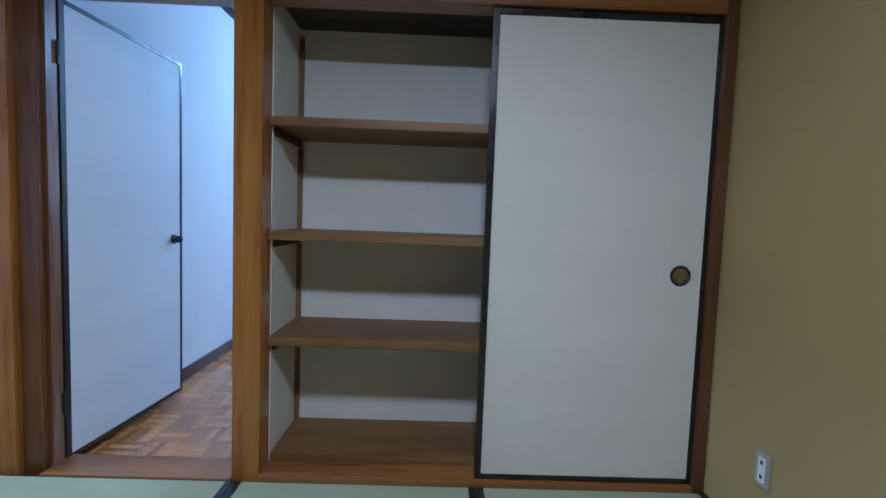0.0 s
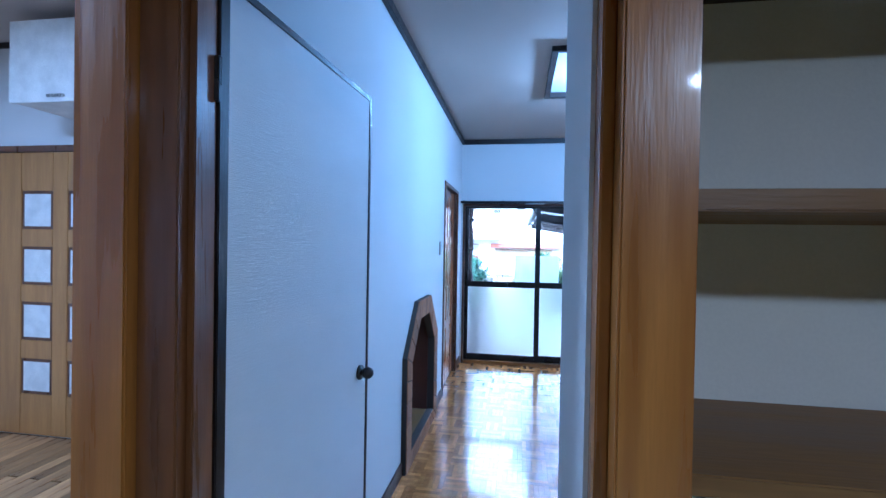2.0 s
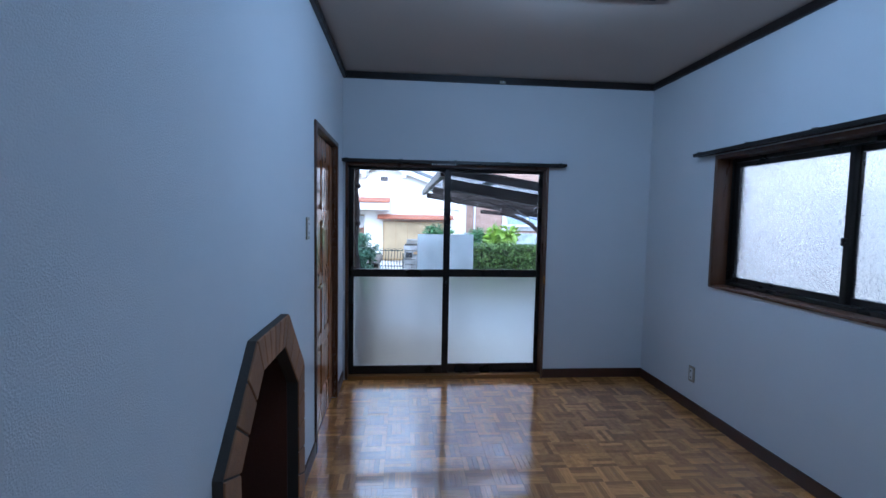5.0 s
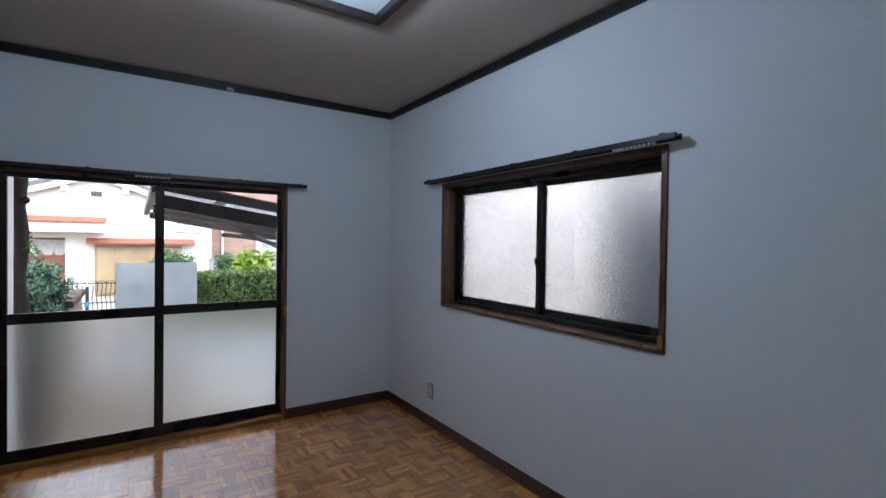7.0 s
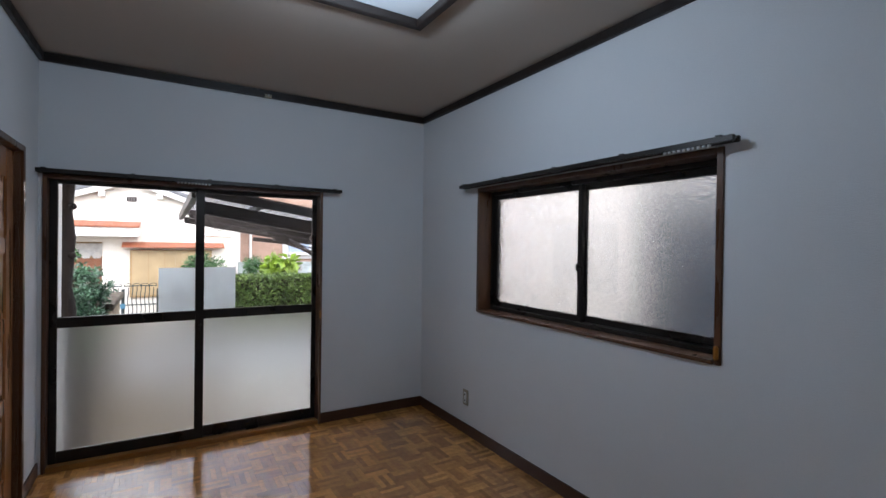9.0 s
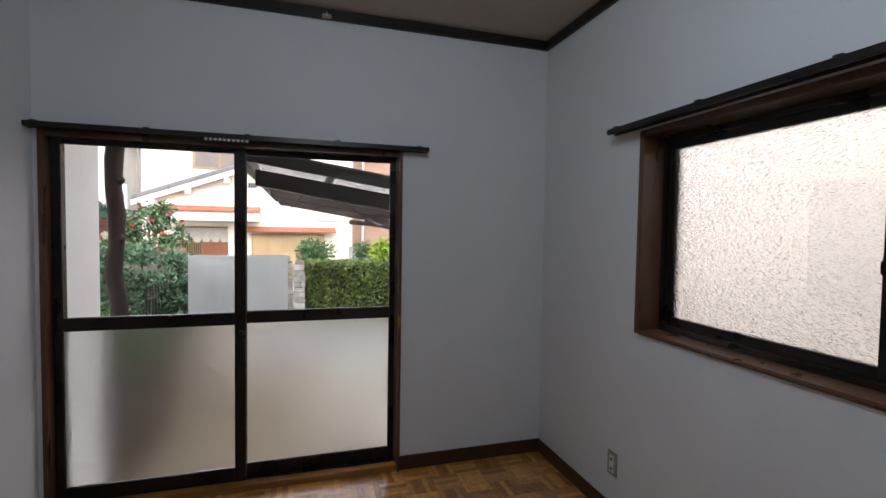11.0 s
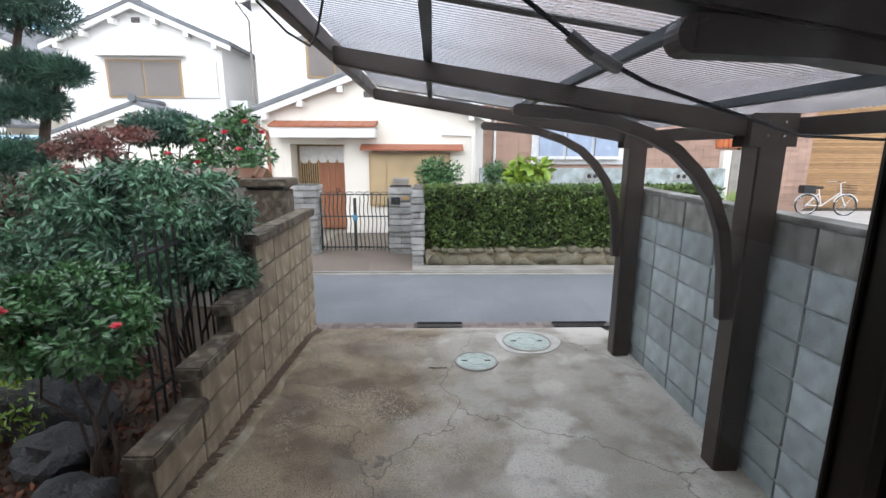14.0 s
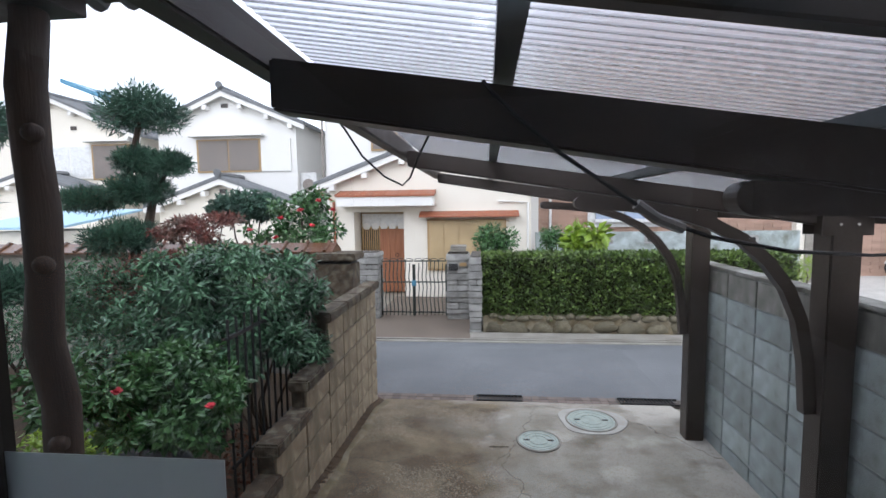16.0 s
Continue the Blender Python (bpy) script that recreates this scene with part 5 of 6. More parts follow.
for nm, c, r, n, mat, lab in (("topiary_bush", (-3.75, 13.0, 1.6), (0.5, 0.4, 0.21), 6000, M_PINE, "clipped round evergreen behind the garden wall"), ("azalea_bush", (-3.6, 10.6, 0.15), (0.75, 0.5, 0.42), 3200, M_NAND, "rounded dark green azalea bush"), ("azalea_bush", (-5.2, 10.8, 0.35), (0.9, 0.5, 0.5), 3000, M_NAND, "rounded dark green azalea bush"), ("azalea_bush", (-4.35, 11.0, 0.62), (0.62, 0.4, 0.42), 4200, M_NAND, "rounded dark green azalea bush"), ("azalea_bush", (-3.25, 11.3, 0.82), (0.5, 0.35, 0.36), 4200, M_LEAF, "dense evergreen bush before the garden wall"), ("grass_clump", (-3.2, 9.3, -0.25), (0.55, 0.4, 0.25), 1500, M_LIME, "yellow-green grassy clump in the garden"), ("azalea_bush", (-3.9, 11.2, 0.7), (0.6, 0.4, 0.35), 2400, M_REDL, "small maple bush with reddish leaves")):
    t = thing(nm, (c[0], c[1], -0.55), lab, "bush")
    stems("stem", t, (c[0], c[1], -0.6 if c[1] < 12.2 else GZ), [(c[0] + 0.2, c[1], c[2]), (c[0] - 0.2, c[1], c[2]), (c[0], c[1] + 0.1, c[2] + 0.1)], 0.025, n)
    leaves("foliage", mat, t, [(c, r), ((c[0] + r[0] * 0.5, c[1], c[2] - 0.05), (r[0] * 0.6, r[1] * 0.8, r[2] * 0.8)), ((c[0] - r[0] * 0.5, c[1], c[2] - 0.05), (r[0] * 0.6, r[1] * 0.8, r[2] * 0.85))], n, 0.07, n, shell=0.35, slim=0.35)
rng = np.random.default_rng(77)
lp = np.stack([rng.uniform(-3.6, -1.66, 4200), rng.uniform(7.6, 10.5, 4200), np.zeros(4200)], 1)
lp[:, 2] = [-0.545 + 0.10 * noise.noise((x * 0.8, y * 0.8, 3)) for x, y in lp[:, :2]]
lt = thing("leaf_litter", (-2.5, 9, -0.55), "fallen brown and red leaves on the soil", "leaves", kind="stuff")
leaf_mesh("litter", M_LITTER, lt, lp, np.tile([0.0, 0.0, 0.05], (4200, 1)), 0.055, rng, 0.6, 0.0)

# ---- house edge outside the window ----
slab("house_front", [(-9, -1.60, 6.80, 6.90, -0.8, 2.9), (-1.60, XR + 0.19, 6.801, 6.87, -0.9, -0.03), (XR + 0.19, 1.84, 6.80, 6.9, -0.8, 2.9)], M_STUW, "white stucco front of the house")
slab("shutter_box", [(-1.68, -1.57, 6.90, 7.36, -0.5, 2.3)], M_STUW, "white shutter box beside the window", "shutter box")
lo = thing("log_post", (-1.59, 7.7, -0.6), "rough weathered log post holding the eave", "post")
bm = bm_tube(bmesh.new(), [(-1.59 + 0.01 * math.sin(k * 1.9), 7.70, -0.7 + k * 0.2) for k in range(16)], 0.060, 12, 0.050)
for v in bm.verts:
    v.co += Vector((noise.noise(v.co * 6), noise.noise(v.co * 6 + Vector((9, 0, 0))), 0)) * 0.018
part("log", bm, M_LOG, lo, smooth=True)
for z in (0.78, 1.35, 1.75):
    bm = bmesh.new()
    bmesh.ops.create_icosphere(bm, subdivisions=2, radius=0.03, matrix=pose(-1.55, 7.66, z))
    part("knot", bm, M_LOG, lo, smooth=True)
ev = thing("eave", (-2.4, 7.6, 2.1), "dark wooden eave with scalloped tile ends", "eave")
box("beam", -4.0, -1.45, 7.62, 7.78, 2.12, 2.25, M_DARK, ev)
bm = bmesh.new()
for k in range(18):
    bm_tube(bm, [(-1.14 - k * 0.12, 6.9, 2.43), (-1.14 - k * 0.12, 7.9, 2.22)], 0.035, 8)
part("tile_end", bm, M_TILE, ev)
bm = bm_prism(bmesh.new(), [(6.9, 2.38), (7.88, 2.21), (7.88, 2.24), (6.9, 2.44)], "x", -4.0, -1.1)
part("roof_board", bm, M_DARK, ev)
bm = bm_prism(bmesh.new(), [(6.9, 2.43), (7.2, 2.39), (7.2, 2.44), (6.9, 2.49)], "x", -1.1, 2.0)
part("roof_board", bm, M_DARK, ev)

# ---- carport ----
cp = thing("carport", (1.74, 9.1, -0.68), "dark bronze cantilever carport with ribbed clear roof", "carport")


def under_z(x):
    return 1.76 - 0.152 * (x + 0.66)


for y in (7.31, 9.05, 10.75):
    box("post", 1.655, 1.815, y, y + 0.15, -0.72, 1.52, M_CPORT, cp, bevel=0.008)
    for yy in (y - 0.004, y + 0.15):
        box("bracket", 1.60, 1.86, yy, yy + 0.004, 1.34, 1.52, M_CPORT, cp, bevel=0)
    lo_z = 0.035 if y < 8 else 0.0
    bm = bm_prism(bmesh.new(), [(-0.66, under_z(-0.66) - lo_z), (1.60, under_z(1.60) - 0.02 - lo_z), (1.60, under_z(1.60) + 0.095 - lo_z / 2), (-0.66, under_z(-0.66) + 0.092 - lo_z / 2)], "y", y + 0.035, y + 0.115)
    bmesh.ops.bevel(bm, geom=list(bm.edges), offset=0.006, segments=2, affect="EDGES")
    part("beam", bm, M_CPORT, cp)
    arc = [(0.335, 1.533 - lo_z * 0.3), (0.59, 1.515), (0.83, 1.485), (1.06, 1.41), (1.23, 1.32), (1.37, 1.19), (1.48, 1.04), (1.555, 0.86), (1.60, 0.62), (1.625, 0.32)]
    up, dn = [], []
    for i, p in enumerate(arc):
        a, b = Vector(arc[max(i - 1, 0)]), Vector(arc[min(i + 1, len(arc) - 1)])
        d = (b - a).normalized()
        nrm = Vector((-d.y, d.x))
        up.append(tuple(Vector(p) + nrm * 0.034))
        dn.append(tuple(Vector(p) - nrm * 0.034))
    bm = bmesh.new()
    for i in range(len(arc) - 1):
        q = [up[i], up[i + 1], dn[i + 1], dn[i]]
        f = [bm.verts.new((u[0], y + 0.045, u[1])) for u in q]
        g = [bm.verts.new((u[0], y + 0.105, u[1])) for u in q]
        bm.faces.new(f), bm.faces.new(g[::-1])
        bm.faces.new((f[1], f[0], g[0], g[1])), bm.faces.new((f[3], f[2], g[2], g[3]))
        if i == 0:
            bm.faces.new((f[0], f[3], g[3], g[0]))
        if i == len(arc) - 2:
            bm.faces.new((f[2], f[1], g[1], g[2]))
    bmesh.ops.remove_doubles(bm, verts=bm.verts, dist=0.0005)
    tip = bm_cyl(bmesh.new(), pose(0.337, y + 0.1045, 1.533 - lo_z * 0.3, 90), 0.0345, 0.059, 20)
    part("brace_end", tip, M_CPORT, cp)
    part("curved_brace", bm, M_CPORT, cp)
    for k in range(4):
        part("bolt", bm_cyl(bmesh.new(), pose(1.69 + 0.09 * (k % 2), y - 0.004, 1.40 + 0.07 * (k // 2), 90), 0.008, 0.008, 8), M_CHROME, cp)
for x in (-0.16, 0.62, 1.42):
    z = under_z(x) + 0.094
    box("purlin", x - 0.022, x + 0.022, 6.98, 11.12, z, z + 0.045, M_PURL, cp, bevel=0.004)
box("side_fascia", -0.725, -0.668, 6.95, 11.15, 1.815, 1.905, M_CPORT, cp, bevel=0.006)
box("side_fascia", 1.90, 1.96, 6.95, 11.15, 1.40, 1.50, M_CPORT, cp, bevel=0.006)
bm = bm_prism(bmesh.new(), [(-0.70, under_z(-0.70) + 0.068), (1.90, under_z(1.90) + 0.068), (1.90, under_z(1.90) + 0.142), (-0.70, under_z(-0.70) + 0.142)], "y", 6.915, 6.949)
bmesh.ops.bevel(bm, geom=list(bm.edges), offset=0.004, segments=1, affect="EDGES")
part("front_fascia", bm, M_CPORT, cp)
for y in (6.97, 8.2, 9.9, 11.12):
    bm = bm_prism(bmesh.new(), [(-0.667, under_z(-0.667) + 0.142), (1.90, under_z(1.90) + 0.142), (1.90, under_z(1.90) + 0.156), (-0.667, under_z(-0.667) + 0.156)], "y", y - 0.02, y + 0.02)
    part("joint_bar", bm, M_CPORT, cp)
verts, faces = [], []
ny = 504
for j in range(ny + 1):
    y = 6.96 + 4.16 * j / ny
    w = 0.0021 * math.sin(2 * math.pi * j / 4.0 + 0.4)
    for x in (-0.667, 1.90):
        for t in (0.0, 0.002):
            verts.append((x, y, under_z(x) + 0.150 + w + t))
for j in range(ny):
    a, b = j * 4, j * 4 + 4
    faces += [(a, a + 2, b + 2, b), (a + 1, b + 1, b + 3, a + 3), (a, b, b + 1, a + 1), (a + 2, a + 3, b + 3, b + 2)]
me = bpy.data.meshes.new("roof_sheet")
me.from_pydata(verts, [], faces)
me.materials.append(M_POLY)
sheet_ob = under(new("roof_sheet", me), cp)
sheet_ob.visible_shadow = False
tagged(sheet_ob, "ribbed translucent polycarbonate sheet")
cab = thing("cable", (0.6, 8.5, 1.7), "black cable slung under the carport roof", "cable")
part("wire", bm_tube(bmesh.new(), [(-0.205, 7.338, 1.765), (-0.19, 7.333, 1.745), (-0.13, 7.33, 1.685), (-0.05, 7.325, 1.615), (0.05, 7.325, 1.545), (0.14, 7.33, 1.483), (0.28, 7.40, 1.44), (0.5, 7.5, 1.40), (0.9, 7.8, 1.36), (1.6, 8.1, 1.35), (2.6, 8.6, 1.36), (4.0, 9.2, 1.42)], 0.0048, 6), M_RUBBER, cab)
part("coupler", bm_tube(bmesh.new(), [(0.10, 7.33, 1.512), (0.14, 7.332, 1.483), (0.20, 7.36, 1.462)], 0.012, 8), M_ALU2, cab, "grey coupler")
part("wire", bm_tube(bmesh.new(), [(-0.62, 7.56, 1.79), (-0.585, 7.63, 1.73), (-0.55, 7.68, 1.66), (-0.50, 7.74, 1.605), (-0.454, 7.78, 1.581), (-0.42, 7.72, 1.60), (-0.38, 7.62, 1.65), (-0.34, 7.53, 1.69), (-0.30, 7.45, 1.74)], 0.003, 6), M_RUBBER, cab)
bm = bmesh.new()
bmesh.ops.create_uvsphere(bm, u_segments=14, v_segments=8, radius=1, matrix=pose(-0.625, 7.56, 1.775) @ Matrix.Diagonal((0.03, 0.06, 0.028, 1)))
part("junction", bm, M_ALU2, cab, "grey junction box", smooth=True)


# ---- across the road: hedge, stones, gate ----
hg = thing("hedge", (2.0, 15.2, -0.5), "clipped boxy green hedge above a stone footing", "hedge")
HX0, HX1, HY0, HY1, HZ0, HZ1 = -0.26, 5.2, 14.98, 15.6, -0.50, 0.63
# solid box, no twigs: its dark colour gives the shade in leaf gaps
box("core", HX0 + 0.05, HX1, HY0 + 0.06, HY1, HZ0 + 0.04, HZ1 - 0.06, M_CORE, hg, "dark box painted as the shade inside the hedge", bevel=0.03)
rng = np.random.default_rng(5)
n1, n2, n3 = 11000, 4000, 1200
hx = rng.uniform(HX0, HX1, n1)
low = np.array([0.07 * noise.noise((q * 2.6, 0, 9)) for q in hx])
pa = np.stack([hx, HY0 + rng.uniform(-0.09, 0.06, n1), HZ0 - 0.02 + low + (HZ1 - HZ0 - low + 0.02) * rng.uniform(0, 1, n1)], 1)
pb = np.stack([rng.uniform(HX0, HX1, n2), rng.uniform(HY0, HY1, n2), HZ1 + rng.uniform(-0.06, 0.02, n2)], 1)
pc = np.stack([HX0 + rng.uniform(-0.02, 0.05, n3), rng.uniform(HY0, HY1, n3), rng.uniform(HZ0, HZ1, n3)], 1)
dd = np.concatenate([np.tile([0.0, -1.0, 0.4], (n1, 1)), np.tile([0.0, -0.3, 1.0], (n2, 1)), np.tile([-1.0, 0.0, 0.4], (n3, 1))])
leaf_mesh("leaves", M_HEDGE, hg, np.concatenate([pa, pb, pc]), dd, 0.085, rng, 0.5, 0.0)

rw = thing("stone_footing", (2.4, 14.95, GZ), "low wall of rounded mossy stones under the hedge", "stone wall", kind="structure")
box("mortar", -0.27, 5.2, 14.89, 15.6, -0.9, -0.47, M_FILL, rw, bevel=0)
stone_meshes = []
for k in range(5):
    bm = bmesh.new()
    bmesh.ops.create_icosphere(bm, subdivisions=2, radius=1)
    for v in bm.verts:
        v.co *= 1 + 0.45 * noise.noise(v.co * 1.2 + Vector((k * 5.0, 0, 0)))
    m = mesh_of("stone", bm, M_ROCK)
    m.shade_smooth()
    stone_meshes.append(m)
rg = random.Random(8)
for row, (z, h) in enumerate(((-0.69, 0.15), (-0.50, 0.06))):
    x = -0.24 + row * 0.07
    while x < 5.1:
        w = rg.uniform(0.10, 0.27) * (1.0 if row == 0 else 0.6)
        piece("stone", stone_meshes[rg.randrange(5)], rw, (x + w, 14.90, z + rg.uniform(-0.02, 0.03)), Euler((rg.uniform(-0.3, 0.3), 0, rg.uniform(-0.3, 0.3))), (w * 1.02, 0.08, h * rg.uniform(0.7, 1.25)))
        x += 2 * w


def stone_pillar(x0, x1, y0, y1, z1, seed, label):
    t = thing("stone_pillar", ((x0 + x1) / 2, (y0 + y1) / 2, GZ), label, "pillar", group="stone pillars")
    rg = random.Random(seed)
    box("core", x0 + 0.03, x1 - 0.03, y0 + 0.03, y1 - 0.03, -0.9, z1 - 0.02, M_MORTAR, t, bevel=0)
    z = -0.83
    while z < z1 - 0.05:
        h = min(rg.uniform(0.10, 0.15), z1 - z)
        cut = rg.uniform(0.35, 0.65) if rg.random() < 0.4 else 1.0
        for a, b in ((0.0, cut), (cut, 1.0)):
            if b - a > 0.1:
                o = rg.uniform(-0.012, 0.015)
                part("stone", bm_box(bmesh.new(), x0 + (x1 - x0) * a + 0.004 - o * (a == 0), x0 + (x1 - x0) * b - 0.004 + o * (b == 1), y0 - o, y1 + o, z + 0.005, z + h - 0.005, 0.014), M_STONE, t)
        z += h
    return t


stone_pillar(-2.98, -2.47, 15.9, 16.4, 0.64, 1, "stacked split-stone pillar beside the iron gate")
p2 = stone_pillar(-1.04, -0.56, 15.9, 16.35, 0.62, 2, "stacked split-stone gate pillar with a letter slot")
box("letter_slot", -0.98, -0.80, 15.875, 15.885, 0.24, 0.38, M_IRON, p2, "dark letter slot")
box("name_plate", -0.76, -0.62, 15.875, 15.885, 0.33, 0.40, M_OAKF, p2, "ochre name plate")
p3 = stone_pillar(-0.53, -0.29, 14.78, 15.95, 0.66, 3, "split-stone flank wall at the hedge end")
for k in range(3):
    rf = thing("roof_tile", (-0.8, 16.1, 0.63), "pale roof tiles stacked on the pillar", "tile", group="stacked tiles")
    box("tile", -0.97 + 0.01 * k, -0.64 + 0.01 * k, 15.95, 16.2, 0.622 + k * 0.045, 0.662 + k * 0.045, M_KERB, rf, bevel=0.008)
gate = thing("iron_gate", (-1.75, 16.1, -0.8), "closed dark green double iron gate with wavy bars", "gate")
for x0, x1 in ((-2.45, -1.765), (-1.735, -1.06)):
    for z in (-0.70, -0.05, 0.40):
        box("rail", x0, x1, 16.09, 16.11, z, z + 0.025, M_GATE, gate)
    for k in range(9):
        x = x0 + (x1 - x0) * k / 8
        pts = [(x + (0.012 * math.sin(q * 1.5) if 0 < k < 8 else 0), 16.1, -0.76 + q * (1.22 - 0.03 * abs(k - 4)) / 10) for q in range(11)]
        part("bar", bm_tube(bmesh.new(), pts, 0.011 if 0 < k < 8 else 0.018, 6), M_GATE, gate)
    for k in range(4):
        a = x0 + (x1 - x0) * (k + 0.5) / 4
        part("loop", bm_tube(bmesh.new(), [(a + 0.08 * math.cos(q), 16.1, 0.42 + 0.05 * math.sin(q)) for q in (math.pi * w / 8 for w in range(9))], 0.008, 5), M_GATE, gate)
part("lock", bm_box(bmesh.new(), -1.80, -1.70, 16.07, 16.088, -0.12, 0.0, 0.006), M_BLUE, gate, "blue latch")


def shrub(name, c, r, n, mat, size, seed, label, slim=0.4, base=GZ):
    t = thing(name, (c[0], c[1], base), label, "bush")
    stems("stem", t, (c[0], c[1], base), [(c[0] + r[0] * 0.4, c[1], c[2]), (c[0] - r[0] * 0.4, c[1], c[2]), (c[0], c[1], c[2] + r[2] * 0.4)], 0.03, seed)
    rg = random.Random(seed)
    cl = [((c[0] + r[0] * rg.uniform(-0.55, 0.55), c[1] + r[1] * rg.uniform(-0.5, 0.5), c[2] + r[2] * rg.uniform(-0.5, 0.5)), (r[0] * 0.5, r[1] * 0.5, r[2] * 0.5)) for _ in range(7)]
    leaves("foliage", mat, t, cl, n, size, seed, shell=0.2, slim=slim)


shrub("garden_shrub", (-0.05, 17.0, 0.75), (0.62, 0.45, 0.5), 2400, M_LEAF, 0.10, 61, "loose green shrub behind the gate pillar")
shrub("lime_shrub", (2.0, 17.2, 0.72), (0.5, 0.4, 0.42), 420, M_LIME, 0.26, 62, "bright lime-green broad-leaved shrub above the hedge", 0.6)
shrub("garden_shrub", (1.3, 17.3, 0.72), (0.32, 0.3, 0.42), 1000, M_LEAF, 0.09, 63, "small green shrub behind the hedge")
shrub("garden_shrub", (7.3, 18.2, -0.1), (0.5, 0.4, 0.5), 1200, M_LIME, 0.10, 64, "yellowish grass clump beside the cream wall", 0.2)


# ---- houses across the road ----
def gable(parent, xc, half, y0, y1, z_eave, z_peak, over=0.25, out=0.35):
    """A gable roof with its ridge along y: two tiled slopes, pale barge boards, tile rolls, ridge and end tile."""
    sl = (z_peak - z_eave) / half
    for s in (-1, 1):
        e = (xc + s * (half + out), z_eave - sl * out)
        bm = bm_prism(bmesh.new(), [(xc, z_peak + 0.06), e, (e[0], e[1] + 0.09), (xc, z_peak + 0.15)], "y", y0 - over, y1)
        roof = part("roof", bm, M_TILE, parent, "grey tiled slope")
        bm = bm_prism(bmesh.new(), [(xc, z_peak - 0.10), (e[0], e[1] - 0.15), (e[0], e[1] - 0.003), (xc, z_peak + 0.057)], "y", y0 - over + 0.02, y0 - over + 0.09)
        part("barge_board", bm, M_STUW, parent, "white barge board")
        n = int((y1 - y0 + over) / 0.28)
        for k in range(n):
            y = y0 - over + 0.06 + k * 0.28
            part("tile_roll", bm_tube(bmesh.new(), [(xc, y, z_peak + 0.15), (e[0], y, e[1] + 0.09)], 0.04, 6), M_TILE, roof)
        for q in (0.25, 0.62, 0.95):
            x = xc + s * half * q
            z = z_peak - sl * half * q
            box("bracket", x - 0.07, x + 0.07, y0 - over + 0.03, y0, z - 0.27, z - 0.12, M_STUW, parent, "white purlin end")
    part("ridge", bm_tube(bmesh.new(), [(xc, y0 - over - 0.03, z_peak + 0.18), (xc, y1, z_peak + 0.18)], 0.09, 8), M_TILE, parent)
    part("ridge_end", bm_cyl(bmesh.new(), pose(xc, y0 - over - 0.02, z_peak + 0.24, 90), 0.11, 0.05, 14), M_TILE, parent)


def gable_wall(parent, xc, half, y0, y1, z0, z_eave, z_peak, mat):
    part("wall", bm_prism(bmesh.new(), [(xc - half, z0), (xc + half, z0), (xc + half, z_eave), (xc, z_peak), (xc - half, z_eave)], "y", y0, y1), mat, parent)


def shutters(parent, x0, x1, y, z0, z1, leafs, mat=None):
    """A window shut by louvred shutters in an ochre frame."""
    w = box("window", x0 - 0.05, x1 + 0.05, y - 0.05, y - 0.002, z0 - 0.05, z1 + 0.05, M_OAKF, parent, "ochre window frame")
    for k in range(leafs):
        a, b = x0 + (x1 - x0) * k / leafs + 0.02, x0 + (x1 - x0) * (k + 1) / leafs - 0.02
        box("shutter", a, b, y - 0.06, y - 0.051, z0, z1, mat or M_GSHUT, w, "grey-brown shutter")
        for q in range(int((z1 - z0) / 0.06)):
            box("slat", a + 0.01, b - 0.01, y - 0.07, y - 0.061, z0 + q * 0.06 + 0.008, z0 + q * 0.06 + 0.045, mat or M_GSHUT, w, bevel=0)
    box("hood", x0 - 0.2, x1 + 0.2, y - 0.3, y - 0.002, z1 + 0.12, z1 + 0.18, M_STUW, w, "pale hood")
    return w


def vent(parent, x, y, z):
    v = box("vent", x - 0.12, x + 0.12, y - 0.02, y - 0.002, z - 0.07, z + 0.07, M_GSHUT, parent, "small louvred vent")
    for q in range(4):
        box("slat", x - 0.11 + q * 0.06, x - 0.08 + q * 0.06, y - 0.03, y - 0.021, z - 0.06, z + 0.06, M_DARK, v, bevel=0)


h2 = thing("house", (-1.7, 18.5, GZ), "cream stucco house with tiled gable and copper canopies", "house")
FY = 18.5
gable_wall(h2, -1.72, 2.66, FY + 0.9, FY + 5, -0.9, 2.25, 3.18, M_STUC)
bm = bmesh.new()
for b in ((-4.38, -3.72, -0.9, 2.25), (-2.38, 0.94, -0.9, 2.25), (-3.72, -2.38, 1.45, 2.25)):
    bm_box(bm, b[0], b[1], FY, FY + 0.9, b[2], b[3])
bm_prism(bm, [(-4.38, 2.25), (0.94, 2.25), (-1.72, 3.18)], "y", FY, FY + 0.9)
part("front_wall", bm, M_STUC, h2, "cream stucco front with a porch recess")
gable(h2, -1.72, 2.66, FY, FY + 5, 2.25, 3.18)
vent(h2, -1.72, FY, 2.65)
en = box("entry", -3.70, -2.40, FY + 0.62, FY + 0.66, -0.8, 1.44, M_OAKF, h2, "wooden entry screen")
box("door", -3.16, -2.44, FY + 0.57, FY + 0.615, -0.78, 0.98, M_EDOOR, en, "red-brown boarded door")
for k in range(5):
    box("board", -3.15 + k * 0.142, -3.02 + k * 0.142, FY + 0.556, FY + 0.569, -0.76, 0.96, M_EDOOR, en)
part("pull", bm_tube(bmesh.new(), [(-2.68 + 0.05 * math.cos(q), FY + 0.55, 0.25 + 0.05 * math.sin(q)) for q in (2 * math.pi * w / 12 for w in range(13))], 0.01, 5), M_IRON, en, "round iron pull")
box("transom", -3.66, -2.44, FY + 0.60, FY + 0.618, 1.05, 1.40, M_WHITE, en, "pale curtained transom", bevel=0)
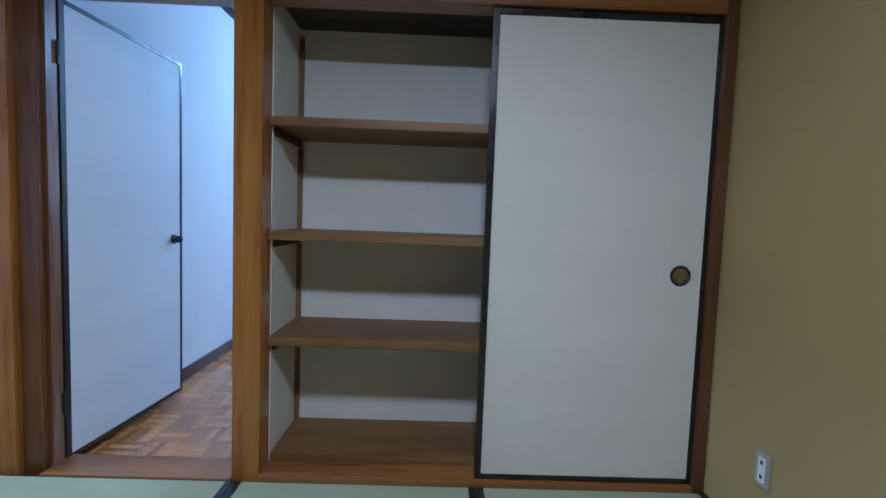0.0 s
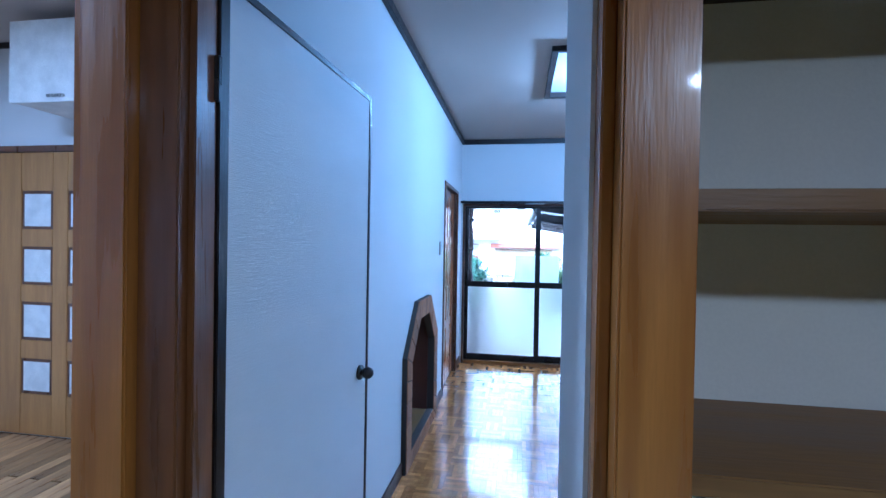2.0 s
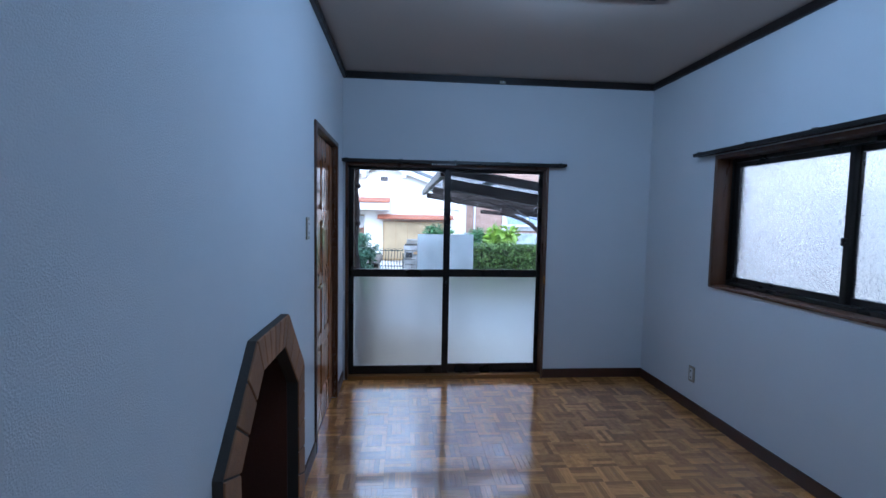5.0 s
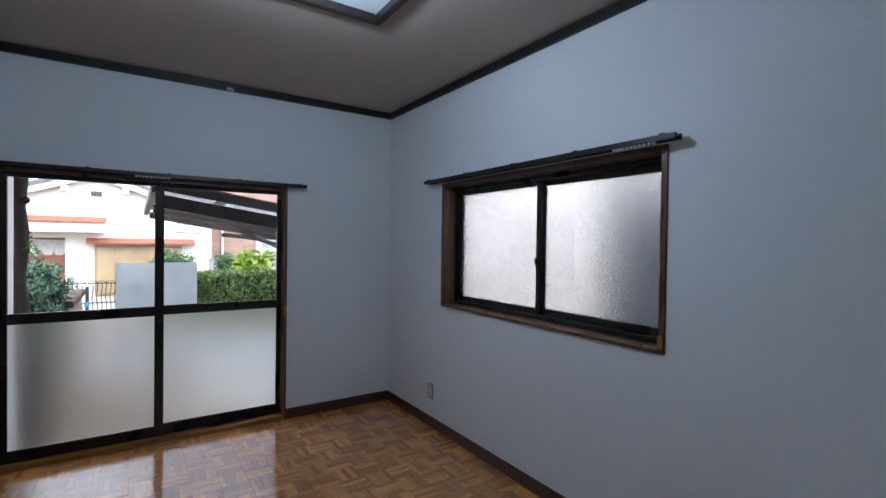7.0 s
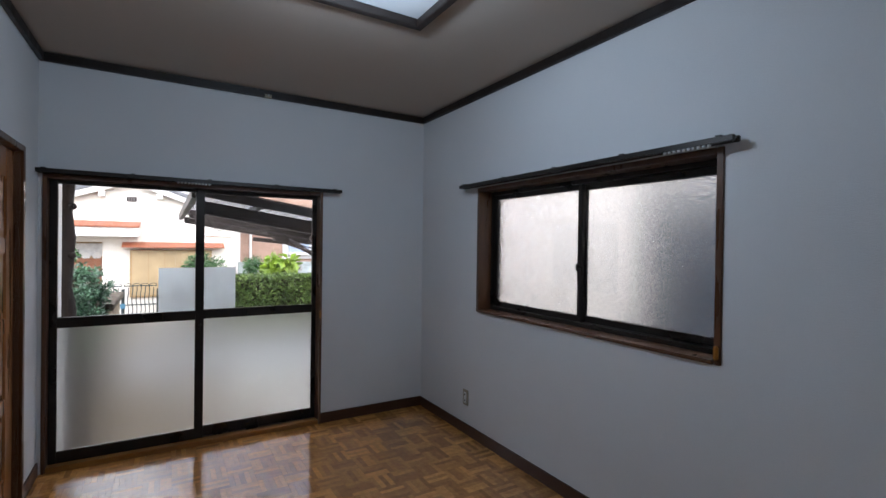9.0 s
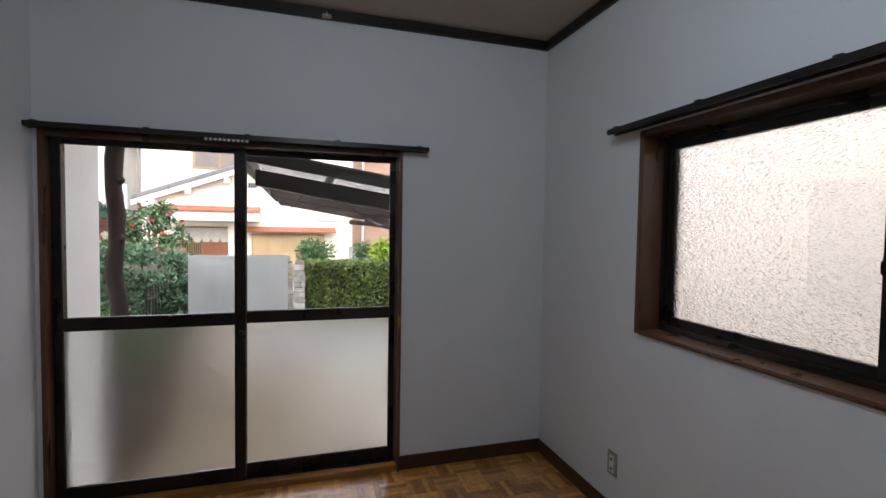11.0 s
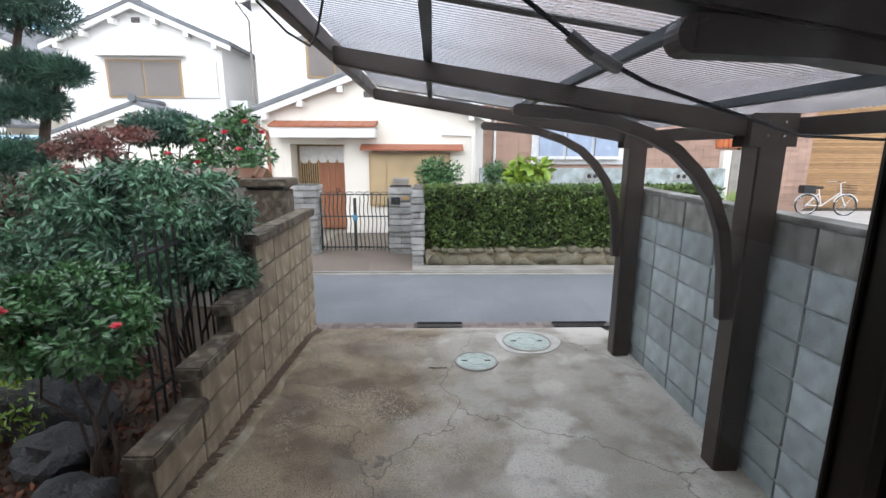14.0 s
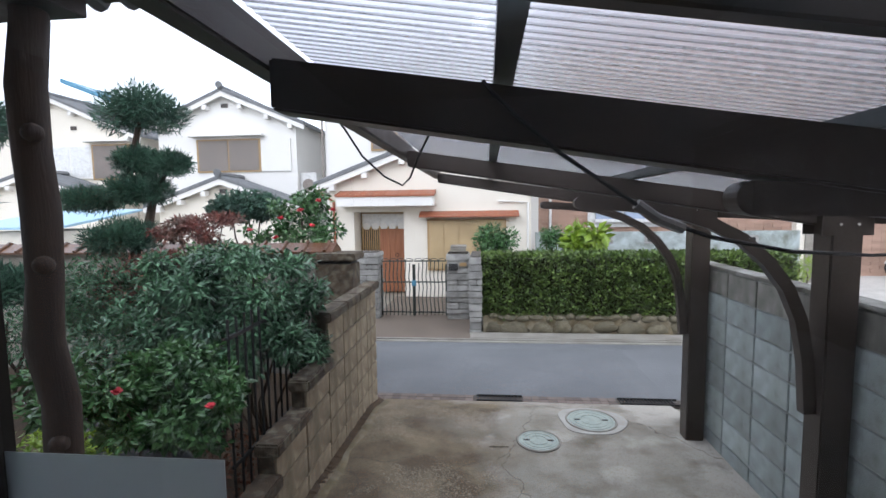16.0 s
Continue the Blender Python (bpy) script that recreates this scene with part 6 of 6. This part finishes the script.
for k in range(5):
    part("curtain_scallop", bm_cyl(bmesh.new(), pose(-3.54 + k * 0.245, FY + 0.599, 1.05, 90), 0.10, 0.012, 14), M_STUW, en, "scalloped curtain edge")
box("lattice_back", -3.66, -3.20, FY + 0.60, FY + 0.618, -0.7, 0.98, M_DARK, en, bevel=0)
for k in range(8):
    box("lattice_bar", -3.65 + k * 0.058, -3.625 + k * 0.058, FY + 0.575, FY + 0.599, -0.7, 0.98, M_OAKF, en, bevel=0)
box("porch_lamp", -3.15, -2.80, FY + 0.45, FY + 0.56, 1.47, 1.53, M_WHITE, h2, "white porch lamp")


def canopy(x0, x1, z, depth, y):
    bm = bm_prism(bmesh.new(), [(y, z + 0.02), (y - depth, z - 0.06), (y - depth, z - 0.02), (y, z + 0.12)], "x", x0, x1)
    c = part("canopy", bm, M_COPPER, h2, "rust-red sheet canopy")
    box("fascia", x0 + 0.02, x1 - 0.02, y - depth + 0.03, y - 0.001, z - 0.30, z - 0.065, M_STUW, c, "white canopy fascia")
    n = int((x1 - x0) / 0.3)
    for k in range(n + 1):
        q = x0 + (x1 - x0) * k / n
        part("seam", bm_tube(bmesh.new(), [(q, y, z + 0.125), (q, y - depth, z - 0.015)], 0.015, 5), M_COPPER, c)


canopy(-4.05, -1.52, 1.90, 0.55, FY)
bm = bm_prism(bmesh.new(), [(FY, 1.36), (FY - 0.35, 1.30), (FY - 0.35, 1.33), (FY, 1.46)], "x", -1.93, 0.62)
part("canopy", bm, M_COPPER, h2, "rust-red sheet canopy")
shw = box("window", -1.75, 0.30, FY - 0.06, FY - 0.002, -0.1, 1.24, M_OAKF, h2, "tan shuttered window")
for k in range(5):
    box("shutter_board", -1.70 + k * 0.395, -1.32 + k * 0.395, FY - 0.08, FY - 0.061, -0.05, 1.2, M_SHUT, shw, "tan shutter board")
part("downpipe", bm_tube(bmesh.new(), [(-4.55, FY - 0.3, 2.05), (-4.5, FY - 0.1, 1.9), (-4.25, FY - 0.06, 1.75), (-4.22, FY - 0.06, -0.8)], 0.035, 8), M_COPPER, h2, "rust-red downpipe")
part("pipe", bm_tube(bmesh.new(), [(0.1, FY - 0.05, 1.7), (0.85, FY - 0.05, 1.66), (0.85, FY - 0.05, -0.8)], 0.03, 6), M_STUW, h2, "white wall pipe")
gable_wall(h2, -1.85, 3.15, FY + 1.6, FY + 8, 0, 5.3, 6.4, M_STUW)
gable(h2, -1.85, 3.15, FY + 1.6, FY + 8, 5.3, 6.4)
shutters(h2, -3.55, -2.1, FY + 1.6, 3.30, 4.15, 2)
part("downpipe", bm_tube(bmesh.new(), [(-5.3, FY + 1.3, 5.1), (-5.05, FY + 1.5, 4.7), (-5.05, FY + 1.5, 2.0)], 0.035, 8), M_GSHUT, h2, "grey downpipe")

h1 = thing("house", (-8.6, 21, GZ), "white two-storey house with stacked tiled gables", "house")
gable_wall(h1, -8.62, 2.35, 21, 28, -0.9, 4.35, 5.28, M_STUW)
gable(h1, -8.62, 2.35, 21, 28, 4.35, 5.28)
vent(h1, -8.62, 21, 4.92)
w1 = shutters(h1, -9.58, -7.50, 21, 2.84, 3.80, 2)
box("shutter_case", -7.44, -6.45, 20.94, 20.998, 2.80, 3.84, M_STUW, h1, "white shutter case")
gable_wall(h1, -8.1, 2.1, 19.8, 20.99, -0.9, 1.75, 2.42, M_STUC)
gable(h1, -8.1, 2.1, 19.8, 20.95, 1.75, 2.42)
vent(h1, -8.1, 19.8, 2.12)
ac = thing("outdoor_unit", (-5.95, 21.4, 2.2), "white air-conditioner unit on the house wall", "air conditioner")
box("case", -6.26, -5.72, 21.2, 21.7, 1.95, 2.75, M_WHITE, ac)
part("fan_grille", bm_cyl(bmesh.new(), pose(-5.99, 21.199, 2.35, 90), 0.2, 0.012, 20), M_GSHUT, ac, "round grey grille")
box("bracket", -6.26, -5.72, 21.2, 22.5, 1.90, 1.945, M_ALU, ac)
h0 = thing("house", (-15.5, 22, GZ), "cream house with grey shutters behind the garden", "house")
gable_wall(h0, -15.6, 3.0, 22, 30, -0.9, 4.3, 5.55, M_STUC)
gable(h0, -15.6, 3.0, 22, 30, 4.3, 5.55)
vent(h0, -14.9, 22, 4.55)
shutters(h0, -14.2, -12.85, 22, 2.75, 3.9, 1)
wf = box("window", -15.9, -14.25, 21.94, 21.998, 2.75, 3.95, M_STUW, h0, "white sliding window")
for k in range(2):
    q = box("pane", -15.84 + k * 0.8, -15.1 + k * 0.8, 21.93, 21.939, 2.82, 3.88, M_WHITE, wf, "pale curtained pane", bevel=0)
gable_wall(h0, -15.2, 2.6, 20.5, 21.9, -0.9, 2.0, 2.75, M_STUC)
gable(h0, -15.2, 2.6, 20.5, 21.9, 2.0, 2.75)
hb = thing("house", (-17, 34, GZ), "distant house under a blue sheet roof", "house")
box("wall", -26, -20.3, 34, 42, -0.9, 7.0, M_STUC, hb, bevel=0)
bm = bm_prism(bmesh.new(), [(-26.5, 9.6), (-19.6, 6.9), (-19.6, 7.1), (-26.5, 9.9)], "y", 33.6, 42.4)
part("roof", bm, M_BLUE, hb, "blue sheet roof")
shd = thing("garden_shed", (-8.2, 14.5, GZ), "low shed with a pale blue sheet roof", "shed")
box("wall", -10.5, -8.8, 14.9, 16.8, -0.9, 1.15, M_STUC, shd, bevel=0)
bm = bm_prism(bmesh.new(), [(14.7, 1.2), (17.0, 1.55), (17.0, 1.6), (14.7, 1.25)], "x", -10.8, -8.55)
part("roof", bm, M_SKYB, shd, "pale blue sheet roof")
bt = thing("house", (-5.4, 27, GZ), "small orange-roofed house between the others", "house")
box("wall", -6.3, -4.6, 27, 30, -0.9, 2.3, M_STUC, bt, bevel=0)
part("roof", bm_prism(bmesh.new(), [(26.6, 2.3), (30, 2.9), (30, 3.0), (26.6, 2.4)], "x", -6.5, -4.4), M_COPPER, bt, "orange sheet roof")

# ---- brick-sided block and its forecourt ----
ap = thing("apartment_building", (8, 21, GZ), "tan brick-sided building with white window frames", "building")
box("wall", 1.25, 11.65, 21.03, 30, -0.9, 7.6, M_SIDING, ap, bevel=0)
verts, faces = [], []
for r_ in range(78):
    z = -0.6 + r_ * 0.105
    x = 1.25 + (0.25 if r_ % 2 else 0)
    while x < 11.6:
        b = len(verts)
        x1 = min(x + 0.5, 11.65) - 0.012
        for yy in (21.0, 21.03):
            verts += [(x, yy, z), (x1, yy, z), (x1, yy, z + 0.092), (x, yy, z + 0.092)]
        faces += [(b, b + 1, b + 2, b + 3), (b, b + 4, b + 5, b + 1), (b + 1, b + 5, b + 6, b + 2), (b + 2, b + 6, b + 7, b + 3), (b + 3, b + 7, b + 4, b)]
        x += 0.5
me = bpy.data.meshes.new("brick_siding")
me.from_pydata(verts, [], faces)
me.materials.append(M_SIDING)
tagged(under(new("brick_siding", me), ap), kind="stuff")
ww1 = box("window", 2.88, 6.1, 20.93, 20.998, 0.90, 2.05, M_WHITE, ap, "white bay window frame")
for k in range(3):
    q = box("glazing_box", 3.1 + k * 0.85, 3.82 + k * 0.85, 20.80, 20.929, 1.15, 1.95, M_PALEB, ww1, "blue-grey glazed box")
    box("box_sill", 3.05 + k * 0.85, 3.87 + k * 0.85, 20.75, 20.929, 1.05, 1.145, M_WHITE, ww1, "white sill")
for x in (5.05, 9.3):
    wg = box("window", x, x + 0.6, 20.95, 20.998, 1.35, 1.95, M_IRON, ap, "small barred window")
    for k in range(4):
        box("bar", x + 0.08 + k * 0.13, x + 0.11 + k * 0.13, 20.92, 20.949, 1.3, 2.0, M_ALU2, wg, bevel=0)
part("downpipe", bm_tube(bmesh.new(), [(1.75, 20.95, -0.8), (1.75, 20.95, 7.4)], 0.04, 8), M_WHITE, ap, "white downpipe")
M_ORANGE = surf("orange_board", (0.52, 0.15, 0.04), 0.5, dark=(0.42, 0.11, 0.03), scale=4, fine=40, bump=0.2)
op = box("panel", 8.6, 9.9, 20.93, 20.995, 1.42, 2.1, M_ORANGE, ap, "orange boarded panel")
for k in range(8):
    box("rib", 8.64 + k * 0.16, 8.70 + k * 0.16, 20.905, 20.9295, 1.44, 2.08, M_ORANGE, op, bevel=0)
cw = thing("entrance_wall", (9.3, 20, GZ), "cream entrance wall with a dark letter box", "wall")
box("wall", 8.1, 9.2, 19.7, 19.9, -0.9, 1.33, M_STUC, cw)
box("stripe", 8.32, 8.55, 19.66, 19.699, -0.9, 1.33, M_KERB, cw, "grey stone stripe")
box("letter_box", 8.72, 9.1, 19.62, 19.699, 0.45, 0.75, M_TRIM, cw, "brown letter box")
box("intercom", 8.8, 9.02, 19.64, 19.699, 0.95, 1.2, M_IRON, cw, "dark intercom panel")
lw = thing("low_wall", (4.6, 19, GZ), "low grey block wall with openwork blocks", "wall")
box("wall", 1.1, 7.7, 18.9, 19.02, -0.9, 0.86, M_BLOCK, lw)
for k in range(5):
    q = box("openwork_block", 1.5 + k * 1.2, 1.9 + k * 1.2, 18.88, 18.899, 0.55, 0.75, M_STONE, lw, "pierced block")
    for s in (0.12, 0.28):
        part("hole", bm_cyl(bmesh.new(), pose(1.5 + k * 1.2 + s, 18.879, 0.65, 90), 0.055, 0.008, 12), M_IRON, q)
ta = thing("apartment_building", (14, 22.5, GZ), "ochre brick wing of the building beside the forecourt", "building")
M_OBRICK = surf("ochre_brick", (0.40, 0.245, 0.115), 0.85, dark=(0.29, 0.165, 0.075), scale=6, fine=60, bump=0.4, grain=0.4, vary=0.2, stretch=(0.6, 1, 3))
box("wall", 11.66, 20, 21.5, 30, -0.9, 7.6, M_CAPS, ta, bevel=0)
for r_ in range(60):
    box("course", 11.66, 20, 21.47, 21.499, -0.5 + r_ * 0.08, -0.428 + r_ * 0.08, M_OBRICK, ta, bevel=0)
slab("forecourt", [(5.5, 40, 15.0, 21.4, -0.86, -0.60)], surf("pale_forecourt", (0.55, 0.53, 0.49), 0.9, fine=120, bump=0.3), "pale concrete forecourt", "pavement")
for x, y in ((9.9, 16.6), (11.5, 17.6)):
    wp = thing("white_post", (x, y, -0.6), "white painted steel carport post", "post", group="white posts")
    box("shaft", x - 0.06, x + 0.06, y - 0.06, y + 0.06, -0.6, 2.9, M_WHITE, wp, bevel=0.008)


def bicycle(o, turn, paint, label):
    t = thing("bicycle", o, label, "bicycle", group="bicycles")
    m = Matrix.Translation(o) @ Matrix.Rotation(turn, 4, "Z")
    R = 0.31

    def tube(name, pts, r, mat, lab="", parent=t):
        return part(name, bm_tube(bmesh.new(), [m @ Vector(p) for p in pts], r, 7), mat, parent, lab)
    for cx in (0.0, 1.08):
        ring = [(cx + R * math.cos(a), 0, R + R * math.sin(a)) for a in (2 * math.pi * k / 28 for k in range(29))]
        wh = tube("wheel", ring, 0.022, M_RUBBER, "black tyre")
        tube("rim", [(cx + (p[0] - cx) * 0.92, 0, R + (p[2] - R) * 0.92) for p in ring], 0.01, M_CHROME, "steel rim", wh)
        for k in range(10):
            a = math.pi * k / 10
            tube("spoke", [(cx + 0.28 * math.cos(a), 0, R + 0.28 * math.sin(a)), (cx - 0.28 * math.cos(a), 0, R - 0.28 * math.sin(a))], 0.003, M_CHROME, "", wh)
        tube("mudguard", [(cx + 0.345 * math.cos(a), 0, R + 0.345 * math.sin(a)) for a in (math.pi * (0.1 + 0.8 * k / 12) for k in range(13))], 0.02, paint)
    for pts in ([(0.0, 0, R), (0.42, 0, 0.28), (0.90, 0, 0.70)], [(0.42, 0, 0.28), (0.28, 0, 0.80)], [(0.0, 0, R), (0.31, 0, 0.66)], [(1.08, 0, R), (0.93, 0, 0.62), (0.86, 0, 0.98)]):
        tube("frame_tube", pts, 0.017, paint)
    tube("handlebar", [(0.66, 0.27, 0.98), (0.86, 0.2, 1.02), (0.87, 0, 1.0), (0.86, -0.2, 1.02), (0.66, -0.27, 0.98)], 0.012, M_CHROME, "steel handlebar")
    bm = bm_box(bmesh.new(), 0.14, 0.40, -0.09, 0.09, 0.80, 0.87, 0.03)
    bm.transform(m)
    part("saddle", bm, M_RUBBER, t, "black saddle")
    bm = bmesh.new()
    for z in (0.68, 0.76, 0.84, 0.92):
        bm_tube(bm, [(0.92, -0.16, z), (1.22, -0.16, z), (1.22, 0.16, z), (0.92, 0.16, z), (0.92, -0.16, z)], 0.006, 5)
    for k in range(6):
        for s in (-0.16, 0.16):
            bm_tube(bm, [(0.92 + k * 0.06, s, 0.67), (0.92 + k * 0.06, s, 0.93)], 0.004, 4)
    bm.transform(m)
    part("basket", bm, M_IRON, t, "wire basket")
    bm = bm_box(bmesh.new(), -0.22, 0.14, -0.15, 0.15, 0.66, 0.90, 0.02)
    bm.transform(m)
    part("rear_basket", bm, M_RUBBER, t, "black rear box")
    tube("stand", [(0.0, 0.03, R), (-0.12, 0.14, 0.0)], 0.01, M_CHROME)


M_SLATE = surf("slate_blue_siding", (0.075, 0.086, 0.105), 0.7, dark=(0.05, 0.058, 0.072), scale=3, fine=80, bump=0.3)
sw = thing("side_passage_wall", (2.4, 1, -0.8), "slate-blue siding wall outside the side window", "wall", kind="structure")
box("wall", 2.34, 2.42, -4, 5.22, -0.9, 2.1, M_SLATE, sw, bevel=0)
for k in range(26):
    box("siding_board", 2.31, 2.338, -4, 5.22, -0.4 + k * 0.095, -0.33 + k * 0.095, M_SLATE, sw, bevel=0.006)
M_WARM = surf("warm_cream_stucco", (0.78, 0.71, 0.62), 0.9, dark=(0.72, 0.65, 0.56), scale=0.6, fine=60, bump=0.4, grain=0.06)
nw = thing("neighbour_house", (3.6, 3, -0.8), "cream stucco side of the neighbouring house", "house")
box("wall", 3.3, 6.0, -4, 8.0, -0.9, 4.2, M_WARM, nw, bevel=0)
bicycle((11.35, 20.5, -0.6), -0.15, M_WHITE, "white city bicycle with a black rear box")
bicycle((12.6, 18.9, -0.6), 0.9, M_BLUE, "blue bicycle on the forecourt")
